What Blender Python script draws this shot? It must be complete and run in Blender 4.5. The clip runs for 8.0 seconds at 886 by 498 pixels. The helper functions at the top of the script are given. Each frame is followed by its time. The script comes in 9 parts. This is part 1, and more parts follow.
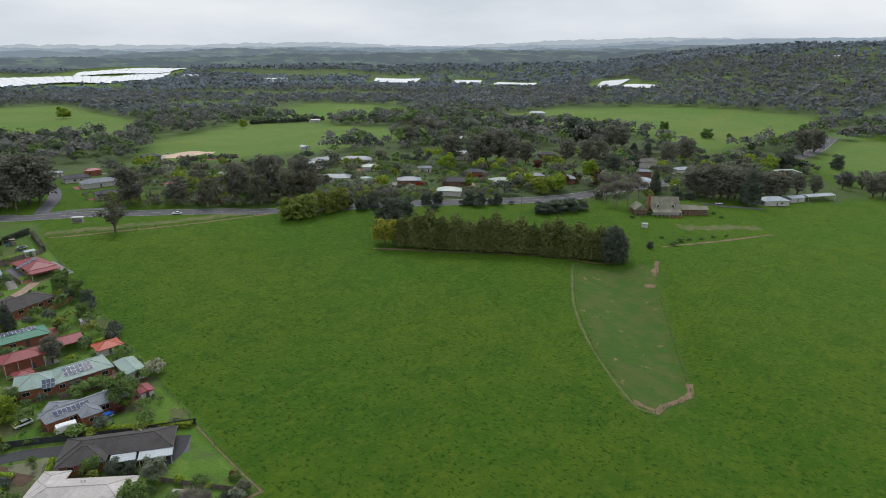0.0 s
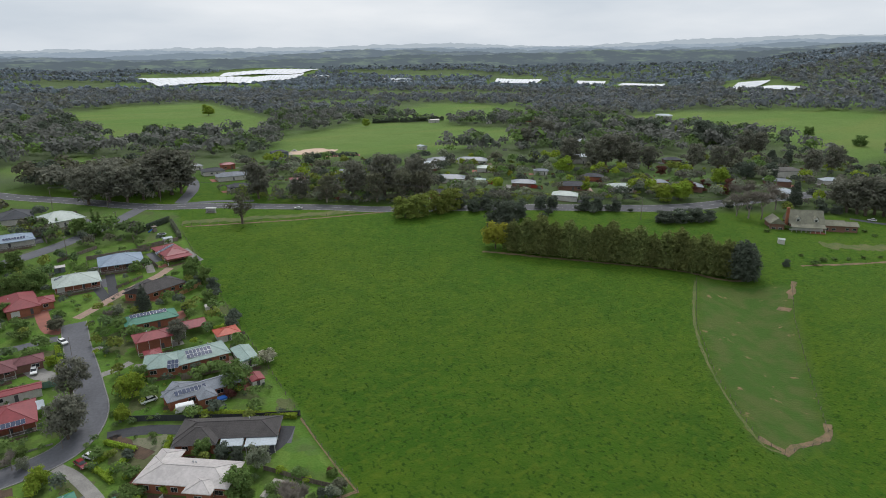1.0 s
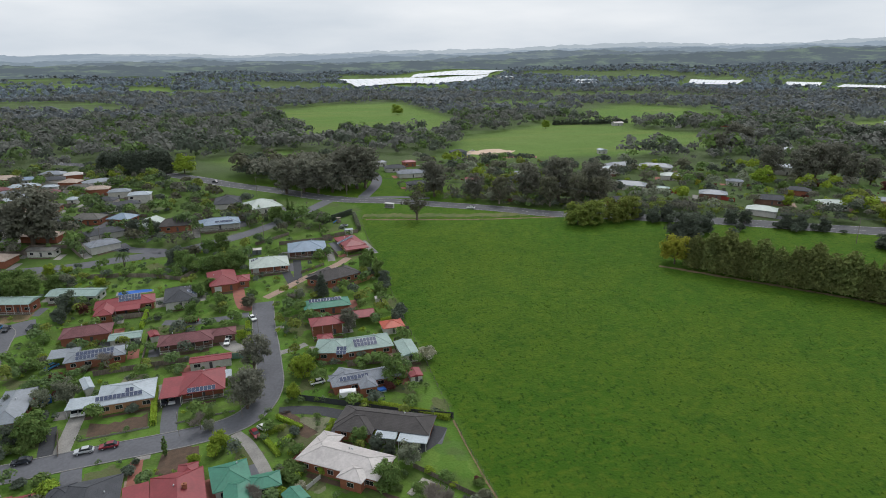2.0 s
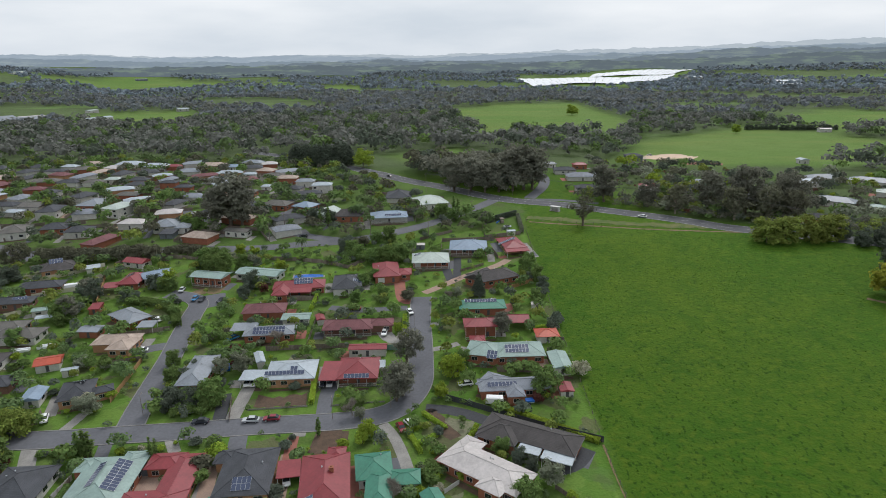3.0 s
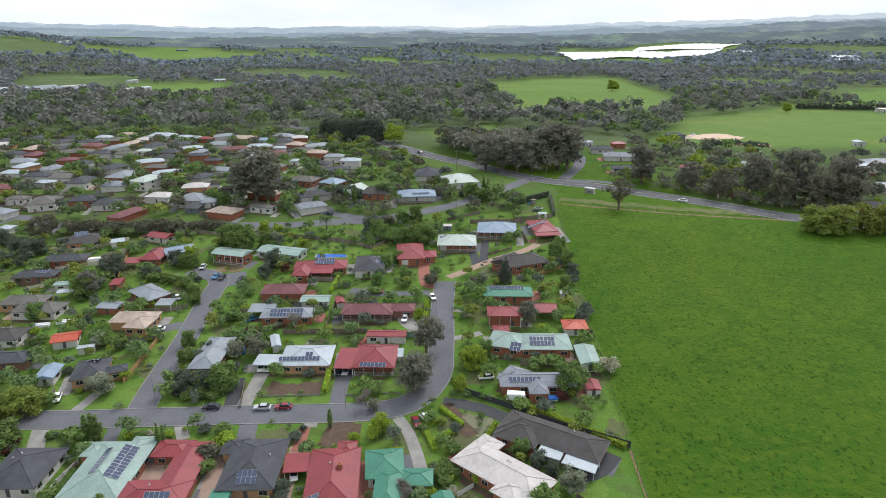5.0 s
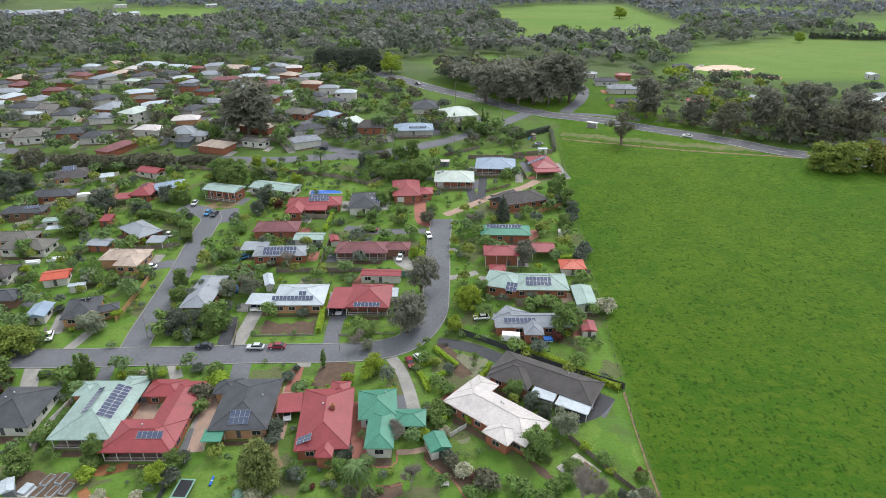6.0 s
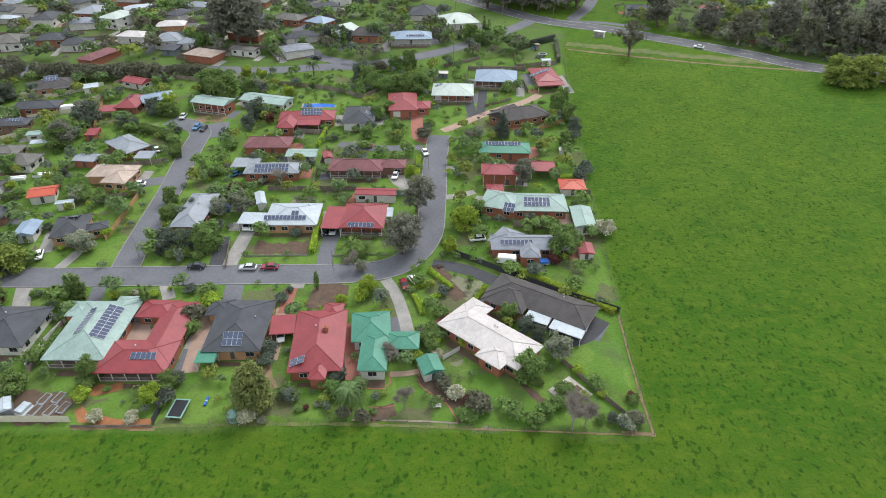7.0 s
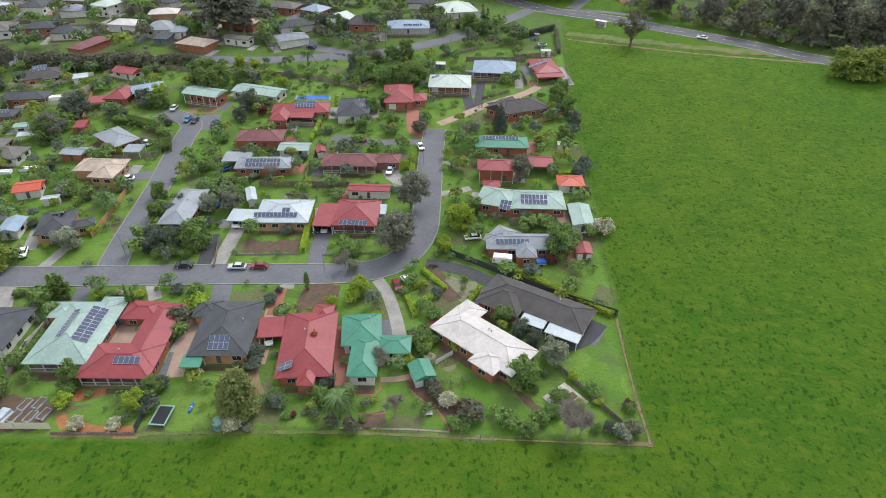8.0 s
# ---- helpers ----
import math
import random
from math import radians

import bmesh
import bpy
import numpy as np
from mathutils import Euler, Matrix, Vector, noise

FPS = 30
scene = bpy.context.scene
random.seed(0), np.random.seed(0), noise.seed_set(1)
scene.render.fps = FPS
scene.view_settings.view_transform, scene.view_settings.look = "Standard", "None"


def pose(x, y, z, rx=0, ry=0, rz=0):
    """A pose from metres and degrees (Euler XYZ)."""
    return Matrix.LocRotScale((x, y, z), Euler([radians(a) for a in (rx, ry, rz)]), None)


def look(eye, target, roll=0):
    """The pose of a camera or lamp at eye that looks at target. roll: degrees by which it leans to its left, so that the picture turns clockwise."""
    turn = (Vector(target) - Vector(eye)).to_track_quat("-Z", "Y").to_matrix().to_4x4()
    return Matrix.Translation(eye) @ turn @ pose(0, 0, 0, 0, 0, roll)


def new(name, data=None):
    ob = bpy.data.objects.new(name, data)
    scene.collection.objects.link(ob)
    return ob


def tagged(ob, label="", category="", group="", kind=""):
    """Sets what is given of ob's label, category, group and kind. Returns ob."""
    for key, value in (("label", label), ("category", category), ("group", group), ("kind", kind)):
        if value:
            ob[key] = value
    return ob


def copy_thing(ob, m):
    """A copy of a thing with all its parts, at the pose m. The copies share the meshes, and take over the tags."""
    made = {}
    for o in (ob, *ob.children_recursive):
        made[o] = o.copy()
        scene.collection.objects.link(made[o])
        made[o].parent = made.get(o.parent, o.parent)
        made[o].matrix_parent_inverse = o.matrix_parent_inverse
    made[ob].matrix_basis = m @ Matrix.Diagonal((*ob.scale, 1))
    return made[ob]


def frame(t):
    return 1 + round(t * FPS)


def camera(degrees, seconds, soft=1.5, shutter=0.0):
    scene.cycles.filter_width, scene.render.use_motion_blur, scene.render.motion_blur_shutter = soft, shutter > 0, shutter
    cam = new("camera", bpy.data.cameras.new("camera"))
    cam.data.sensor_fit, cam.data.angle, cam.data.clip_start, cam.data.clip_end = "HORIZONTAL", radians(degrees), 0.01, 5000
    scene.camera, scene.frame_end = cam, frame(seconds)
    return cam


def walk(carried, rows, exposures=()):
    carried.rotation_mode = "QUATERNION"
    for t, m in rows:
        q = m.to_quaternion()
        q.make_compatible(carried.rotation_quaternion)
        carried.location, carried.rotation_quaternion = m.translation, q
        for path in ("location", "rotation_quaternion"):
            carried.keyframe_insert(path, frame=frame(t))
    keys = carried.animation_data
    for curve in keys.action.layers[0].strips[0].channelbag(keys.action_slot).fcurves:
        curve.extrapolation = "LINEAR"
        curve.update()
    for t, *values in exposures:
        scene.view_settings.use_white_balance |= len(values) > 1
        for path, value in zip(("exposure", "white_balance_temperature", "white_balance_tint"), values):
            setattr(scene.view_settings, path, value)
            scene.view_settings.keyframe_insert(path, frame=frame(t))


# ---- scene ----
cam = camera(71.18, 8.0, soft=0.9)
# seconds, place, pitch, lean, heading
PATH = [
    (0, -19.57, -36.82, 92.33, -17.42, -0.78, -46.89),
    (0.5, -17.37, -35.29, 92.39, -17.45, -0.69, -43.51),
    (1, -15.11, -33.64, 92.31, -17.49, -0.46, -36.10),
    (1.5, -13.00, -31.81, 92.34, -17.50, -0.12, -28.01),
    (2, -11.24, -29.66, 92.35, -17.46, 0.18, -19.77),
    (2.2, -10.66, -28.73, 92.35, -17.44, 0.33, -16.28),
    (3.3, -7.76, -22.92, 92.10, -17.42, 0.50, -1.82),
    (3.5, -7.35, -21.82, 92.06, -17.43, 0.46, -1.41),
    (4, -6.43, -19.26, 92.07, -17.47, 0.40, -0.96),
    (5.3, -4.17, -13.09, 92.17, -21.10, 0.18, -0.53),
    (5.5, -3.88, -12.11, 92.12, -22.20, 0.14, -0.54),
    (6, -3.18, -9.76, 91.94, -25.89, -0.01, -0.44),
    (6.5, -2.43, -7.48, 91.87, -30.21, -0.16, -0.29),
    (7, -1.70, -5.08, 91.78, -33.97, -0.30, -0.17),
    (7.5, -0.86, -2.47, 91.97, -35.11, -0.37, -0.07),
    (8, 0.00, 0.00, 92.00, -35.14, -0.43, 0.00),
]
walk(cam, [(t, pose(x, y, z, 90 + pitch, roll, yaw)) for t, x, y, z, pitch, roll, yaw in PATH],
     exposures=[(0, -0.1), (2, -0.06), (3.5, 0.01), (4, 0.05), (5.3, 0.52), (6.0, 0.66), (6.5, 0.71), (8, 0.66)])

# ---- light: an overcast spring day ----
world = bpy.data.worlds.new("overcast_sky")
scene.world = world
world.use_nodes = True
wn, wl = world.node_tree.nodes, world.node_tree.links
wn.clear()
SUN_UP, SUN_ROUND = radians(52), radians(35)
sky = wn.new("ShaderNodeTexSky")
sky.sky_type, sky.sun_disc, sky.sun_elevation, sky.sun_rotation = "NISHITA", False, SUN_UP, SUN_ROUND
sky.dust_density, sky.air_density = 4.0, 1.0
blue = wn.new("ShaderNodeBackground")
blue.inputs["Strength"].default_value = 0.05
wl.new(sky.outputs[0], blue.inputs["Color"])
coord = wn.new("ShaderNodeTexCoord")
stretch = wn.new("ShaderNodeMapping")
stretch.inputs["Scale"].default_value = (1.6, 1.6, 7.0)
wl.new(coord.outputs["Generated"], stretch.inputs[0])
puff = wn.new("ShaderNodeTexNoise")
puff.inputs["Scale"].default_value, puff.inputs["Detail"].default_value, puff.inputs["Roughness"].default_value = 1.3, 6, 0.5
wl.new(stretch.outputs[0], puff.inputs["Vector"])
tone = wn.new("ShaderNodeValToRGB")
tone.color_ramp.elements[0].position, tone.color_ramp.elements[0].color = 0.34, (0.59, 0.655, 0.73, 1)
tone.color_ramp.elements[1].position, tone.color_ramp.elements[1].color = 0.64, (0.82, 0.855, 0.895, 1)
wl.new(puff.outputs["Fac"], tone.inputs[0])
cloud = wn.new("ShaderNodeBackground")
cloud.inputs["Strength"].default_value = 1.17
wl.new(tone.outputs[0], cloud.inputs["Color"])
both = wn.new("ShaderNodeMixShader")
both.inputs[0].default_value = 0.9
wl.new(blue.outputs[0], both.inputs[1])
wl.new(cloud.outputs[0], both.inputs[2])
out = wn.new("ShaderNodeOutputWorld")
wl.new(both.outputs[0], out.inputs[0])
sun = new("sun", bpy.data.lights.new("sun", "SUN"))
sun.data.energy, sun.data.angle, sun.data.color = 1.9, radians(25), (1.0, 0.98, 0.97)
sun.matrix_world = look((0, 0, 300), (-math.sin(SUN_ROUND) * 100, -math.cos(SUN_ROUND) * 100, 300 - 100 * math.tan(SUN_UP)))

# ---- materials ----
MATS = {}


def material(name, rgb, other=None, rough=0.8, big=0.3, fine=4.0, blend=0.6, bump=0.0, bump_scale=20.0, random_tint=0.0, island=0.0, metal=0.0, through_light=0.0, stretch_by=(1, 1, 1), spec=0.3):
    """A surface of two colours mixed by coarse and fine noise, with grain, relief and a tint of its own for each object or island."""
    m = bpy.data.materials.new(name)
    m.use_nodes = True
    n, l = m.node_tree.nodes, m.node_tree.links
    bsdf = n["Principled BSDF"]
    bsdf.inputs["Roughness"].default_value, bsdf.inputs["Metallic"].default_value = rough, metal
    bsdf.inputs["Specular IOR Level"].default_value = spec
    other = other or tuple(c * 0.72 for c in rgb)
    where, spread = n.new("ShaderNodeTexCoord"), n.new("ShaderNodeMapping")
    spread.inputs["Scale"].default_value = stretch_by
    l.new(where.outputs["Object"], spread.inputs[0])
    a, b = n.new("ShaderNodeTexNoise"), n.new("ShaderNodeTexNoise")
    a.inputs["Scale"].default_value, b.inputs["Scale"].default_value = big, fine
    a.inputs["Detail"].default_value, b.inputs["Detail"].default_value = 4, 3
    add = n.new("ShaderNodeMath")
    add.operation = "ADD"
    for q, k in ((a, 0), (b, 1)):
        l.new(spread.outputs[0], q.inputs["Vector"])
        l.new(q.outputs["Fac"], add.inputs[k])
    ramp = n.new("ShaderNodeMapRange")
    ramp.inputs["From Min"].default_value, ramp.inputs["From Max"].default_value = 1 - 0.35 / max(blend, 0.05) * 0.6, 1 + 0.35 / max(blend, 0.05) * 0.6
    l.new(add.outputs[0], ramp.inputs["Value"])
    mix = n.new("ShaderNodeMix")
    mix.data_type = "RGBA"
    mix.inputs["A"].default_value, mix.inputs["B"].default_value = (*other, 1), (*rgb, 1)
    l.new(ramp.outputs[0], mix.inputs["Factor"])
    tint = mix.outputs["Result"]
    for source, amount in (("object", random_tint), ("island", island)):
        if amount:
            hue = n.new("ShaderNodeHueSaturation")
            pick = n.new("ShaderNodeObjectInfo") if source == "object" else n.new("ShaderNodeNewGeometry")
            value, turn = n.new("ShaderNodeMapRange"), n.new("ShaderNodeMapRange")
            value.inputs["To Min"].default_value, value.inputs["To Max"].default_value = 1 - amount, 1 + amount
            turn.inputs["To Min"].default_value, turn.inputs["To Max"].default_value = 0.5 - amount * 0.07, 0.5 + amount * 0.05
            seed = pick.outputs["Random" if source == "object" else "Random Per Island"]
            l.new(seed, value.inputs["Value"])
            l.new(seed, turn.inputs["Value"])
            l.new(value.outputs[0], hue.inputs["Value"])
            l.new(turn.outputs[0], hue.inputs["Hue"])
            l.new(tint, hue.inputs["Color"])
            tint = hue.outputs[0]
    l.new(tint, bsdf.inputs["Base Color"])
    if bump:
        grain, relief = n.new("ShaderNodeTexNoise"), n.new("ShaderNodeBump")
        grain.inputs["Scale"].default_value, relief.inputs["Strength"].default_value = bump_scale, bump
        relief.inputs["Distance"].default_value = 0.05
        l.new(spread.outputs[0], grain.inputs["Vector"])
        l.new(grain.outputs["Fac"], relief.inputs["Height"])
        l.new(relief.outputs[0], bsdf.inputs["Normal"])
    if through_light:
        shine, share = n.new("ShaderNodeBsdfTranslucent"), n.new("ShaderNodeMixShader")
        share.inputs[0].default_value = through_light
        l.new(tint, shine.inputs["Color"])
        l.new(bsdf.outputs[0], share.inputs[1])
        l.new(shine.outputs[0], share.inputs[2])
        l.new(share.outputs[0], n["Material Output"].inputs["Surface"])
    MATS[name] = m
    return m


def tile_rows(name):
    """Rows of roof tiles as relief on the material of that name."""
    m = MATS[name]
    n, l = m.node_tree.nodes, m.node_tree.links
    where, wave, relief = n.new("ShaderNodeTexCoord"), n.new("ShaderNodeTexWave"), n.new("ShaderNodeBump")
    wave.bands_direction, wave.wave_profile = "Z", "SAW"
    wave.inputs["Scale"].default_value, wave.inputs["Distortion"].default_value = 1.9, 0.4
    relief.inputs["Strength"].default_value, relief.inputs["Distance"].default_value = 0.6, 0.06
    l.new(where.outputs["Object"], wave.inputs["Vector"])
    l.new(wave.outputs["Fac"], relief.inputs["Height"])
    l.new(relief.outputs[0], n["Principled BSDF"].inputs["Normal"])


# roofs
for name, rgb in dict(red=(0.235, 0.038, 0.045), orange=(0.42, 0.075, 0.04), green=(0.05, 0.20, 0.135), mint=(0.245, 0.335, 0.305), pale=(0.40, 0.46, 0.42),
                      white=(0.49, 0.455, 0.44), silver=(0.38, 0.43, 0.47), grey=(0.225, 0.25, 0.28), blue=(0.215, 0.285, 0.37)).items():
    material("steel_" + name, rgb, tuple(c * 0.74 for c in rgb), rough=0.5, big=0.22, fine=1.6, blend=0.8, bump=0.12, bump_scale=9, stretch_by=(1, 1, 0.4), spec=0.4)
for name, rgb in dict(tile_grey=(0.145, 0.138, 0.126), olive=(0.25, 0.245, 0.185), charcoal=(0.070, 0.074, 0.084), brown=(0.078, 0.071, 0.070), maroon=(0.19, 0.082, 0.088), slate=(0.245, 0.265, 0.30),
                      beige=(0.45, 0.36, 0.30)).items():
    material("steel_" + name, rgb, tuple(c * 0.62 for c in rgb), rough=0.8, big=0.4, fine=5, blend=0.9)
    tile_rows("steel_" + name)
# walls
for name, rgb in dict(brick_red=(0.33, 0.125, 0.075), brick_tan=(0.45, 0.25, 0.14), brick_brown=(0.22, 0.12, 0.09), white=(0.58, 0.565, 0.53), slate=(0.16, 0.18, 0.20)).items():
    material("wall_" + name, rgb, tuple(c * 0.7 for c in rgb), rough=0.85, big=0.6, fine=9, blend=0.7, bump=0.3, bump_scale=14)
material("trim_white", (0.60, 0.59, 0.57), rough=0.5, blend=0.3)
material("trim_dark", (0.09, 0.09, 0.095), rough=0.5, blend=0.3)
material("glass_pane", (0.025, 0.03, 0.035), rough=0.08, blend=0.2, spec=0.6)
material("solar_cell", (0.03, 0.042, 0.085), (0.05, 0.065, 0.11), rough=0.15, big=3, fine=12, spec=0.6)
material("solar_frame", (0.55, 0.57, 0.6), rough=0.35, metal=0.6)
material("asphalt", (0.128, 0.130, 0.144), (0.100, 0.102, 0.113), rough=0.9, big=0.12, fine=1.2, blend=0.9, bump=0.25, bump_scale=18)
material("asphalt_highway", (0.105, 0.106, 0.112), (0.08, 0.081, 0.087), rough=0.9, big=0.12, fine=1.2, blend=0.9, bump=0.25, bump_scale=18)
material("asphalt_dark", (0.06, 0.062, 0.068), rough=0.9, big=0.15, fine=2, blend=0.8, bump=0.25)
material("kerbstone", (0.24, 0.235, 0.225), (0.17, 0.165, 0.16), rough=0.9, big=0.5, fine=4, blend=0.9)
material("concrete", (0.28, 0.27, 0.25), (0.20, 0.19, 0.18), rough=0.9, big=0.4, fine=3, blend=0.9, bump=0.2)
material("old_concrete", (0.46, 0.44, 0.40), (0.24, 0.215, 0.18), rough=0.9, big=0.35, fine=2.5, blend=1.0, bump=0.2)
material("paving_red", (0.30, 0.115, 0.085), (0.22, 0.095, 0.075), rough=0.85, big=0.5, fine=5, blend=0.8, bump=0.2)
material("paving_tan", (0.34, 0.235, 0.18), (0.25, 0.18, 0.145), rough=0.85, big=0.5, fine=5, blend=0.8, bump=0.2)
material("mulch", (0.115, 0.075, 0.052), (0.07, 0.05, 0.036), rough=0.95, big=0.8, fine=7, blend=1.0, bump=0.6, bump_scale=10)
material("mulch_red", (0.30, 0.13, 0.055), (0.2, 0.09, 0.045), rough=0.95, big=0.8, fine=7, blend=1.0, bump=0.6, bump_scale=10)
material("earth", (0.22, 0.145, 0.088), (0.105, 0.098, 0.045), rough=0.95, big=0.3, fine=3, blend=1.0, bump=0.5, bump_scale=8)
material("dry_grass", (0.135, 0.135, 0.050), (0.062, 0.105, 0.022), rough=0.95, big=0.25, fine=2.2, blend=1.0, bump=0.4, bump_scale=8)
material("sand", (0.55, 0.42, 0.32), (0.48, 0.35, 0.26), rough=0.95, big=0.1, fine=2, blend=0.7)
material("fence_timber", (0.24, 0.20, 0.165), (0.15, 0.125, 0.105), rough=0.9, big=0.5, fine=6, blend=1.0, stretch_by=(1, 1, 0.2), random_tint=0.2)
material("fence_new_timber", (0.42, 0.25, 0.12), (0.32, 0.19, 0.095), rough=0.85, big=0.5, fine=6, stretch_by=(1, 1, 0.2))
material("fence_cream", (0.62, 0.57, 0.46), rough=0.6, big=0.5, fine=4, blend=0.5)
material("fence_dark", (0.05, 0.055, 0.06), rough=0.6, big=0.5, fine=4, blend=0.5)
material("fence_red", (0.33, 0.05, 0.035), rough=0.7, big=0.5, fine=4, blend=0.5)
material("cover_white", (0.74, 0.75, 0.76), (0.62, 0.64, 0.66), rough=0.7, big=0.01, fine=0.06, blend=0.8)
material("bark", (0.17, 0.135, 0.105), (0.085, 0.068, 0.055), rough=0.95, big=1.2, fine=9, blend=1.0, bump=0.6, stretch_by=(1, 1, 0.25))
material("bark_pale", (0.36, 0.31, 0.26), (0.2, 0.165, 0.135), rough=0.9, big=1.0, fine=6, blend=1.0, bump=0.4, stretch_by=(1, 1, 0.3))
material("twig", (0.27, 0.24, 0.205), (0.18, 0.158, 0.135), rough=0.95, big=1.5, fine=9)
for name, a, b in (("gum", (0.198, 0.203, 0.156), (0.122, 0.128, 0.102)), ("leaf", (0.156, 0.238, 0.072), (0.094, 0.150, 0.048)), ("box", (0.34, 0.46, 0.065), (0.23, 0.34, 0.05)), ("dark", (0.120, 0.146, 0.108), (0.078, 0.098, 0.074)),
                   ("lime", (0.25, 0.34, 0.045), (0.17, 0.25, 0.036)), ("olive", (0.200, 0.245, 0.055), (0.125, 0.160, 0.040)), ("grey", (0.24, 0.265, 0.19), (0.14, 0.16, 0.11)),
                   ("brownish", (0.155, 0.160, 0.106), (0.102, 0.106, 0.074)), ("blossom", (0.50, 0.48, 0.40), (0.22, 0.24, 0.13)), ("russet", (0.15, 0.062, 0.048), (0.09, 0.045, 0.036)),
                   ("gold", (0.33, 0.34, 0.05), (0.20, 0.22, 0.035)), ("hedge", (0.205, 0.235, 0.082), (0.110, 0.135, 0.050)),
                   # last three looks of this row: distance haze mixed into the leaf colour
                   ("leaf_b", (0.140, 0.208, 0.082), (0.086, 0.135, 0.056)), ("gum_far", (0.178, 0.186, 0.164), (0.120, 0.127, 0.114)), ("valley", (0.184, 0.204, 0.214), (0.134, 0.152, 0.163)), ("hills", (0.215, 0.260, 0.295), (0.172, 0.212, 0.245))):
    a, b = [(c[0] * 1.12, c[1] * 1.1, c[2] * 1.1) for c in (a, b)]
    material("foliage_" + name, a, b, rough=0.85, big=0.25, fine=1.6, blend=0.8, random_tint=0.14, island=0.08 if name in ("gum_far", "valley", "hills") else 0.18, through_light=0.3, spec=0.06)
for name, rgb in dict(car_white=(0.75, 0.75, 0.75), car_silver=(0.42, 0.44, 0.46), car_red=(0.2, 0.018, 0.03), car_dark=(0.02, 0.025, 0.035), car_blue=(0.03, 0.17, 0.36)).items():
    material(name, rgb, tuple(c * 0.94 for c in rgb), rough=0.25, blend=0.3, spec=0.6)
material("rubber", (0.02, 0.02, 0.02), rough=0.85)
material("lamp_glass", (0.6, 0.55, 0.5), rough=0.2)
material("plastic_blue", (0.02, 0.13, 0.5), rough=0.5)
material("tank_green", (0.17, 0.30, 0.25), rough=0.5)
material("pole_timber", (0.21, 0.18, 0.15), rough=0.9, stretch_by=(1, 1, 0.2))
material("wire", (0.09, 0.09, 0.09), rough=0.6)
material("pool_mesh", (0.015, 0.016, 0.02), rough=0.7)


# ---- building helpers ----
def part(name, bm, mat, parent, label="", smooth=False):
    """Links a bmesh as one mesh object under a thing or a part."""
    data = bpy.data.meshes.new(name)
    bm.to_mesh(data)
    bm.free()
    data.materials.append(MATS[mat])
    if smooth:
        data.shade_smooth()
    ob = new(name, data)
    ob.parent = parent
    if label:
        ob["label"] = label
    return ob


def thing(name, m, label, category, group=""):
    ob = new(name)
    ob.empty_display_size = 0.2
    ob.matrix_basis = m
    return tagged(ob, label, category, group)


def block(bm, x0, x1, y0, y1, z0, z1):
    """A box between those bounds."""
    v = [bm.verts.new(p) for p in ((x0, y0, z0), (x1, y0, z0), (x1, y1, z0), (x0, y1, z0), (x0, y0, z1), (x1, y0, z1), (x1, y1, z1), (x0, y1, z1))]
    for f in ((0, 3, 2, 1), (4, 5, 6, 7), (0, 1, 5, 4), (1, 2, 6, 5), (2, 3, 7, 6), (3, 0, 4, 7)):
        bm.faces.new([v[i] for i in f])
    return v


def tube(bm, p, q, r0, r1, n=6, cap=True):
    """A tapered rod from p to q."""
    p, q = Vector(p), Vector(q)
    way = (q - p).normalized()
    side = way.cross(Vector((0.3, 0.9, 0.2))).normalized()
    up = way.cross(side)
    rings = []
    for c, r in ((p, r0), (q, r1)):
        rings.append([bm.verts.new(c + r * (math.cos(a) * side + math.sin(a) * up)) for a in [2 * math.pi * i / n for i in range(n)]])
    for i in range(n):
        bm.faces.new((rings[0][i], rings[1][i], rings[1][(i + 1) % n], rings[0][(i + 1) % n]))
    if cap:
        bm.faces.new(rings[1])


def mesh_object(name, verts, faces, mat, parent=None):
    data = bpy.data.meshes.new(name)
    data.from_pydata([tuple(v) for v in verts], [], faces)
    data.materials.append(MATS[mat])
    data.update()
    ob = new(name, data)
    ob.parent = parent
    return ob


# ---- the land ----
def table(xs, zs, a, b, step, sd):
    """A smooth profile: straight stretches between the given heights, rounded over sd metres."""
    u = np.arange(a, b, step)
    k = np.exp(-0.5 * (np.arange(-3 * sd, 3 * sd + 1, step) / sd) ** 2)
    n = len(k) // 2
    return u, np.convolve(np.pad(np.interp(u, xs, zs), n, "edge"), k / k.sum(), "valid")
RISE = table((-800, 0, 70, 100, 125, 160, 200, 250, 290, 330, 450, 600, 800, 1200, 2000, 3000, 5000),
             (-8, -4.5, -3, -2.2, -1.4, 0.5, 2.5, 5, 9.5, 9.5, 11, 6, 0, -8, -20, -25, -25), -1000, 6000, 10.0, 20)
SKYLINE = table((-180, -60, -34, -20, 0, 8, 12, 28, 47, 65, 82, 100, 180),
                (0.5, 0.6, 0.45, -0.1, -0.05, -0.05, 0, 0.5, 0.95, 1.3, 1.6, 1.5, 0.5), -180, 181, 1.0, 3)
def step(u):
    u = np.clip(u, 0, 1)
    return u * u * (3 - 2 * u)
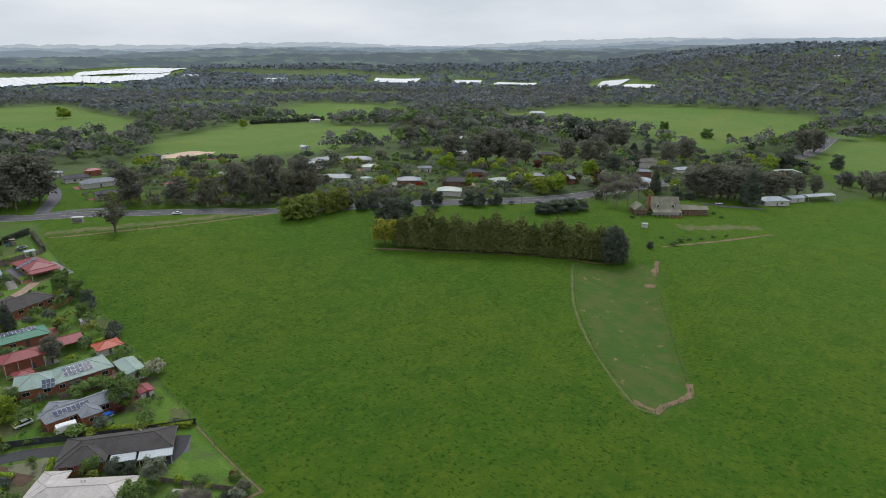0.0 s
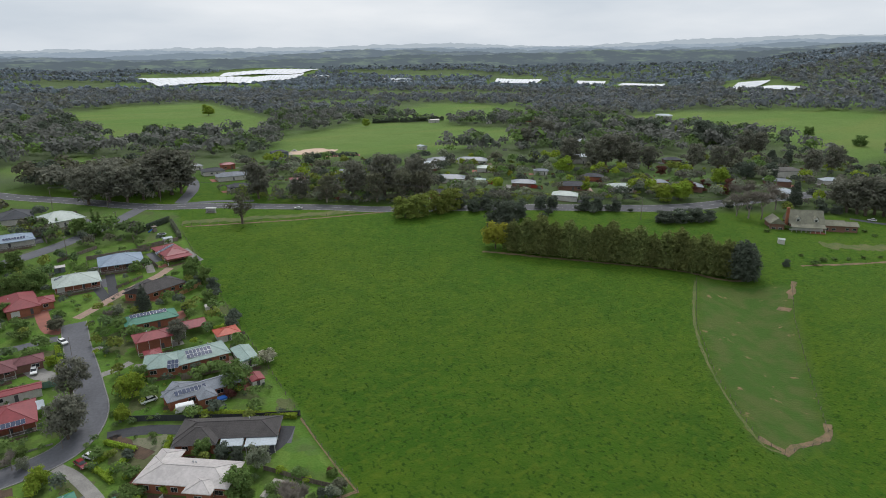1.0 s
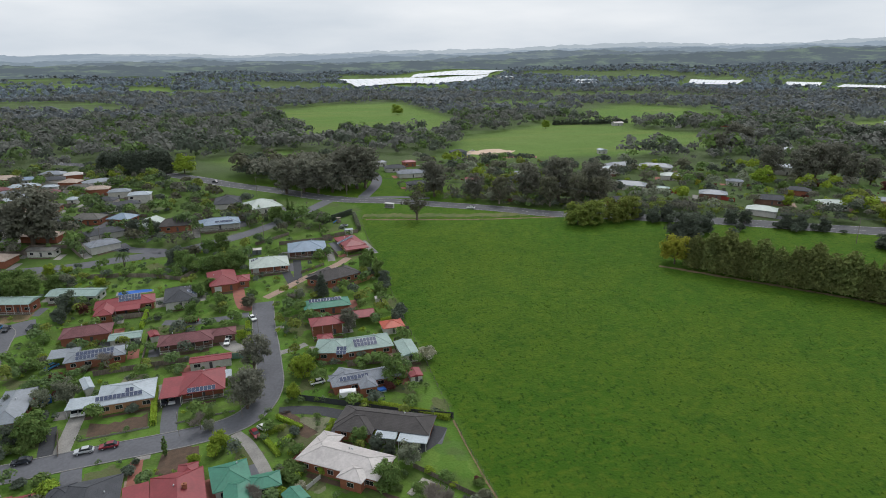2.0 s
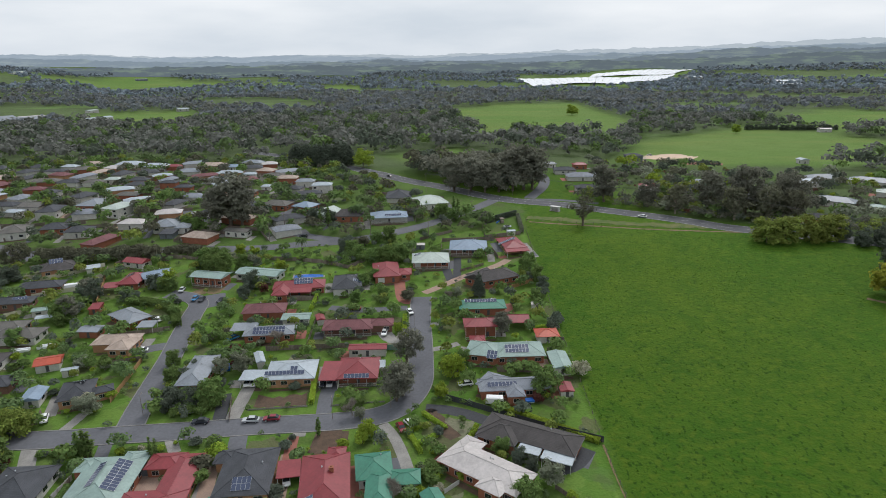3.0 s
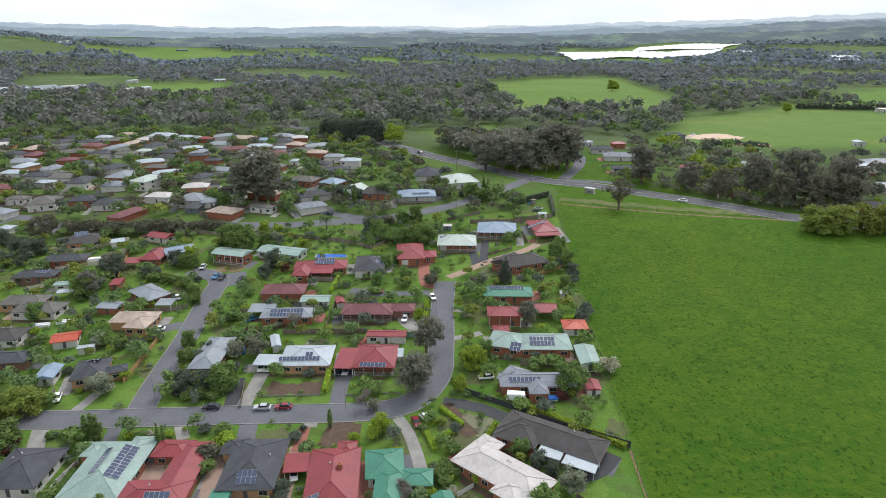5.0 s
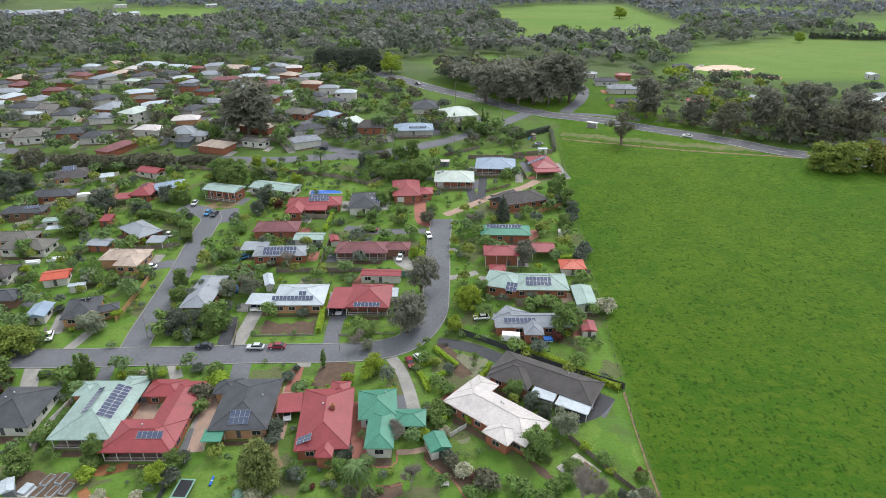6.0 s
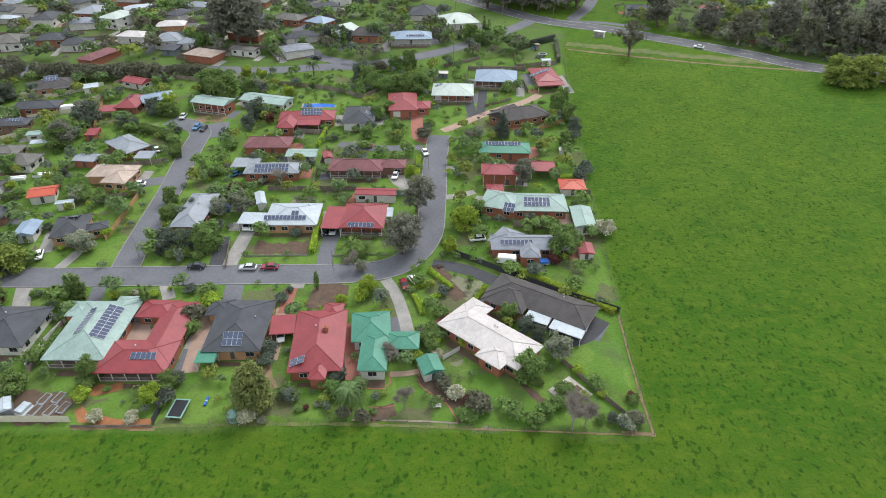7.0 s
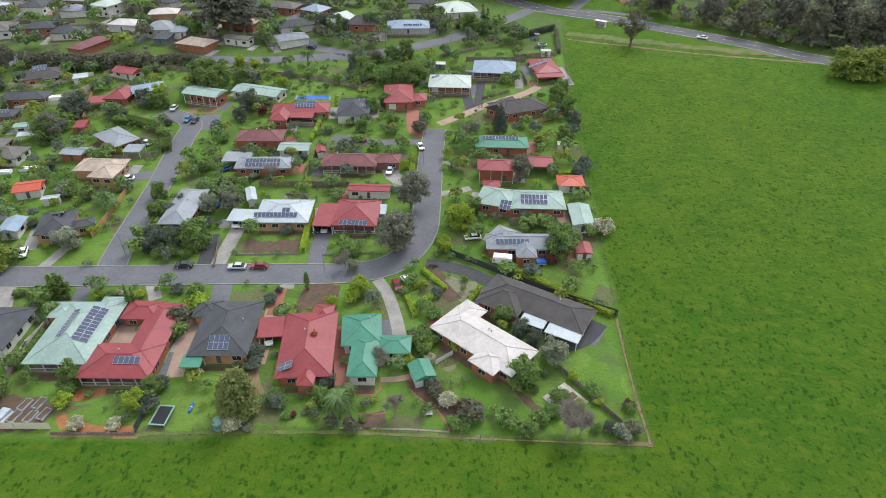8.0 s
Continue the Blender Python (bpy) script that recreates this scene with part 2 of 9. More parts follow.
def height(x, y):
    """The lie of the land, in metres."""
    x, y = np.asarray(x, float), np.asarray(y, float)
    s = y + 99 * np.tanh(np.maximum(x, 0) / 220) + 75 * np.tanh(np.minimum(x, 0) / 300)
    z = np.interp(s, *RISE)
    u = ((x - 150) * 85 + (y - 15) * 80) / 13625
    d = np.abs((x - 150) * 80 - (y - 15) * 85) / 116.7
    z = z - 4 * np.exp(-(d / 16) ** 2) / (1 + np.exp((np.abs(u - 0.4) - 0.8) * 8))
    r, az = np.hypot(x, y), np.degrees(np.arctan2(x, y))
    far = 92 + 4300 * np.tan(np.radians(np.interp(az, *SKYLINE) - 0.75))
    z = z + (far - z) * step((r - 1500) / 2800) ** 1.5
    z = z + 106 * step((az - 54) / 20) * step((r - 850) / 1400) * (1 - step((r - 2300) / 1800))
    z = z + 60 * step((-22 - az) / 12) * step((r - 1200) / 1500) * (1 - step((r - 2600) / 1600))
    roll = np.sin(x / 173 + 1.3) * np.sin(y / 211) + 0.6 * np.sin(x / 91 - y / 127) + 0.4 * np.sin((x + y) / 61)
    return z + 5 * roll * step((r - 900) / 1200)

YARDS = [(-420, 74.5), (-85.9, 74.5), (-56.6, 74.4), (-15.6, 75.6), (4, 74.1), (22.2, 72.8), (39, 72.0), (39.5, 95.0), (40.2, 106.3), (42.9, 142.2), (43.8, 163.4), (46.5, 193.5), (49, 225.9), (52.9, 272.3), (60, 312), (30, 345), (-10, 400), (-60, 470), (-140, 490), (-420, 490)]
PADDOCKS = [
    [(85.2, 1260.2), (378.2, 1398.6), (337.6, 890), (267.4, 709.4), (86, 702.4)],
    [(235.1, 590.4), (380.7, 719.8), (532.8, 703.3), (328.9, 422), (239.9, 427.2), (156.3, 454.8)],
    [(-640.5, 1179.9), (-397.9, 1211.9), (-322.3, 1027.6), (-309.3, 851), (-414.5, 879.7)],
    [(279.1, 1374.7), (337.3, 887.5), (244.9, 669.5), (147.1, 776.9)],
    [(228.4, 605.7), (443.9, 772.9), (519.2, 507.5), (407.3, 426.9), (301.6, 414.1), (246.4, 450.8)],
    [(502.9, 857.6), (772, 1066.4), (803, 855.8), (673.5, 663.5), (523.8, 682.3)],
    [(668.3, 576.1), (960.5, 579), (1023.7, 227.1), (963.8, 154.1), (557.3, 177.8), (647.1, 297.3)],
    [(589.5, 91.7), (815.2, 122.1), (901.3, 68.8), (595.1, 12.4)],
    [(-1351.9, 2277.3), (-1183.3, 3149.5), (-524.1, 2271.7), (-1006.6, 2234.6)],
    [(-21.3, 515.8), (47.9, 574.3), (71.5, 478.8), (18.3, 434)],
    [(415, 1971.8), (755.3, 2099.5), (1065.1, 2419.3), (1356.4, 2805.7), (1135.3, 2957.2), (487, 2725.9)],
    [(1405.2, 1650.9), (1628.8, 1571.4), (1845, 1798.6), (1655, 1928.4)],
    [(1597.5, 1446), (1538.8, 1235.7), (1893.5, 1526.4), (1816.4, 1632.4)],
    [(1350.2, 763.7), (1216, 518.7), (1332.2, 566.3), (1580, 765.3), (1701.3, 971.8)],
    [(1524.2, 1212.4), (1532.8, 1028.9), (1888.6, 1274.9), (1794.7, 1406)],
    [(-1238.9, 2719.3), (-1113.7, 2958.4), (-900.9, 2460.2), (-1024.2, 2231.1)],
    [(-1019.8, 2833.2), (-412.5, 2452.4), (-372.7, 2264), (-870.6, 2403.2)],
    [(-297.4, 2391.8), (-151.6, 2434.2), (-112.7, 1757.7), (-224.1, 1913.9)],
]


def inside(x, y, poly):
    """Which of the places lie within the polygon."""
    x, y = np.asarray(x, float), np.asarray(y, float)
    hit = np.zeros(x.shape, bool)
    for (ax, ay), (bx, by) in zip(poly, poly[1:] + poly[:1]):
        if ay != by:
            hit ^= ((ay > y) != (by > y)) & (x < (bx - ax) * (y - ay) / (by - ay) + ax)
    return hit


def edge_distance(x, y, line):
    """How far the places lie from a polyline."""
    x, y = np.asarray(x, float), np.asarray(y, float)
    best = np.full(x.shape, 1e9)
    for (ax, ay), (bx, by) in zip(line, line[1:]):
        dx, dy = bx - ax, by - ay
        u = np.clip(((x - ax) * dx + (y - ay) * dy) / max(dx * dx + dy * dy, 1e-9), 0, 1)
        best = np.minimum(best, np.hypot(x - ax - u * dx, y - ay - u * dy))
    return best


def soft_inside(x, y, poly, width):
    d = edge_distance(x, y, poly + poly[:1])
    return np.clip(0.5 + np.where(inside(x, y, poly), d, -d) / width, 0, 1)


def axis_steps(a, b, fine_a, fine_b, fine):
    """Grid lines: even steps over the near stretch, growing outwards."""
    mid = list(np.arange(fine_a, fine_b + 0.01, fine))
    s, v, hi = fine, fine_b, []
    while v < b:
        s = min(s * 1.12, 110)
        v += s
        hi.append(min(v, b))
    s, v, lo = fine, fine_a, []
    while v > a:
        s = min(s * 1.12, 110)
        v -= s
        lo.append(max(v, a))
    return np.array(lo[::-1] + mid + hi)


GULLY = [(223.8, 105.5), (181.6, 78), (154.5, 53.7), (133.7, 29.7), (134, 22.9), (154.9, 20.5), (180.9, 37.2), (220.8, 62.2), (248.7, 76.7)]
gx, gy = axis_steps(-3300, 4400, -230, 300, 2.5), axis_steps(-1500, 4600, 20, 340, 2.5)
GX, GY = np.meshgrid(gx, gy)
GZ = height(GX, GY)
land = bpy.data.meshes.new("ground")
nx, ny = len(gx), len(gy)
ids = np.arange(nx * ny).reshape(ny, nx)
quads = np.stack([ids[:-1, :-1], ids[:-1, 1:], ids[1:, 1:], ids[1:, :-1]], -1).reshape(-1, 4)
land.from_pydata(np.stack([GX, GY, GZ], -1).reshape(-1, 3).tolist(), [], quads.tolist())
yard = soft_inside(GX, GY, YARDS, 1.4)
paddock = np.zeros_like(GX)
for poly in PADDOCKS:
    paddock = np.maximum(paddock, soft_inside(GX, GY, poly, 25.0))
wild = np.clip((np.hypot(GX - 60, GY - 60) - 330) / 80, 0, 1) * (1 - paddock) * (1 - yard)
wild *= ~((GX > 60) & (GX < 480) & ((GX - 160) * 0.58 + (GY - 255) * 0.86 < 4)) & ~((GX >= 480) & (GX < 1000) & (GY < 105))
hillside = np.clip(((GX - 160) * 0.58 + (GY - 255) * 0.86 - 6) / 10, 0, 1) * np.clip((165 - (GX - 160) * 0.58 - (GY - 255) * 0.86) / 30, 0, 1) * np.clip((GX - 120) / 20, 0, 1) * np.clip((560 - GX) / 40, 0, 1) * (1 - paddock) * (1 - yard)
wild = np.maximum(wild, 0.8 * hillside)
crowded = yard * np.clip((GY - 258 - 0.12 * GX) / 18, 0, 1)
wild = np.maximum(wild, 0.6 * crowded)
yard = yard * (1 - 0.6 * crowded)
gully = soft_inside(GX, GY, GULLY, 6.0)
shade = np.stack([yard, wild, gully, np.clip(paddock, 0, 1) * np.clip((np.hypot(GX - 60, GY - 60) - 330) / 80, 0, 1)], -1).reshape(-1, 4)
zone = land.color_attributes.new("zone", "FLOAT_COLOR", "POINT")
zone.data.foreach_set("color", shade.astype(np.float32).ravel())
land.shade_smooth()
ground = tagged(new("ground", land), "wide green pasture and garden land rolling to far wooded hills", "ground", kind="structure")


def ground_material():
    m = bpy.data.materials.new("grassland")
    m.use_nodes = True
    n, l = m.node_tree.nodes, m.node_tree.links
    bsdf = n["Principled BSDF"]
    bsdf.inputs["Roughness"].default_value, bsdf.inputs["Specular IOR Level"].default_value = 0.95, 0.1
    bsdf.inputs["Sheen Weight"].default_value, bsdf.inputs["Sheen Roughness"].default_value = 0.19, 0.4
    bsdf.inputs["Sheen Tint"].default_value = (0.42, 0.75, 0.10, 1)
    where = n.new("ShaderNodeTexCoord")

    def cloudy(scale, low, high, detail=4, stretched=(1, 1, 1)):
        place, q, r = n.new("ShaderNodeMapping"), n.new("ShaderNodeTexNoise"), n.new("ShaderNodeMapRange")
        place.inputs["Scale"].default_value = stretched
        l.new(where.outputs["Object"], place.inputs[0])
        l.new(place.outputs[0], q.inputs["Vector"])
        q.inputs["Scale"].default_value, q.inputs["Detail"].default_value = scale, detail
        r.inputs["From Min"].default_value, r.inputs["From Max"].default_value = low, high
        l.new(q.outputs["Fac"], r.inputs["Value"])
        return r.outputs[0]

    def mixed(fac, a, b):
        q = n.new("ShaderNodeMix")
        q.data_type = "RGBA"
        for key, v in (("Factor", fac), ("A", a), ("B", b)):
            if hasattr(v, "is_linked"):
                l.new(v, q.inputs[key])
            else:
                q.inputs[key].default_value = v if isinstance(v, float) else (*v, 1)
        return q.outputs["Result"]

    def times(a, b):
        q = n.new("ShaderNodeMath")
        q.operation = "MULTIPLY"
        for k, v in enumerate((a, b)):
            if hasattr(v, "is_linked"):
                l.new(v, q.inputs[k])
            else:
                q.inputs[k].default_value = v
        return q.outputs[0]

    field = mixed(cloudy(0.016, 0.38, 0.62), (0.038, 0.094, 0.0065), (0.065, 0.108, 0.0075))
    field = mixed(cloudy(0.09, 0.35, 0.7), field, (0.030, 0.078, 0.006))
    field = mixed(times(cloudy(0.22, 0.42, 0.66), 0.45), field, (0.072, 0.116, 0.011))
    field = mixed(times(cloudy(1.05, 0.55, 0.68, 2, (1.0, 0.65, 1)), 0.9), field, (0.015, 0.043, 0.004))
    field = mixed(times(cloudy(4.0, 0.45, 0.72, 2), 0.65), field, (0.018, 0.050, 0.005))
    field = mixed(times(cloudy(0.55, 0.52, 0.66, 3, (0.7, 1.0, 1)), 0.55), field, (0.075, 0.112, 0.010))
    warp, nudge, cells, pick = n.new("ShaderNodeTexNoise"), n.new("ShaderNodeVectorMath"), n.new("ShaderNodeTexVoronoi"), n.new("ShaderNodeSeparateColor")
    warp.inputs["Scale"].default_value, warp.inputs["Detail"].default_value = 0.25, 3
    nudge.operation = "MULTIPLY_ADD"
    nudge.inputs[1].default_value = (5, 5, 5)
    l.new(where.outputs["Object"], warp.inputs["Vector"])
    l.new(warp.outputs["Color"], nudge.inputs[0])
    l.new(where.outputs["Object"], nudge.inputs[2])
    l.new(nudge.outputs[0], cells.inputs["Vector"])
    cells.inputs["Scale"].default_value = 0.13
    l.new(cells.outputs["Color"], pick.inputs[0])

    def above(v, level):
        q = n.new("ShaderNodeMapRange")
        q.inputs["From Min"].default_value, q.inputs["From Max"].default_value = level, level + 0.02
        l.new(v, q.inputs["Value"])
        return q.outputs[0]

    lawn = mixed(pick.outputs[0], (0.070, 0.148, 0.023), (0.114, 0.188, 0.038))
    lawn = mixed(times(cloudy(0.35, 0.45, 0.7), 0.5), lawn, (0.088, 0.142, 0.024))
    lawn = mixed(times(cloudy(0.17, 0.5, 0.58), 0.45), lawn, (0.070, 0.082, 0.034))
    lawn = mixed(times(above(pick.outputs[1], 0.87), 0.7), lawn, (0.105, 0.09, 0.062))
    lawn = mixed(times(above(pick.outputs[2], 0.972), 0.8), lawn, (0.20, 0.175, 0.145))
    lawn = mixed(times(cloudy(1.6, 0.5, 0.7), 0.4), lawn, (0.042, 0.092, 0.014))
    bush = mixed(cloudy(0.02, 0.45, 0.6), (0.052, 0.062, 0.038), (0.068, 0.084, 0.046))
    bush = mixed(times(cloudy(0.006, 0.57, 0.62), 0.9), bush, (0.090, 0.138, 0.050))
    rough = mixed(cloudy(0.15, 0.4, 0.6), (0.046, 0.092, 0.018), (0.072, 0.095, 0.028))
    rough = mixed(times(cloudy(0.22, 0.66, 0.72), 0.7), rough, (0.26, 0.16, 0.10))
    zones, split = n.new("ShaderNodeVertexColor"), n.new("ShaderNodeSeparateColor")
    zones.layer_name = "zone"
    l.new(zones.outputs["Color"], split.inputs[0])
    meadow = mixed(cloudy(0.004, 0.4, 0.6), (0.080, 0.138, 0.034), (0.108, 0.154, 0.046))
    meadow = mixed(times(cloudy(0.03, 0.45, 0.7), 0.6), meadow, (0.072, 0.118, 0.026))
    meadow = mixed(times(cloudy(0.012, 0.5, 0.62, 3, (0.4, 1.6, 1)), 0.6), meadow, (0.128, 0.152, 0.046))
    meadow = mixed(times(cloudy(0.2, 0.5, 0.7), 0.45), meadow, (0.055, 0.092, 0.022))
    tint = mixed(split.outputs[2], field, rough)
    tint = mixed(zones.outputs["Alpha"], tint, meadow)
    tint = mixed(split.outputs[1], tint, bush)
    tint = mixed(split.outputs[0], tint, lawn)
    l.new(tint, bsdf.inputs["Base Color"])
    grain, relief = n.new("ShaderNodeTexNoise"), n.new("ShaderNodeBump")
    grain.inputs["Scale"].default_value, grain.inputs["Detail"].default_value = 1.4, 5
    relief.inputs["Strength"].default_value, relief.inputs["Distance"].default_value = 0.6, 0.35
    l.new(where.outputs["Object"], grain.inputs["Vector"])
    l.new(grain.outputs["Fac"], relief.inputs["Height"])
    l.new(relief.outputs[0], bsdf.inputs["Normal"])
    return m


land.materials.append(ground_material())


def smooth_line(points, step_length=2.5):
    """A rounded line through the points."""
    pts = [np.array(p, float) for p in points]
    pts = [2 * pts[0] - pts[1]] + pts + [2 * pts[-1] - pts[-2]]
    line = []
    for a, b, c, d in zip(pts, pts[1:], pts[2:], pts[3:]):
        n = max(1, int(np.linalg.norm(c - b) / step_length))
        for i in range(n):
            t = i / n
            line.append(0.5 * (2 * b + (c - a) * t + (2 * a - 5 * b + 4 * c - d) * t * t + (3 * b - a - 3 * c + d) * t ** 3))
    return np.array(line + [pts[-2]])


def normals(line):
    way = np.gradient(line, axis=0)
    way /= np.linalg.norm(way, axis=1)[:, None]
    return np.stack([-way[:, 1], way[:, 0]], 1)


def ribbon(name, line, left, right, lift, mat, parent=None, thick=0.0, across=2):
    """A strip laid on the land along a line, between two offsets from it."""
    nrm = normals(line)
    verts, faces = [], []
    cols = [left + (right - left) * i / across for i in range(across + 1)]
    shift = [0.0] * len(cols)
    loose = random.Random(len(line) * 7 + int(abs(line[0][0]) * 10)) if mat in ("earth", "dry_grass", "mulch", "mulch_red", "sand") and not thick else None
    for p, q in zip(line, nrm):
        if loose:
            shift = [0.5 * k + abs(right - left) * loose.uniform(-0.22, 0.22) for k in shift]
        for c, k in zip(cols, shift):
            x, y = p + q * (c + k)
            verts.append((x, y, float(height(x, y)) + lift + thick))
    k = across + 1
    for i in range(len(line) - 1):
        for j in range(across):
            faces.append((i * k + j, i * k + j + 1, (i + 1) * k + j + 1, (i + 1) * k + j))
    if thick:
        base = len(verts)
        for i in range(len(line)):
            for c in (0, across):
                x, y, z = verts[i * k + c]
                verts.append((x, y, z - thick - 0.1))
        for i in range(len(line) - 1):
            faces.append((i * k, (i + 1) * k, base + 2 * i + 2, base + 2 * i))
            faces.append((i * k + across, base + 2 * i + 1, base + 2 * i + 3, (i + 1) * k + across))
    return mesh_object(name, verts, faces, mat, parent)


ROADS = []


def road(label, points, width, kerb=True, mat="asphalt", marks=False):
    """A sealed road with raised concrete kerbs along both sides."""
    line = smooth_line(points)
    ROADS.append(([tuple(p) for p in line[::3]] + [tuple(line[-1])], width / 2))
    ob = ribbon("road", line, -width / 2, width / 2, 0.06 if kerb else 0.07, mat, across=4)
    tagged(ob, label, "road", kind="structure")
    if kerb:
        for s in (-1, 1):
            ribbon("kerb", line, s * width / 2, s * (width / 2 + 0.3), 0.04, "kerbstone", ob, thick=0.12, across=1)
    if marks:
        for k in (-width / 2 + 0.8, width / 2 - 0.8):
            ribbon("edge_line", line, k - 0.09, k + 0.09, 0.085, "trim_white", ob, across=1)
        for i in range(0, len(line) - 3, 4):
            ribbon("centre_dash", line[i:i + 3], -0.09, 0.09, 0.085, "trim_white", ob, across=1)
    return ob


road("grey asphalt residential street with concrete kerbs", [(-190, 120.5), (-150, 120.6), (-112.8, 121), (-98.5, 120.9), (-84.4, 121.3), (-70.2, 121.5), (-48.8, 122), (-27.3, 122.1), (-15.9, 123.8), (-9.1, 129.1), (-4.8, 139.3), (-3.9, 152.2), (-3.5, 164.9), (-3.3, 179.2), (-2, 199.6)], 7.4)
road("grey asphalt side street ending in a court", [(-82.8, 125.1), (-83.6, 133.5), (-84.2, 147.3), (-84.8, 162.8), (-86.3, 180.5), (-87.1, 194.6), (-87.8, 203.3), (-93.3, 209.4), (-102.6, 213.4)], 7.0)
road("patched asphalt turning court", [(-89.2, 201.1), (-84.8, 204.6), (-78.5, 206.4)], 12.0, kerb=False)
road("asphalt collector road up to the highway", [(-190, 268), (-150, 267), (-108.2, 265.1), (-77.9, 262.9), (-56.1, 265.3), (-38.8, 266.4), (-21.6, 271.4), (-1.4, 281.3), (17.5, 296), (35.8, 317.3), (45.9, 330.3), (57, 337)], 7.6, kerb=False)
road("narrow asphalt side road", [(-40.3, 269), (-55.2, 276.1), (-68.7, 286.8), (-74.7, 304.4), (-72.9, 317.5)], 6.0, kerb=False)
road("two-lane highway with worn edge lines", [(-150, 560), (-90, 500), (-31.8, 430.8), (-7, 398.2), (18.4, 371), (40.6, 343.9), (55.4, 329.8), (70.3, 321.8), (87.3, 312.7), (102.5, 300.5), (121.6, 286.4), (138.9, 272.4), (157.4, 256.1), (218.7, 222.6), (279.8, 186.8), (317.8, 170.4), (371.8, 159.3), (431.7, 144.9), (498.6, 127.1), (700, 118), (870, 133), (1150, 134)], 12.5, kerb=False, mat='asphalt_highway', marks=True)
road("asphalt side road into the trees", [(67.6, 333), (81.4, 360.8), (89, 386.3), (90.3, 406.5)], 7.0, kerb=False)
road("slip lane beside the highway", [(63.8, 330.5), (84.3, 326.2), (104.1, 315.4)], 4.5, kerb=False)
road("grey street between the far houses", [(-180.4, 259.5), (-204.4, 278.1), (-223, 281), (-290, 283)], 6.5, kerb=False)
road("grey street climbing between far houses", [(-147.1, 342.5), (-120.2, 314.5), (-109.9, 305.7)], 6.0, kerb=False)


def drive(mat, points, width, label):
    line = smooth_line(points, 1.5)
    ROADS.append(([tuple(p) for p in line], width / 2))
    ob = ribbon("driveway", line, -width / 2, width / 2, 0.05, mat, across=2)
    return tagged(ob, label, "driveway", kind="structure")


drive("concrete", [(-56.4, 124.4), (-55.9, 131.3), (-55.2, 141.8)], 4.0, "pale concrete driveway")
drive("asphalt", [(-31.6, 124.2), (-31.8, 133.1), (-31.4, 141)], 4.2, "weathered grey driveway")
drive("asphalt_dark", [(-59.6, 124.4), (-60.3, 130.8), (-61.3, 138.6)], 3.6, "dark asphalt driveway")
drive("concrete", [(-100.4, 123.3), (-99.1, 127.8), (-98.2, 132.3)], 3.0, "concrete driveway over the verge")
drive("paving_red", [(-38.3, 116.5), (-38.3, 112.3), (-38.2, 107.2)], 3.0, "red brick driveway")
drive("concrete", [(-37, 119.2), (-37, 116.3)], 3.4, "concrete driveway crossing")
drive("asphalt", [(-52.7, 119.3), (-52.2, 114.5), (-51.6, 110.3)], 4.6, "grey driveway")
drive("asphalt", [(-86.3, 119.1), (-85.4, 114.6), (-84.9, 111.5)], 3.4, "grey driveway")
drive("concrete", [(-105, 118.5), (-103.1, 113.7), (-101.1, 108.9)], 4.0, "grey driveway")
drive("concrete", [(-70.4, 119), (-67, 112.4)], 3.0, "grey driveway")
drive("concrete", [(-15.3, 119.7), (-12.4, 114.2), (-10, 106), (-8.8, 100.3)], 3.0, "long concrete driveway")
drive("asphalt_dark", [(-3.6, 125.9), (1.5, 124.8), (7.2, 122.2), (12.7, 118.2)], 4.0, "dark driveway beside a hedge")
drive("mulch", [(-2.9, 125.4), (0, 118.5), (3.4, 111.9)], 3.0, "red-brown mulched path")
drive("paving_tan", [(-0.8, 203.2), (4.8, 207.6), (12.3, 214), (20.1, 220), (31.6, 227), (37.8, 232.9)], 3.6, "tan paved shared driveway")
drive("paving_red", [(-6, 195.3), (-9, 197.6), (-10.1, 206.6), (-10.3, 216.2)], 4.4, "red paved driveway")
drive("asphalt_dark", [(10.8, 214), (9.9, 223.1), (9.4, 232.5)], 3.6, "dark driveway")
drive("asphalt_dark", [(13.4, 215.4), (14.7, 228), (15.7, 238.6)], 3.4, "dark driveway")
drive("concrete", [(-5.4, 162.6), (-10.2, 165), (-14.2, 167.8), (-16.5, 173.9)], 5.0, "pale concrete driveway and apron")
drive("concrete", [(-0.6, 158.3), (4.6, 159.4), (8.9, 161.3)], 2.6, "concrete path")
drive("concrete", [(0.4, 176.1), (5.9, 176.7)], 2.4, "concrete path")
drive("asphalt", [(-7.6, 190.3), (-12.1, 190.4), (-18.8, 190.1), (-26.6, 190.7), (-36.7, 193.8)], 4.0, "grey lane behind the houses")
drive("asphalt", [(-87.4, 170.3), (-92.3, 169), (-96, 167)], 5.0, "grey parking apron")
drive("asphalt_dark", [(26.4, 98.5), (30.7, 100.2), (34.8, 105)], 6.5, "dark sealed yard behind the house")
drive("earth", [(-40.6, 104.2), (-38.8, 95.1), (-36.9, 83.8)], 4.0, "red earth side path")
drive("paving_tan", [(-56.2, 106.3), (-55.2, 96.9), (-54.3, 88.5)], 3.5, "tan paved side court")
drive("paving_tan", [(-69.1, 104.4), (-70.3, 98.8), (-71.7, 96.1)], 6.5, "paved inner court")
drive("mulch", [(-86.2, 78.8), (-81.4, 80.3), (-74.7, 79.2)], 9.0, "dark vegetable plot with raised beds")
drive("mulch", [(-15.2, 77.2), (-12.5, 77.6), (-10.3, 78.2)], 3.5, "dark garden bed")
drive("mulch", [(-33.1, 114.3), (-27.5, 113.5), (-24.1, 113.4)], 7.0, "bare dark garden bed")
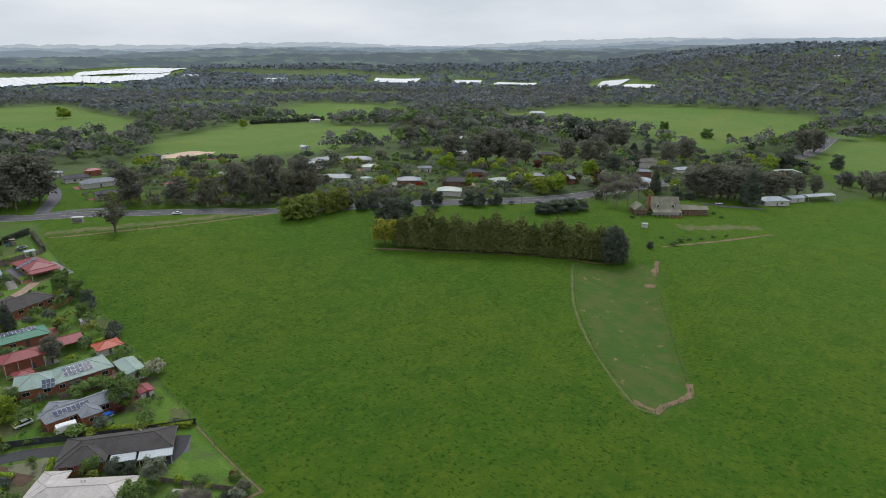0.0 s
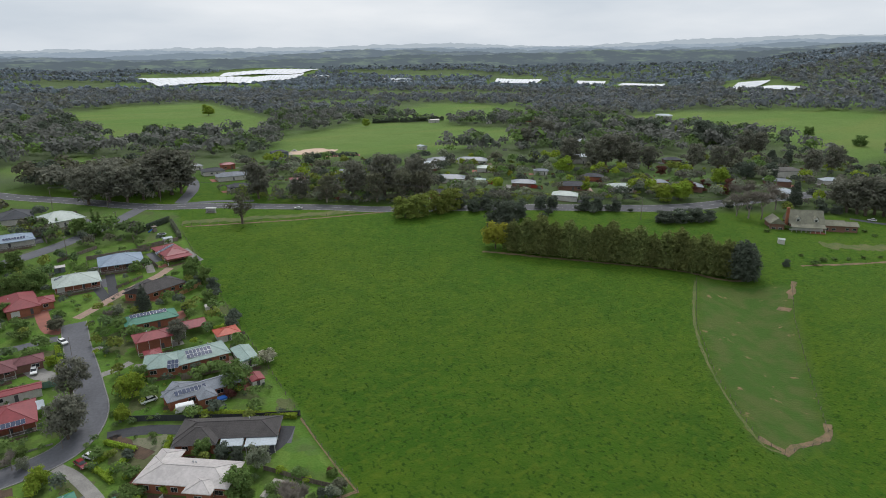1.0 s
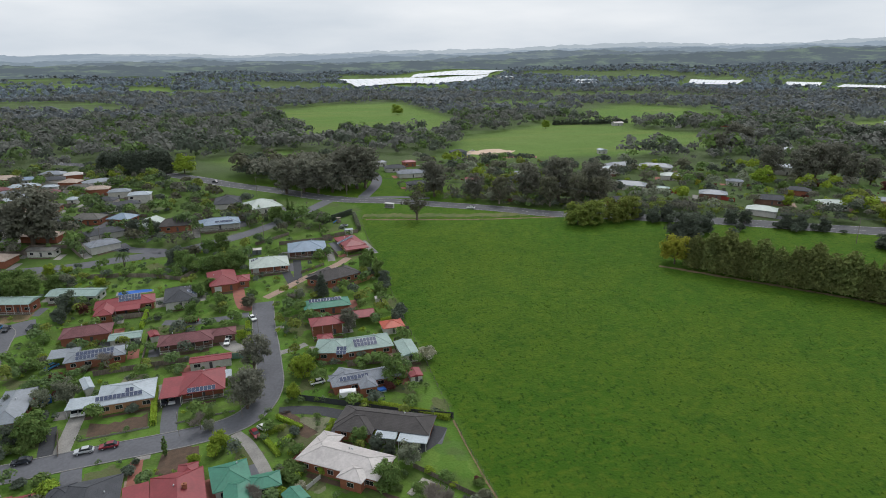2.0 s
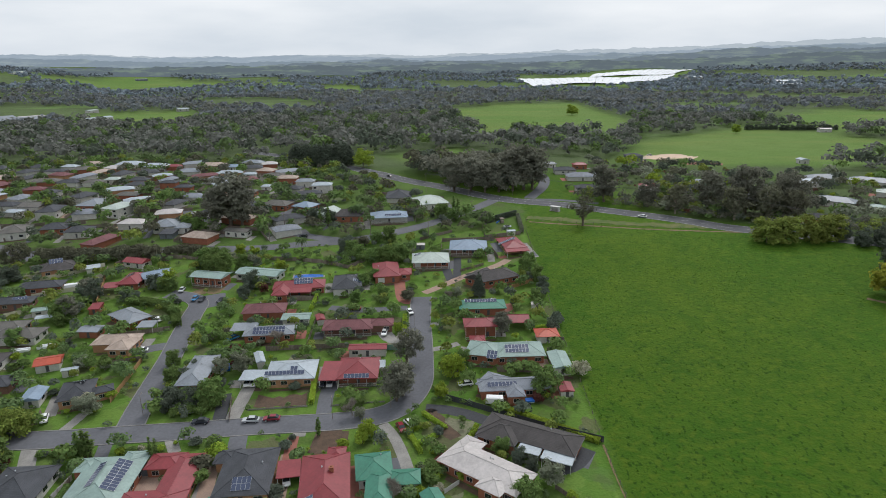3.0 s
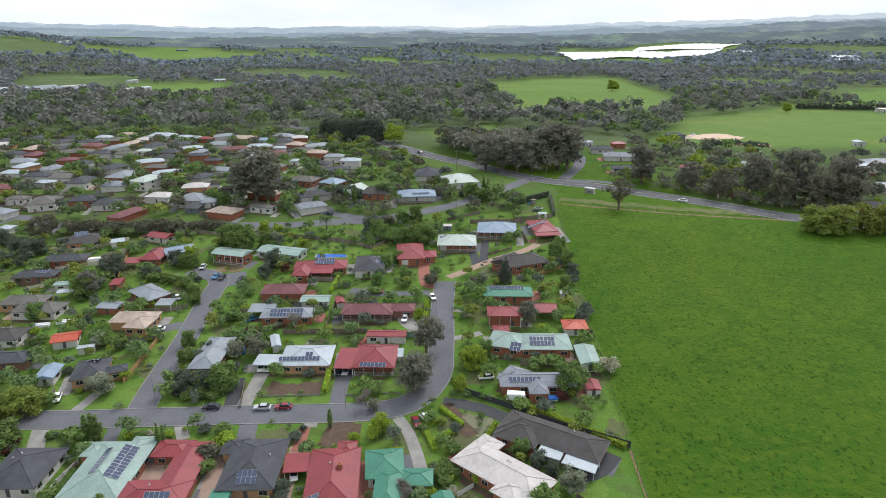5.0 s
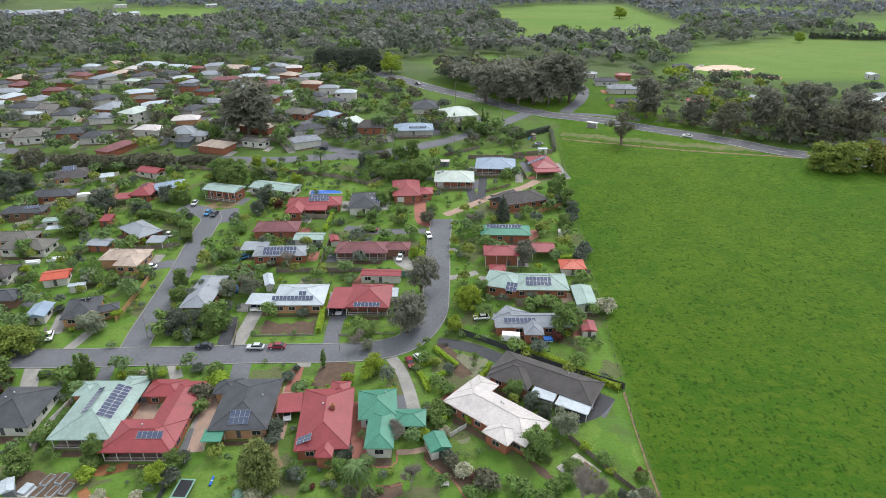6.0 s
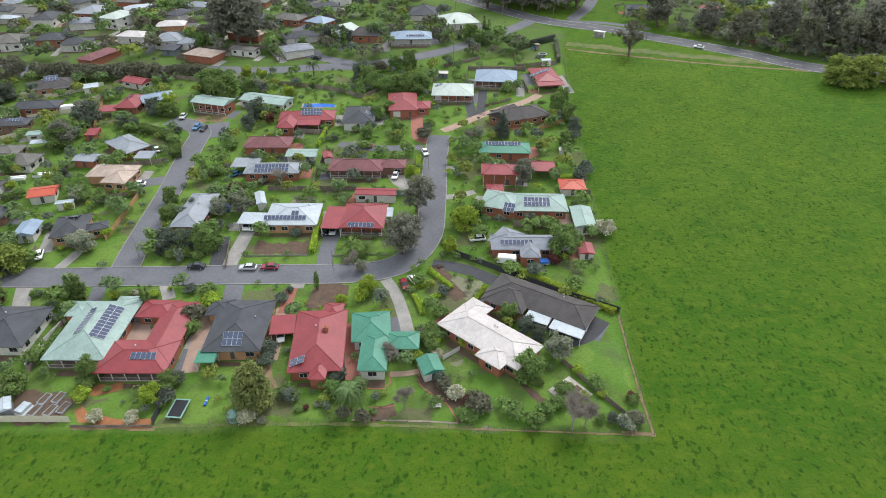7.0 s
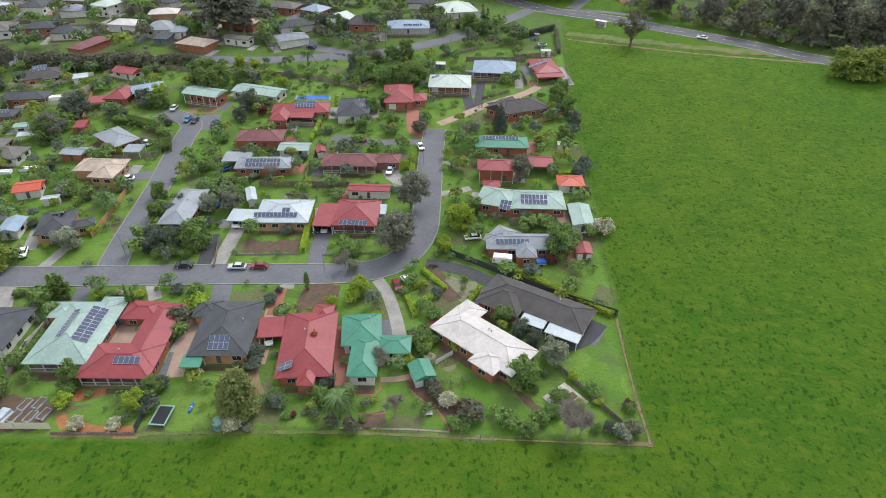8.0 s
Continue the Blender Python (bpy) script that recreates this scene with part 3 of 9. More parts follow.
drive("mulch", [(-51.6, 133.3), (-43.9, 133.2), (-37.2, 133.6)], 5.5, "planted front garden bed")
drive("mulch", [(-4.7, 88), (-2.6, 83.9), (0.9, 80.7), (3.4, 75.6)], 3.0, "curved mulch bed")
drive("paving_red", [(-5.7, 88.8), (-6.2, 86.7), (-4.7, 83.7), (-0.8, 80.8), (1.1, 77.4), (2, 75.3)], 0.35, "curved brick lawn edging")
drive("paving_red", [(-12.2, 88.2), (-11.8, 85.5), (-13, 84), (-15.7, 83.9), (-17.2, 84.6)], 0.35, "curved brick lawn edging")
drive("paving_tan", [(-12.1, 87.9), (-8.9, 88), (-5.5, 88.9)], 1.5, "tan paved garden path")
drive("paving_red", [(-15.7, 79.3), (-13, 78.9), (-10.4, 79.6)], 0.3, "curved brick bed edging")
drive("fence_timber", [(-18.7, 76), (-5.8, 75.7), (1.9, 75.1)], 0.4, "timber sleeper garden edge")
drive("mulch_red", [(-72.6, 83.9), (-69.6, 84.2), (-66.6, 84.8)], 2.6, "orange bark-mulched bed")
drive("mulch_red", [(-73, 79.2), (-70.6, 77), (-66.5, 75.9), (-61.5, 75.7), (-57.3, 75.6)], 2.4, "orange bark-mulched bed")
drive("earth", [(-72.3, 74.3), (-64.2, 74.3), (-56, 74.1)], 1.0, "bare earth strip below the fence")
drive("mulch", [(9.5, 91.4), (13.4, 88.1), (16.5, 83.5), (19.4, 79.8)], 1.6, "planted garden bed")
drive("earth", [(-92.9, 212.8), (-88.6, 216.1), (-81.9, 215)], 6.0, "bare earth bank")
drive("dry_grass", [(57.6, 290.1), (81.5, 281.3), (113.8, 269.7), (158.3, 258.2)], 7.0, "dry grassy bank beside the highway")
drive("earth", [(56.9, 281.5), (79.5, 273.1), (111.2, 262), (154.8, 251)], 1.6, "bare earth track along the fence")
drive("earth", [(38.8, 72.4), (38.9, 83.7), (39.4, 95.2), (40.0, 105.5)], 0.45, "worn earth line under the fence")
drive("earth", [(33.0, 72.4), (36.0, 72.6), (39.2, 72.0)], 1.1, "bare earth in the field corner")
drive("earth", [(5, 73.8), (14, 73.2), (24, 72.7), (33, 72.3)], 0.4, "worn earth line under the back fence")
drive("dry_grass", [(-56, 74.6), (-40, 75.0), (-20, 75.0), (5, 73.9)], 0.8, "rough dry grass along the back fence")
drive("dry_grass", [(219.8, 103.7), (180.8, 78.6), (153.8, 54.3), (134.3, 30.4), (134.6, 23.2)], 0.9, "worn earth line under the fence")
drive("earth", [(134.6, 23.2), (144.9, 23.4), (156.1, 21.6), (162.7, 24.3)], 1.8, "bare earth sheep track")
drive("earth", [(134.6, 30.2), (136.1, 23.9)], 3.0, "bare earth hollow")
drive("earth", [(254.5, 78.9), (236.1, 71.3)], 2.5, "bare earth scrape")
drive("earth", [(225.7, 70.9), (226.5, 66.2)], 3.0, "bare earth scrape")
drive("earth", [(276.2, 86.0), (294.5, 76.6), (319.9, 65.4), (346.0, 54.4)], 1.6, "thin earth track")
drive("dry_grass", [(317.0, 95.4), (331.0, 81.7), (355.6, 65.1)], 9.0, "dry grass on the bank below the farmhouse")
drive("earth", [(162.2, 177.1), (180.7, 157.9), (206.3, 130.4), (224.7, 110.8), (241.8, 94.6)], 2.0, "bare earth strip under the windbreak")
drive("asphalt", [(382.4, 108.4), (389.5, 93), (402.8, 76.5)], 4.0, "gravel yard track")
drive("sand", [(201.8, 473.6), (223.1, 490.8), (239.1, 479)], 24.0, "pale sand riding arena")
drive("paving_red", [(212.8, 446.6), (227.8, 446), (241.9, 439.1)], 12.0, "reddish earth pad")
drive("concrete", [(182.8, 485), (201.4, 484.3)], 14.0, "gravel yard by the sheds")

# ---- houses ----
FOOTPRINTS = []


def wing_height(w, d, kind, pitch, x, y):
    """The roof's height over its eaves, and its slope there."""
    a, b = w / 2 - abs(x), d / 2 - abs(y)
    if kind == "flat":
        return pitch * (y + d / 2), (0, pitch)
    if kind == "gable":
        return (pitch * b, (0, -math.copysign(pitch, y))) if w >= d else (pitch * a, (-math.copysign(pitch, x), 0))
    return (pitch * a, (-math.copysign(pitch, x), 0)) if a < b else (pitch * b, (0, -math.copysign(pitch, y)))


def roof_mesh(w, d, kind, pitch, thick=0.18):
    """A hipped, gabled or lean-to roof over a rectangle, with fascia and soffit."""
    bm = bmesh.new()
    x, y, top = w / 2, d / 2, pitch * min(w, d) / 2
    low = [bm.verts.new(p) for p in ((-x, -y, -thick), (x, -y, -thick), (x, y, -thick), (-x, y, -thick))]
    if kind == "flat":
        up = [bm.verts.new(p) for p in ((-x, -y, 0), (x, -y, 0), (x, y, pitch * d), (-x, y, pitch * d))]
        bm.faces.new(up)
    else:
        up = [bm.verts.new(p) for p in ((-x, -y, 0), (x, -y, 0), (x, y, 0), (-x, y, 0))]
        run = 0 if kind == "gable" else min(x, y)
        if w >= d:
            r = [bm.verts.new((-x + run, 0, top)), bm.verts.new((x - run, 0, top))]
            if x - run < 0.02 and kind != "gable":
                r = [r[0], r[0]]
            sides = ((up[0], up[1], r[1], r[0]), (up[1], up[2], r[1]), (up[2], up[3], r[0], r[1]), (up[3], up[0], r[0]))
        else:
            r = [bm.verts.new((0, -y + run, top)), bm.verts.new((0, y - run, top))]
            sides = ((up[0], up[1], r[0]), (up[1], up[2], r[1], r[0]), (up[2], up[3], r[1]), (up[3], up[0], r[0], r[1]))
        for s in sides:
            s = list(dict.fromkeys(s))
            bm.faces.new(s)
    bm.faces.new(low[::-1])
    for i in range(4):
        bm.faces.new((low[i], low[(i + 1) % 4], up[(i + 1) % 4], up[i]))
    return bm


def ridge_mesh(w, d, kind, pitch):
    """Cappings along the ridge and the hips."""
    bm = bmesh.new()
    x, y, top = w / 2, d / 2, pitch * min(w, d) / 2
    run = 0 if kind == "gable" else min(x, y)
    a, b = ((-x + run, 0, top), (x - run, 0, top)) if w >= d else ((0, -y + run, top), (0, y - run, top))
    lines = [(a, b)] if (Vector(a) - Vector(b)).length > 0.1 else []
    if kind != "gable":
        if w >= d:
            lines += [((-x, -y, 0), a), ((-x, y, 0), a), ((x, -y, 0), b), ((x, y, 0), b)]
        else:
            lines += [((-x, -y, 0), a), ((x, -y, 0), a), ((-x, y, 0), b), ((x, y, 0), b)]
    for p, q in lines:
        tube(bm, p, q, 0.11, 0.11, 5)
    return bm


def ring(bm, w, d, out_w, out_d, z0, z1):
    """A closed band round a rectangle."""
    loops = [[bm.verts.new((sx * a / 2, sy * b / 2, z)) for sx, sy in ((-1, -1), (1, -1), (1, 1), (-1, 1))] for a, b, z in ((w, d, z0), (out_w, out_d, z0), (out_w, out_d, z1), (w, d, z1))]
    for k in range(4):
        a, b = loops[k], loops[(k + 1) % 4]
        for i in range(4):
            bm.faces.new((a[i], a[(i + 1) % 4], b[(i + 1) % 4], b[i]))


def window_part(parent, x, y, z, turn, w, h, mat="trim_white", panes=2):
    """A framed window with its two panes, standing on a wall that faces the turn."""
    bm = bmesh.new()
    block(bm, -w / 2, w / 2, -0.05, 0.03, 0, h)
    ob = part("window", bm, mat, parent)
    ob.matrix_basis = pose(x, y, z, 0, 0, turn)
    for a, b in ((-w / 2 + 0.08, -0.03), (0.03, w / 2 - 0.08)) if panes == 2 else ((-w / 2 + 0.08, w / 2 - 0.08),):
        bm = bmesh.new()
        block(bm, a, b, -0.065, -0.045, 0.08, h - 0.08)
        part("pane", bm, "glass_pane", ob)


def house(label, roof, wall, wings, solar=(), open_sides=False, chimney=None, garage=False, porch=0.0, category="house", name="house", detail=2):
    """A house of one or more wings, each a walled rectangle with its own roof."""
    rng = random.Random(label + str(wings[0][0]))
    x0, y0, r0 = wings[0][:3]
    base = min(float(height(wx, wy)) for wx, wy, *_ in wings)
    root = thing(name, pose(x0, y0, base, 0, 0, r0), label, category, "suburban houses" if category == "house" else "sheds and porches")
    inv = root.matrix_basis.inverted()
    trim = "trim_white" if roof not in ("charcoal", "brown", "grey", "slate") else "trim_dark"
    for i, (wx, wy, rot, w, d, h, kind, pitch) in enumerate(wings):
        FOOTPRINTS.append((wx, wy, radians(rot), w / 2, d / 2))
        here = inv @ pose(wx, wy, base, 0, 0, rot)
        lift = h + 0.015 * i
        over = 0.55 if min(w, d) > 5 else 0.2
        ww, dd = w - 2 * over, d - 2 * over
        bm = roof_mesh(w, d, kind, pitch)
        ob = part("roof", bm, "steel_" + roof, root)
        ob.matrix_basis = here @ pose(0, 0, lift)
        if kind != "flat" and detail:
            part("ridge_cap", ridge_mesh(w, d, kind, pitch), "steel_" + roof, ob)
        if detail > 1:
            bm = bmesh.new()
            ring(bm, w + 0.01, d + 0.01, w + 0.22, d + 0.22, -0.16, -0.03)
            part("gutter", bm, "steel_" + roof if roof not in ("charcoal", "brown") else "trim_dark", ob)
        if open_sides or (kind == "flat" and i):
            for sx in (-1, 1):
                for sy in (-1, 1):
                    bm = bmesh.new()
                    block(bm, -0.08, 0.08, -0.08, 0.08, -1.2, lift - 0.18)
                    ob = part("post", bm, "trim_white", root)
                    ob.matrix_basis = here @ pose(sx * (w / 2 - 0.25), sy * (d / 2 - 0.25), 0)
            continue
        bm = bmesh.new()
        front = porch if i == 0 else 0.0
        block(bm, -ww / 2, ww / 2, -dd / 2 + front, dd / 2, -2.5, lift - 0.19)
        if front:
            n = max(3, int(w / 2.8))
            for j in range(n + 1):
                bm2 = bmesh.new()
                block(bm2, -0.07, 0.07, -0.07, 0.07, -1.5, lift - 0.19)
                part("post", bm2, "trim_white", root).matrix_basis = here @ pose(-ww / 2 + ww * j / n, -dd / 2 + 0.1, 0)
            for z0, z1 in ((0.85, 0.93), (0.15, 0.22)):
                bm2 = bmesh.new()
                block(bm2, -ww / 2, ww / 2, -dd / 2 + 0.06, -dd / 2 + 0.14, z0, z1)
                part("rail", bm2, "trim_white", root).matrix_basis = here
            bm2 = bmesh.new()
            block(bm2, -ww / 2, ww / 2, -dd / 2, -dd / 2 + front - 0.004, -1.6, 0.06)
            part("deck", bm2, "fence_timber", root).matrix_basis = here
        if kind == "gable":
            peak = pitch * min(w, d) / 2 * (1 - over / (min(w, d) / 2)) + lift - 0.25
            for s in (-1, 1):
                if w >= d:
                    tri = ((s * ww / 2, -dd / 2, lift - 0.19), (s * ww / 2, dd / 2, lift - 0.19), (s * ww / 2, 0, peak))
                else:
                    tri = ((-ww / 2, s * dd / 2, lift - 0.19), (ww / 2, s * dd / 2, lift - 0.19), (0, s * dd / 2, peak))
                bm.faces.new([bm.verts.new(p) for p in tri])
        ob = part("wall", bm, "wall_" + wall, root)
        ob.matrix_basis = here
        if not detail:
            continue
        for k, (length, off) in enumerate(((ww, dd / 2 - front), (dd - 2 * front, ww / 2), (ww, dd / 2), (dd - 2 * front, ww / 2))):
            turn = 90 * k
            n = int(length / 3.4)
            for j in range(n):
                u = (j + 0.5) / n * length - length / 2
                a = radians(turn)
                px, py = math.cos(a) * u + math.sin(a) * off, math.sin(a) * u - math.cos(a) * off
                pick = rng.random()
                if k == 0 and j == 0 and garage and i == 0 and length > 7:
                    bm = bmesh.new()
                    rows8 = [[bm.verts.new((sx * 1.3, -0.04 - 0.03 * (s % 2), 0.03 + 0.215 * s)) for sx in (-1, 1)] for s in range(11)]
                    for lo, hi in zip(rows8, rows8[1:]):
                        bm.faces.new((lo[0], lo[1], hi[1], hi[0]))
                    ob2 = part("garage_door", bm, "trim_white", ob)
                    ob2.matrix_basis = pose(px, py, 0, 0, 0, turn)
                elif k == 0 and j == n // 2 and i == 0:
                    bm = bmesh.new()
                    block(bm, -0.45, 0.45, -0.05, 0.02, 0.02, 2.05)
                    ob2 = part("door", bm, "trim_dark", ob)
                    ob2.matrix_basis = pose(px, py, 0.05, 0, 0, turn)
                elif pick < (0.85 if detail > 1 else 0.3):
                    for storey in ([0.9] if h < 4.4 else [0.5, 3.0]):
                        window_part(ob, px, py, storey, turn, 1.5 + 0.6 * rng.random(), min(1.25, h - 1.5), panes=detail)
    for sx, sy, cols, rows in solar:
        w8 = min(wings, key=lambda q: (abs((Matrix.Rotation(-radians(q[2]), 2) @ Vector((sx - q[0], sy - q[1]))).x) / q[3]) ** 2 + (abs((Matrix.Rotation(-radians(q[2]), 2) @ Vector((sx - q[0], sy - q[1]))).y) / q[4]) ** 2)
        wx, wy, rot, w, d, h, kind, pitch = w8
        loc = Matrix.Rotation(-radians(rot), 2) @ Vector((sx - wx, sy - wy))
        z, (ax, ay) = wing_height(w, d, kind, pitch, loc.x, loc.y)
        normal = Vector((-ax, -ay, 1)).normalized()
        along = Vector((0, 0, 1)).cross(Vector((-ax, -ay, 0))).normalized() if abs(ax) + abs(ay) > 0.05 else Vector((1, 0, 0))
        turn = Matrix((along, normal.cross(along), normal)).transposed().to_4x4()
        here = inv @ pose(wx, wy, base, 0, 0, rot) @ Matrix.Translation((loc.x, loc.y, z + h + 0.14)) @ turn
        for c in range(cols):
            for r in range(rows):
                ob = new("solar_panel", PANEL)
                ob.parent = root
                ob.matrix_basis = here @ pose((c - (cols - 1) / 2) * 1.06, (r - (rows - 1) / 2) * 1.68, 0)
    if detail > 1 and category == "house":
        wx, wy, rot, w, d, h, kind, pitch = wings[0]
        for k in range(rng.randint(1, 2)):
            lx, ly = rng.uniform(-0.3, 0.3) * w, rng.uniform(0.05, 0.25) * d
            bm = bmesh.new()
            tube(bm, (0, 0, -0.2), (0, 0, 0.35), 0.1, 0.1, 8)
            tube(bm, (0, 0, 0.35), (0, 0, 0.55), 0.22, 0.1, 10)
            part("roof_vent", bm, "solar_frame", root).matrix_basis = inv @ pose(wx, wy, base, 0, 0, rot) @ pose(lx, ly, h + wing_height(w, d, kind, pitch, lx, ly)[0])
    if chimney:
        bm = bmesh.new()
        block(bm, -0.5, 0.5, -0.35, 0.35, -1.5, 1.1)
        block(bm, -0.58, 0.58, -0.43, 0.43, 1.1, 1.25)
        tube(bm, (0, 0, 1.25), (0, 0, 1.6), 0.16, 0.14, 8)
        ob = part("chimney", bm, "wall_brick_red", root)
        ob.matrix_basis = inv @ pose(*chimney, base + wings[0][5] + 1.6)
    return root


bm = bmesh.new()
block(bm, -0.48, 0.48, -0.79, 0.79, 0.012, 0.03)
PANEL = bpy.data.meshes.new("solar_panel")
for f in bm.faces:
    f.material_index = 0
for b in ((-0.5, -0.475, -0.82, 0.82), (0.475, 0.5, -0.82, 0.82), (-0.475, 0.475, -0.82, -0.795), (-0.475, 0.475, 0.795, 0.82)):
    first = len(bm.faces)
    block(bm, *b, 0, 0.035)
    bm.faces.ensure_lookup_table()
    for f in bm.faces[first:]:
        f.material_index = 1
bm.to_mesh(PANEL)
bm.free()
PANEL.materials.append(MATS["solar_cell"])
PANEL.materials.append(MATS["solar_frame"])

house("dark weathered tiled house with white walls", "charcoal", "white", [(-97.3, 100.0, -0.2, 12.4, 13.6, 2.8, "hip", 0.42)])
house("mint steel-roofed house with long solar arrays", "mint", "brick_red", [(-78.0, 98.8, -0.2, 13.4, 19.4, 3, "hip", 0.36), (-84.4, 105.8, -0.2, 4.9, 5.3, 3, "hip", 0.34), (-74.6, 106.6, -0.2, 5.2, 7.4, 3, "hip", 0.36)], solar=[(-75.1, 99.6, 10, 2), (-79.6, 99.4, 8, 1)], porch=2.6)
house("dark red steel-roofed house round a paved court", "red", "brick_red", [(-65.0, 90.4, -0.2, 14.8, 9.8, 3, "hip", 0.36), (-61.4, 98.3, -0.2, 7.4, 20.2, 3, "hip", 0.36), (-66.5, 106.0, -1.6, 8.4, 6.2, 3, "hip", 0.36)], solar=[(-63.0, 89.0, 5, 1)], porch=2.6)
house("charcoal-roofed brick house with green porch roof", "charcoal", "brick_tan", [(-46.1, 100.2, 1.0, 12.4, 17.2, 2.9, "hip", 0.40), (-52.2, 106.2, -0.3, 5.6, 5.6, 2.9, "hip", 0.4)], solar=[(-46.0, 94.2, 4, 2)])
house("small green porch roof", "green", "white", [(-50.8, 90.5, -0.2, 4.1, 3.3, 2.6, "flat", 0.1)], open_sides=True, category="porch", name="porch", garage=False)
house("red steel-roofed brick house with a chimney", "red", "brick_red", [(-27.8, 95.6, 3.8, 11.2, 19.5, 3, "hip", 0.42), (-36.7, 100.6, 5.5, 5.4, 5.9, 2.7, "flat", 0.08), (-26.4, 86.2, -0.2, 3.4, 5.0, 3, "hip", 0.45), (-26.1, 105.3, -0.3, 4.4, 5.3, 3, "hip", 0.42)], solar=[(-31.0, 87.9, 2, 2)], chimney=(-26.3, 96.4))
house("green steel-roofed cottage with white verandah", "green", "white", [(-16.9, 99.7, 5.6, 8.5, 9.7, 3, "hip", 0.42), (-15.5, 91.5, -0.3, 5.9, 11.2, 3, "hip", 0.42), (-9.8, 95.3, -0.3, 7.4, 5.4, 2.8, "hip", 0.36)])
house("wide white-roofed brick house turned on its block", "white", "brick_red", [(9.2, 96.5, -41.3, 21.8, 9.6, 3.2, "hip", 0.34), (5.6, 104.2, -41.3, 5.9, 8.6, 3.2, "hip", 0.36), (10.2, 90.3, -41.3, 6.4, 6.0, 3.2, "hip", 0.36)])
house("dark brown tiled brick house", "brown", "brick_red", [(22.2, 108.3, -31.5, 25.0, 9.2, 2.8, "hip", 0.4), (15.0, 109.8, -31.5, 10.4, 9.4, 2.8, "hip", 0.4)])
house("pale-roofed open back verandah", "silver", "white", [(27.2, 99.6, -29.0, 7.4, 5.6, 2.5, "flat", 0.08)], open_sides=True, category="porch", name="porch", garage=False)
house("narrow pale porch roof on a brick wall", "silver", "white", [(20.6, 102.3, -29.0, 5.4, 3.0, 2.6, "flat", 0.08)], open_sides=True, category="porch", name="porch", garage=False)
house("green garden shed among garden trees", "green", "white", [(-3.6, 88.5, 19.8, 4.5, 5.1, 2.3, "gable", 0.35)], category="shed", name="shed", garage=False)
house("grey steel-roofed gabled brick house", "grey", "brick_red", [(-71.4, 148.1, -0.6, 8.1, 18.9, 3, "hip", 0.42)])
house("pale steel-roofed brick house with solar panels", "silver", "brick_tan", [(-43.0, 145.8, 0.4, 14.7, 11.9, 3, "hip", 0.36), (-53.2, 143.6, -4.2, 8.9, 5.6, 2.7, "flat", 0.06)], solar=[(-44.6, 142.1, 11, 1), (-42.0, 143.7, 2, 1)])
house("red steel-roofed house with white verandah rail", "red", "brick_red", [(-22.9, 144.7, -2.0, 12.1, 13.4, 3, "hip", 0.42), (-31.2, 143.6, -3.4, 5.6, 10.7, 2.7, "flat", 0.06)], solar=[(-23.3, 138.8, 7, 1)], porch=2.2)
house("long pale shed with red roof", "red", "white", [(-20.8, 157.7, -2.3, 12.2, 4.1, 2.7, "gable", 0.25)], category="shed", name="shed", garage=False)
house("grey porch roof among garden trees", "silver", "white", [(-17.6, 146.7, -0.8, 5.1, 4.6, 2.5, "flat", 0.06)], open_sides=True, category="porch", name="porch", garage=False)
house("maroon-tiled house with arched verandah", "maroon", "brick_brown", [(-28.2, 173.6, -0.9, 17.0, 8.8, 2.9, "hip", 0.42), (-17.0, 174.8, -0.9, 8.8, 6.3, 2.8, "hip", 0.4)], porch=2.2)
house("grey-roofed brick house with solar panels", "grey", "brick_red", [(-54.5, 172.0, 1.5, 17.2, 7.6, 2.9, "hip", 0.38), (-64.0, 176.0, -0.9, 8.5, 5.9, 2.7, "flat", 0.06)], solar=[(-54.5, 170.1, 10, 2)])
house("brown-red tiled house with pale awnings", "maroon", "brick_red", [(-59.8, 189.9, 0.5, 15.4, 9.1, 2.9, "hip", 0.42)])
house("long mint steel shed", "mint", "white", [(-47.4, 183.0, -0.9, 10.0, 5.9, 2.4, "gable", 0.2)], category="shed", name="shed", garage=False)
house("red steel-roofed house with dark roof panels", "red", "brick_red", [(-50.3, 211.1, 4.3, 20.2, 9.3, 3, "hip", 0.4), (-56.2, 206.7, -1.0, 6.2, 14.1, 3, "hip", 0.4), (-48.9, 206.7, -1.0, 8.1, 7.5, 2.7, "flat", 0.1)], solar=[(-48.5, 210.4, 7, 2)])
house("charcoal-tiled house with white garage", "charcoal", "white", [(-31.2, 211.3, 1.3, 11.5, 15.6, 2.8, "hip", 0.42)], solar=[(-27.2, 210.0, 3, 2)], garage=True)
house("mint-roofed raised house with a long deck", "mint", "brick_red", [(-88.1, 222.1, -17.2, 14.7, 8.1, 4.2, "gable", 0.25)], porch=1.8)
house("pale green-roofed low house", "mint", "white", [(-68.8, 226.1, -18.5, 19.2, 8.8, 3, "gable", 0.22)])
house("red steel-roofed house with white garage door", "red", "brick_red", [(-15.9, 222.6, 4.1, 10.9, 17.8, 2.9, "hip", 0.42), (-8.4, 219.9, -1.2, 6.1, 7.7, 2.7, "hip", 0.36)], garage=True)
house("pale green-roofed house with white garage", "pale", "brick_red", [(3.4, 233.3, -2.5, 16.2, 13.6, 2.9, "hip", 0.38)], solar=[(-2.3, 235.7, 2, 2)], porch=1.8, garage=True)
house("blue-grey steel-roofed house among garden trees", "blue", "brick_brown", [(21.4, 245.8, -5.9, 17.0, 14.6, 2.8, "hip", 0.38)], porch=1.8)
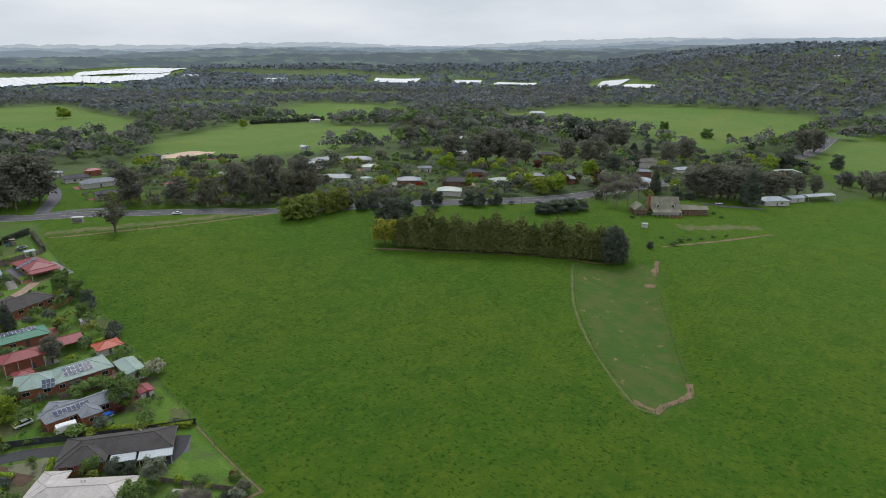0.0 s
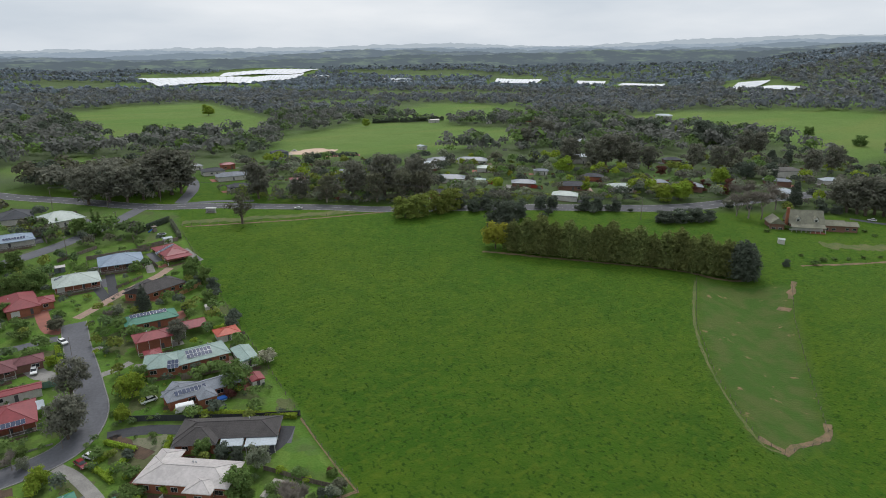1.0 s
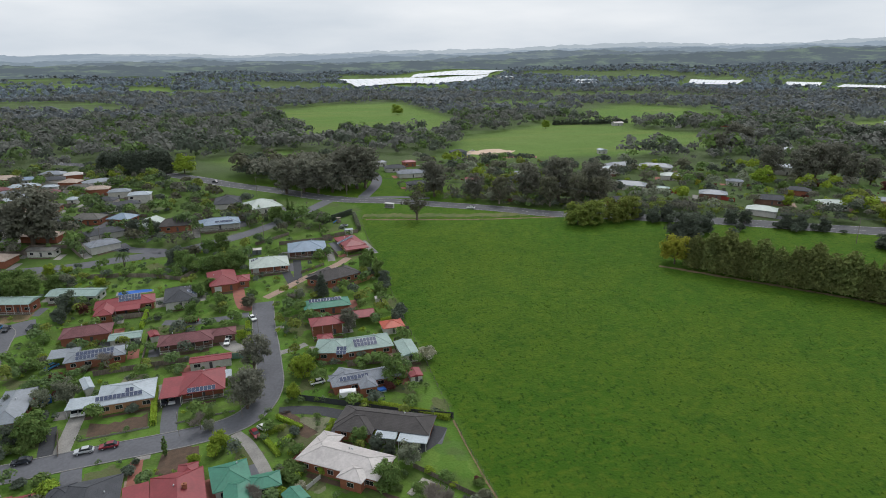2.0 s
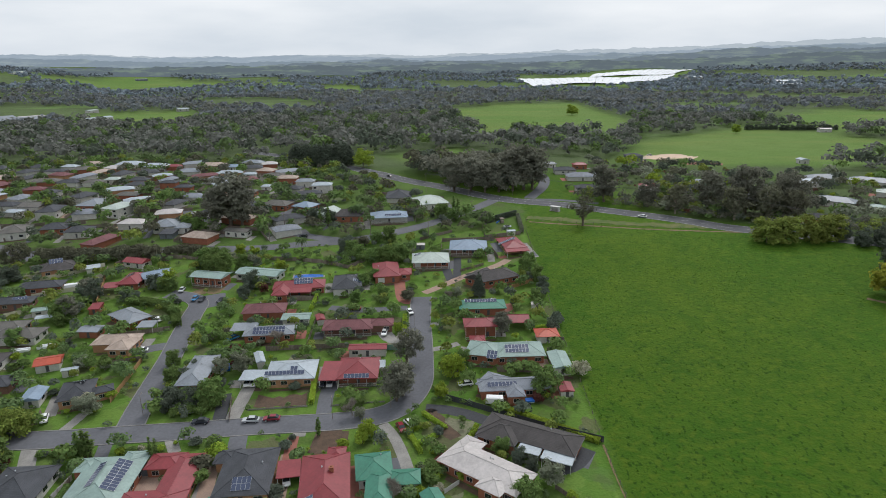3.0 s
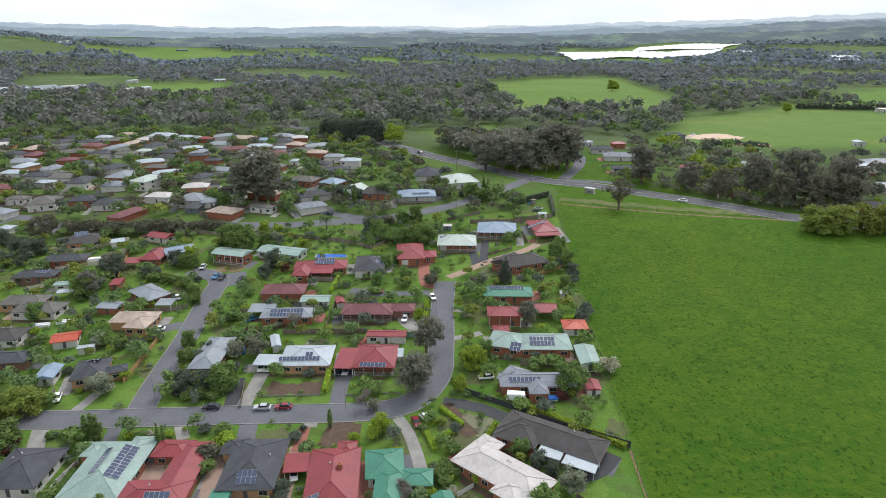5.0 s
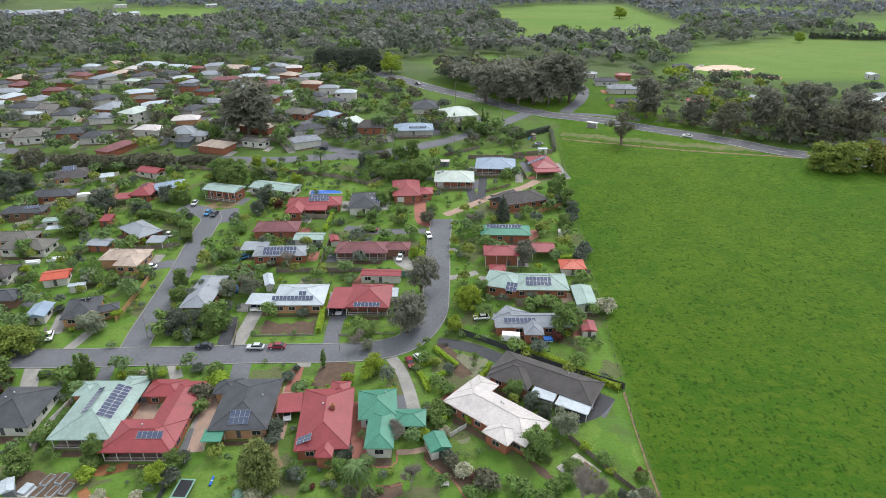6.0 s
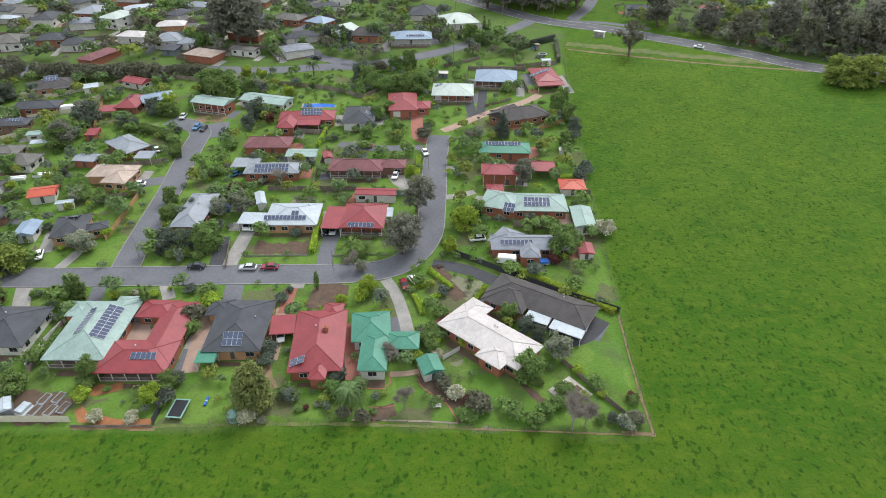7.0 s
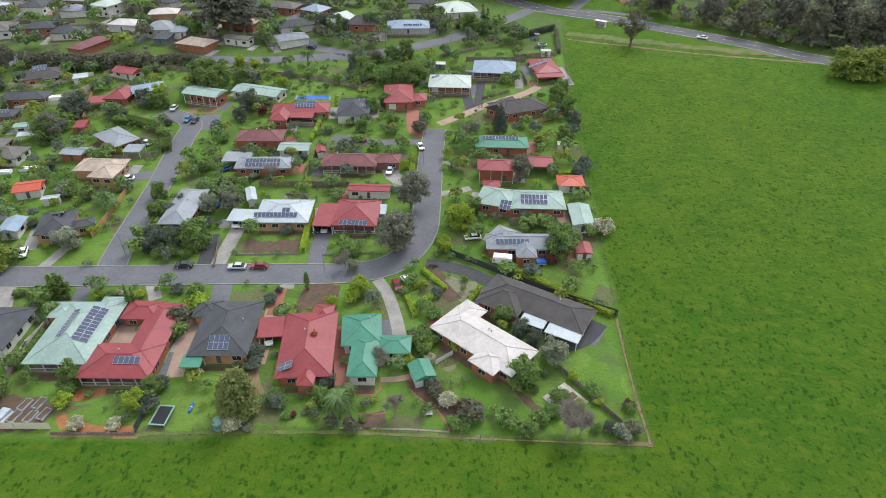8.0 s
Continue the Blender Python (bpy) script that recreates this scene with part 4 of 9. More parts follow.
house("red steel-roofed house at the field corner", "red", "brick_tan", [(41.5, 247.8, 7.9, 10.3, 17.0, 2.8, "hip", 0.34), (42.5, 237.6, 7.1, 10.8, 4.4, 2.4, "flat", 0.06)], solar=[(39.2, 246.9, 2, 5)])
house("dark brown tiled house with white gable trims", "brown", "brick_red", [(27.6, 211.3, 20.6, 19.0, 11.5, 2.9, "hip", 0.4), (22.5, 210.5, -37.8, 9.7, 10.4, 2.9, "gable", 0.45)])
house("green steel-roofed brick house with solar panels", "green", "brick_red", [(19.7, 184.1, -2.1, 16.9, 8.4, 2.9, "hip", 0.42)], solar=[(19.1, 183.6, 11, 1)])
house("red steel-roofed two-storey house", "red", "brick_red", [(16.7, 166.7, -1.9, 11.1, 7.3, 5, "hip", 0.4), (14.9, 159.3, -1.9, 5.0, 4.5, 2.6, "hip", 0.36)], porch=1.6)
house("red open gabled pavilion", "red", "white", [(30.6, 171.7, -1.9, 7.5, 7.2, 2.7, "gable", 0.4)], open_sides=True, category="porch", name="porch", garage=False)
house("small orange-red roofed garage", "orange", "white", [(38.2, 160.7, -1.8, 7.7, 6.6, 2.5, "hip", 0.34)], category="shed", name="shed", garage=False)
house("mint steel-roofed house with two solar arrays", "mint", "brick_red", [(26.7, 150.5, -1.7, 16.0, 10.2, 3, "hip", 0.4), (16.3, 151.7, -17.2, 11.0, 10.1, 3, "hip", 0.4)], solar=[(25.9, 148.3, 7, 2), (17.9, 146.6, 3, 2)])
house("mint steel-roofed garage among garden trees", "mint", "white", [(38.2, 143.1, -1.6, 5.8, 11.0, 2.6, "gable", 0.2)], category="shed", name="shed", garage=False)
house("blue-grey tiled brick house with solar panels", "slate", "brick_red", [(22.0, 131.2, -0.0, 20.5, 7.0, 2.9, "hip", 0.42), (16.3, 133.4, -34.5, 7.3, 8.5, 2.9, "hip", 0.4), (21.6, 128.0, -1.4, 5.0, 7.8, 2.9, "hip", 0.45)], solar=[(18.3, 129.6, 8, 1)])
house("tiny red and white garden shed", "red", "white", [(36.5, 129.2, -1.4, 3.9, 5.2, 2, "gable", 0.2)], category="shed", name="shed", garage=False)
house("grey hipped house on the bend", "grey", "brick_red", [(-108.2, 190.2, -40.1, 14.7, 8.8, 2.8, "hip", 0.42), (-99.1, 182.0, -0.8, 5.6, 5.1, 2.5, "flat", 0.06)])
house("beige-tiled rendered house among garden trees", "beige", "brick_tan", [(-104.6, 171.1, -0.7, 14.5, 8.2, 3, "hip", 0.42), (-101.2, 167.3, -5.5, 7.9, 8.9, 3, "hip", 0.42)])
house("long grey-roofed red shed", "grey", "brick_red", [(-117.4, 180.5, -6.4, 7.6, 5.7, 2.6, "gable", 0.2)], category="shed", name="shed", garage=False)
house("cream garage with red roof", "red", "white", [(-127.1, 246.7, -22.9, 11.2, 6.8, 2.6, "gable", 0.35)], category="shed", name="shed", garage=False)
house("pale blue steel-roofed house", "blue", "white", [(-111.9, 228.8, 30.5, 12.3, 8.7, 3, "hip", 0.36)])
house("red-roofed house with a carport", "red", "brick_red", [(-120.6, 225.6, -0.9, 8.6, 13.9, 2.9, "hip", 0.42), (-126.9, 219.0, 9.4, 5.6, 5.9, 2.5, "flat", 0.06)], solar=[(-121.7, 226.1, 3, 2)])
house("brown-tiled house with a white conservatory", "brown", "brick_tan", [(-159.2, 243.0, 28.4, 14.2, 11.3, 3, "hip", 0.4), (-155.1, 240.3, 28.4, 5.9, 6.2, 2.8, "flat", 0.08)], solar=[(-159.7, 242.6, 5, 2)])
house("dark-tiled house with a white annexe", "charcoal", "brick_red", [(-155.5, 221.9, 7.8, 17.0, 8.2, 2.9, "hip", 0.4)])
house("dark-roofed house with white awning", "charcoal", "brick_brown", [(-158.4, 207.1, 6.1, 15.3, 7.4, 2.8, "hip", 0.4)], solar=[(-155.1, 206.4, 5, 1)])
house("narrow mint-roofed shed among garden trees", "mint", "white", [(-142.4, 199.5, 13.2, 9.1, 3.9, 2.4, "gable", 0.2)], category="shed", name="shed", garage=False)
house("pale long carport roof", "silver", "white", [(-138.8, 192.7, 16.6, 7.0, 2.8, 2.3, "flat", 0.08)], open_sides=True, category="porch", name="porch", garage=False)
house("grey-brown roofed house among garden trees", "tile_grey", "white", [(-141.1, 179.4, -3.3, 16.0, 9.0, 2.8, "hip", 0.4)])
house("orange-red roofed workshop among garden trees", "orange", "white", [(-120.9, 159.1, 16.6, 7.6, 6.6, 2.7, "gable", 0.25)], category="shed", name="shed", garage=False)
house("small pale shed among garden trees", "silver", "white", [(-111.9, 153.7, 14.8, 4.7, 2.0, 2.4, "gable", 0.25)], category="shed", name="shed", garage=False)
house("blue-grey roofed garage among garden trees", "blue", "white", [(-114.9, 139.5, 8.2, 5.4, 7.6, 2.7, "gable", 0.3)], category="shed", name="shed", garage=False)
house("charcoal-tiled brick house with solar panels", "charcoal", "brick_tan", [(-103.4, 140.5, 14.9, 9.0, 11.3, 2.8, "hip", 0.42), (-96.5, 140.4, 25.7, 6.2, 4.3, 2.7, "hip", 0.36)], solar=[(-103.3, 142.7, 3, 2)])
house("white garden shed with a window", "silver", "white", [(-54.7, 155.3, 18.8, 2.7, 7.5, 2.3, "gable", 0.3)], category="shed", name="shed", garage=False)
house("small pink and white playhouse", "red", "white", [(-38.8, 181.9, 14.1, 2.9, 5.1, 2.2, "gable", 0.35)], category="shed", name="shed", garage=False)
house("dark garden shed with white trim", "silver", "slate", [(-86.3, 78.1, 30.4, 2.2, 3.7, 2.4, "gable", 0.25)], category="shed", name="shed", garage=False)
house("grey-brown tiled house behind cream fencing", "tile_grey", "brick_tan", [(-149.3, 185.3, 3.2, 15.2, 8.5, 2.8, "hip", 0.4)])
house("brown-roofed house with a pale awning", "brown", "white", [(-143.1, 161.3, 2.2, 15.4, 9.1, 2.8, "hip", 0.4)])
house("charcoal-roofed long house in a garden", "charcoal", "brick_brown", [(-133.0, 147.4, 3.8, 16.1, 7.4, 2.8, "hip", 0.4)])
house("low pale conservatory roof", "silver", "white", [(-143.9, 241.4, 24.6, 5.6, 4.4, 2.4, "flat", 0.1)])
house("small dark red garden shed", "red", "brick_red", [(-124.4, 199.7, 3.7, 3.9, 5.3, 2.2, "flat", 0.1)], category="shed", name="shed", garage=False)
house("blue-roofed weatherboard house among garden trees", "blue", "white", [(-15.5, 294.3, 2.4, 19.7, 12.5, 3.2, "hip", 0.36)], solar=[(-13.3, 290.5, 8, 1)], porch=2.0, detail=1)
house("white house with pale green roof", "pale", "white", [(-49.4, 300.0, -34.1, 13.2, 15.1, 4.5, "gable", 0.3)], detail=1)
house("brown brick house with dark tiles", "brown", "brick_red", [(-37.0, 300.0, -4.5, 17.8, 12.5, 3, "hip", 0.4)], detail=1)
house("olive-tiled house among garden trees", "tile_grey", "brick_red", [(-79.4, 326.3, -18.8, 16.3, 10.7, 3, "hip", 0.4)], detail=1)
house("blue-grey roofed house with solar panels", "blue", "brick_red", [(-62.5, 320.5, -29.2, 12.2, 11.1, 3, "hip", 0.4)], detail=1)
house("low grey-roofed shed among garden trees", "tile_grey", "white", [(-91.0, 281.7, -17.3, 13.1, 6.1, 3, "gable", 0.2)], category="shed", name="shed", garage=False, detail=1)
house("dark-tiled house with white verandah", "charcoal", "white", [(-10.0, 339.0, -3.8, 15.3, 17.9, 3, "hip", 0.4)], detail=1)
house("cream house with pale roof", "pale", "white", [(6.6, 321.3, 14.9, 19.9, 17.1, 3.2, "hip", 0.4)], detail=1)
house("white-roofed weatherboard house among garden trees", "white", "white", [(-149.6, 301.3, -8.0, 14.1, 9.8, 3.2, "hip", 0.34)], detail=1)
house("grey-tiled pale house among garden trees", "grey", "white", [(-130.6, 296.6, 4.6, 12.4, 13.8, 3, "hip", 0.4)], detail=1)
house("grey-tiled low house among garden trees", "grey", "white", [(-121.3, 292.9, 8.3, 7.9, 10.4, 2.8, "hip", 0.4)], detail=1)
house("dark open shed among garden trees", "charcoal", "slate", [(-126.1, 284.4, -7.2, 7.6, 7.4, 2.5, "flat", 0.1)], category="shed", name="shed", garage=False, detail=1)
house("cream two-storey house among garden trees", "pale", "white", [(-166.7, 325.5, -18.9, 11.6, 16.5, 4.8, "hip", 0.32)], detail=1)
house("grey-roofed orange brick house", "grey", "brick_red", [(-186.3, 340.1, -8.4, 15.0, 17.2, 3.2, "hip", 0.34)], solar=[(-190.5, 339.7, 6, 1)], detail=1)
house("white house with dark roof", "charcoal", "white", [(-204.1, 327.0, 2.6, 11.7, 16.0, 4, "hip", 0.36)], detail=1)
house("dark-tiled brick house among garden trees", "charcoal", "brick_red", [(-188.0, 298.8, 7.7, 13.7, 11.0, 3, "hip", 0.4)], detail=1)
house("dark-roofed white house among garden trees", "charcoal", "white", [(-173.2, 292.7, 4.8, 13.2, 10.6, 3, "hip", 0.4)], detail=1)
house("long white house with grey roof", "tile_grey", "white", [(-206.5, 295.7, 14.1, 13.8, 15.4, 3.4, "hip", 0.36)], detail=1)
house("long house with beige roof", "tile_grey", "white", [(-220.1, 340.5, -9.0, 13.8, 13.5, 3, "gable", 0.25)], detail=1)
house("long pale-roofed house among garden trees", "silver", "white", [(-218.8, 472.3, -4.4, 20.9, 11.0, 3, "hip", 0.38)], detail=0)
house("long white-roofed house among garden trees", "silver", "white", [(-195.6, 460.6, -4.5, 19.5, 11.0, 3, "hip", 0.38)], detail=0)
house("red-roofed house among garden trees", "red", "brick_red", [(-180.5, 457.3, -4.5, 11.1, 6.9, 3, "hip", 0.38)], detail=0)
house("brick house with cream roof", "beige", "brick_red", [(-149.8, 451.5, -4.5, 20.0, 11.0, 4, "hip", 0.38)], detail=1)
house("blue-grey roofed house among garden trees", "blue", "white", [(-134.7, 449.6, -4.5, 13.0, 8.1, 3, "hip", 0.38)], detail=1)
house("beige-roofed house among garden trees", "beige", "white", [(-249.1, 478.3, -4.4, 12.9, 8.0, 3, "hip", 0.38)], detail=0)
house("pale-roofed house among garden trees", "silver", "white", [(-261.3, 466.4, -4.3, 12.2, 7.6, 3, "hip", 0.38)], detail=0)
house("dark-roofed house among trees", "charcoal", "white", [(-282.7, 466.8, -4.3, 16.3, 10.1, 3, "hip", 0.38)], detail=0)
house("cream-roofed white house among garden trees", "pale", "white", [(-205.6, 410.5, -4.2, 10.8, 6.7, 3.2, "hip", 0.38)], detail=1)
house("dark-tiled house among garden trees", "charcoal", "brick_red", [(-187.0, 407.1, -4.2, 13.5, 8.4, 3, "hip", 0.38)], detail=1)
house("dark-tiled brick house among garden trees", "charcoal", "brick_red", [(-161.3, 390.4, -4.1, 11.5, 7.1, 4, "hip", 0.38)], detail=1)
house("brick house with solar roof", "charcoal", "brick_red", [(-148.5, 380.0, -4.0, 11.5, 7.2, 3, "hip", 0.38)], detail=1)
house("dark-roofed white house among garden trees", "charcoal", "white", [(-232.4, 405.0, -4.0, 14.6, 9.1, 3, "hip", 0.38)], detail=1)
house("grey-roofed white house among garden trees", "tile_grey", "white", [(-215.1, 403.5, -4.1, 13.8, 8.6, 3, "hip", 0.38)], detail=1)
house("pale-roofed white house among garden trees", "silver", "white", [(-115.2, 417.4, -4.5, 9.7, 6.0, 3.2, "hip", 0.38)], detail=1)
house("grey-tiled house among garden trees", "tile_grey", "white", [(-96.3, 409.3, -4.4, 17.4, 10.8, 3, "hip", 0.38)], detail=1)
house("ochre-roofed house among garden trees", "beige", "brick_red", [(-85.2, 396.7, -4.4, 14.3, 8.8, 4, "hip", 0.38)], detail=1)
house("grey-roofed house among garden trees", "grey", "white", [(-71.5, 384.1, -4.3, 12.7, 7.9, 4, "hip", 0.38)], detail=1)
house("white two-storey house among garden trees", "silver", "white", [(-58.4, 365.3, -4.1, 12.8, 8.0, 5.2, "hip", 0.38)], detail=1)
house("long pale-roofed white house", "silver", "white", [(-256.7, 349.8, -4.1, 13.3, 8.2, 3, "hip", 0.38)], detail=1)
house("dark-roofed house among garden trees", "charcoal", "white", [(-237.6, 342.7, -4.4, 14.4, 9.0, 3, "hip", 0.38)], detail=1)
house("white-roofed carport among garden trees", "silver", "white", [(-226.4, 329.8, -4.6, 10.4, 6.4, 2.6, "hip", 0.38)], detail=1)
house("grey-roofed house among garden trees", "tile_grey", "white", [(-224.4, 301.8, -4.4, 11.7, 7.3, 3, "hip", 0.38)], detail=1)
house("grey-white roofed house among garden trees", "silver", "white", [(-203.0, 258.9, -3.8, 6.5, 6.0, 3, "hip", 0.38)], detail=1)
house("white-roofed shed among garden trees", "silver", "white", [(-95.1, 375.6, -4.1, 6.6, 6.0, 3, "hip", 0.38)], category="shed", name="shed", garage=False, detail=1)
house("grey-roofed house among garden trees", "grey", "white", [(104.3, 435.3, -0.8, 9.2, 6.0, 3.2, "hip", 0.38)], detail=1)
house("long dark-roofed house among garden trees", "charcoal", "white", [(108.0, 406.9, -3.4, 15.6, 9.7, 3, "hip", 0.38)], detail=1)
house("long grey-roofed house among garden trees", "slate", "white", [(113.4, 382.6, -4.4, 20.9, 11.0, 3, "hip", 0.38)], detail=1)
house("dark-roofed house behind a hedge", "charcoal", "white", [(105.9, 346.6, -4.5, 14.1, 8.8, 3, "hip", 0.38)], detail=1)
house("red-roofed house among garden trees", "red", "brick_red", [(124.5, 426.6, -1.1, 10.7, 6.6, 3.6, "hip", 0.38)], detail=1)
house("red-roofed white house among garden trees", "red", "white", [(144.9, 346.3, -4.4, 10.7, 6.7, 3.2, "hip", 0.38)], detail=1)
house("pale-roofed house among garden trees", "pale", "white", [(155.2, 347.5, -4.3, 6.7, 6.0, 3.4, "hip", 0.38)], detail=1)
house("long dark shed among garden trees", "charcoal", "slate", [(181.2, 468.5, -1.8, 14.3, 8.9, 4.5, "hip", 0.38)], category="shed", name="shed", garage=False, detail=0)
house("small dark shed among garden trees", "silver", "slate", [(135.3, 406.1, -2.7, 9.8, 6.1, 2.6, "hip", 0.38)], category="shed", name="shed", garage=False, detail=1)
house("wide white-roofed house among garden trees", "silver", "white", [(245.8, 345.4, -3.9, 22.9, 11.0, 3, "hip", 0.38)], detail=1)
house("wide grey-roofed house among garden trees", "grey", "white", [(267.8, 357.3, -3.8, 24.0, 11.0, 3, "hip", 0.38)], detail=1)
house("wide grey-roofed house among garden trees", "grey", "white", [(289.1, 343.5, -40.6, 24.0, 11.0, 3, "hip", 0.38)], detail=1)
house("grey-roofed house among garden trees", "grey", "white", [(232.9, 296.6, -41.0, 20.8, 11.0, 3, "hip", 0.38)], detail=1)
house("grey-roofed unit among garden trees", "grey", "white", [(194.8, 304.0, -41.4, 24.0, 11.0, 3, "hip", 0.38)], detail=1)
house("mint-roofed house among garden trees", "mint", "white", [(244.7, 280.5, -41.1, 9.0, 6.0, 3, "hip", 0.38)], detail=1)
house("grey-tiled gabled house among garden trees", "grey", "brick_brown", [(264.3, 258.5, -41.5, 16.1, 10.0, 3, "hip", 0.38)], detail=1)
house("dark-tiled brick house among garden trees", "charcoal", "brick_brown", [(285.6, 235.6, -40.8, 19.2, 11.0, 3, "hip", 0.38)], detail=1)
house("white cottage among garden trees", "pale", "white", [(308.2, 215.5, -37.2, 16.3, 10.1, 3.2, "hip", 0.38)], detail=1)
house("white two-storey house among garden trees", "silver", "white", [(364.1, 299.4, -39.1, 15.4, 9.6, 5.5, "hip", 0.38)], detail=1)
house("long white house among garden trees", "silver", "white", [(445.0, 375.1, -48.4, 24.0, 11.0, 3.2, "hip", 0.38)], detail=0)
house("grey gabled house among garden trees", "slate", "white", [(303.1, 281.9, -40.3, 10.8, 6.7, 3, "hip", 0.38)], detail=1)
house("pale-roofed shed among garden trees", "pale", "white", [(276.8, 311.5, -40.2, 14.4, 8.9, 3, "hip", 0.38)], category="shed", name="shed", garage=False, detail=1)
house("small gabled house among garden trees", "blue", "white", [(382.3, 261.9, -39.7, 8.8, 6.0, 4, "hip", 0.38)], detail=1)
house("dark-roofed house in trees", "charcoal", "brick_brown", [(428.0, 259.5, -39.5, 14.8, 9.2, 3, "hip", 0.38)], detail=0)
house("white house with garage under", "tile_grey", "white", [(457.5, 184.1, -29.3, 22.3, 11.0, 4.6, "hip", 0.38)], detail=0)
house("brown house among trees", "grey", "brick_tan", [(342.0, 211.9, -36.5, 13.7, 8.5, 3, "hip", 0.38)], detail=1)
house("long low pale building", "pale", "white", [(535.3, 100.3, -34.1, 24.0, 11.0, 3, "hip", 0.38)], detail=0)
house("open stable among garden trees", "charcoal", "slate", [(561.4, 62.1, -34.3, 15.2, 9.4, 3.5, "hip", 0.38)], category="stable", name="stable", garage=False, detail=0)
house("red barn on the far paddock", "red", "brick_red", [(602.2, 598.2, -53.2, 24.0, 11.0, 5, "hip", 0.38)], category="shed", name="shed", garage=False, detail=0)
house("pale farm shed among garden trees", "silver", "white", [(777.2, 512.1, -56.7, 24.0, 11.0, 5, "hip", 0.38)], category="shed", name="shed", garage=False, detail=0)
house("white farm shed among garden trees", "silver", "white", [(421.8, 76.6, -36.4, 18.8, 11.0, 3.2, "hip", 0.38)], category="shed", name="shed", garage=False, detail=1)
house("low suburban house with a dark roof", "charcoal", "white", [(-266.3, 295.1, 25.0, 15.4, 8.3, 3, "hip", 0.38)], detail=0)
house("low pale-roofed suburban house", "silver", "brick_red", [(-324.6, 382.1, 10.0, 17.6, 10.3, 3, "hip", 0.38)], detail=0)
house("grey-roofed house on a sloping block", "grey", "white", [(-270.1, 379.7, 10.0, 17.5, 10.5, 3, "hip", 0.38)], detail=0)
house("grey-tiled house on a sloping block", "tile_grey", "brick_tan", [(-323.1, 399.9, 10.0, 17.6, 8.6, 3, "hip", 0.38)], detail=0)
house("slate-roofed house in a garden", "slate", "white", [(-166.4, 406.0, 70.0, 13.7, 8.7, 3, "hip", 0.38)], detail=0)
house("white-roofed house in a garden", "white", "brick_red", [(-109.2, 458.7, 10.0, 12.1, 8.9, 3, "hip", 0.38)], detail=0)
house("charcoal-roofed white house in a garden", "charcoal", "white", [(-139.7, 335.8, 70.0, 13.4, 9.3, 3, "hip", 0.38)], detail=0)
house("beige-tiled house in a garden", "beige", "brick_tan", [(-267.0, 325.6, -20.0, 12.6, 9.4, 3, "hip", 0.38)], detail=0)
house("dark-roofed brick house in a garden", "charcoal", "white", [(-290.8, 406.4, -20.0, 14.9, 8.6, 3, "hip", 0.38)], detail=0)
house("red-roofed house in a garden", "maroon", "brick_red", [(-243.4, 383.9, 10.0, 12.7, 8.2, 3, "hip", 0.38)], detail=0)
house("low suburban house with a dark roof", "charcoal", "white", [(-268.2, 424.2, 70.0, 18.0, 8.4, 3, "hip", 0.38)], detail=0)
house("low pale-roofed suburban house", "silver", "brick_tan", [(-323.1, 344.6, -20.0, 18.3, 10.9, 3, "hip", 0.38)], detail=0)
house("grey-roofed house on a sloping block", "grey", "white", [(-162.5, 434.5, 10.0, 16.3, 10.7, 3, "hip", 0.38)], detail=0)
house("grey-tiled house on a sloping block", "tile_grey", "brick_red", [(-175.7, 360.7, -8.0, 15.0, 8.6, 3, "hip", 0.38)], detail=0)
house("slate-roofed house in a garden", "slate", "white", [(-314.0, 285.8, -8.0, 16.2, 10.9, 3, "hip", 0.38)], detail=0)
house("white-roofed house in a garden", "white", "brick_tan", [(-320.4, 437.8, 10.0, 17.4, 9.2, 3, "hip", 0.38)], detail=0)
house("charcoal-roofed white house in a garden", "charcoal", "white", [(-262.9, 448.4, -8.0, 15.5, 8.1, 3, "hip", 0.38)], detail=0)
house("beige-tiled house in a garden", "beige", "brick_red", [(-95.2, 302.6, -20.0, 18.2, 8.9, 3, "hip", 0.38)], detail=0)
house("dark-roofed brick house in a garden", "charcoal", "white", [(-298.4, 386.1, -20.0, 15.5, 8.3, 3, "hip", 0.38)], detail=0)
house("red-roofed house in a garden", "maroon", "brick_tan", [(-114.1, 400.3, 25.0, 15.7, 10.0, 3, "hip", 0.38)], detail=0)
house("low suburban house with a dark roof", "charcoal", "white", [(-309.9, 464.4, -8.0, 12.3, 10.7, 3, "hip", 0.38)], detail=0)
house("low pale-roofed suburban house", "silver", "brick_red", [(-176.3, 420.6, 25.0, 13.5, 8.0, 3, "hip", 0.38)], detail=0)
house("grey-roofed house on a sloping block", "grey", "white", [(-89.2, 425.8, 25.0, 18.4, 9.3, 3, "hip", 0.38)], detail=0)
house("grey-tiled house on a sloping block", "tile_grey", "brick_tan", [(-308.7, 410.6, -20.0, 15.4, 10.6, 3, "hip", 0.38)], detail=0)
house("slate-roofed house in a garden", "slate", "white", [(-232.1, 424.7, 70.0, 18.3, 8.9, 3, "hip", 0.38)], detail=0)
house("white-roofed house in a garden", "white", "brick_red", [(-236.3, 289.6, 70.0, 15.2, 8.6, 3, "hip", 0.38)], detail=0)
house("charcoal-roofed white house in a garden", "charcoal", "white", [(-66.3, 350.8, 25.0, 18.0, 9.2, 3, "hip", 0.38)], detail=0)
house("beige-tiled house in a garden", "beige", "brick_tan", [(-114.4, 346.3, 25.0, 14.9, 10.1, 3, "hip", 0.38)], detail=0)
house("dark-roofed brick house in a garden", "charcoal", "white", [(-79.0, 368.3, -20.0, 17.6, 8.5, 3, "hip", 0.38)], detail=0)
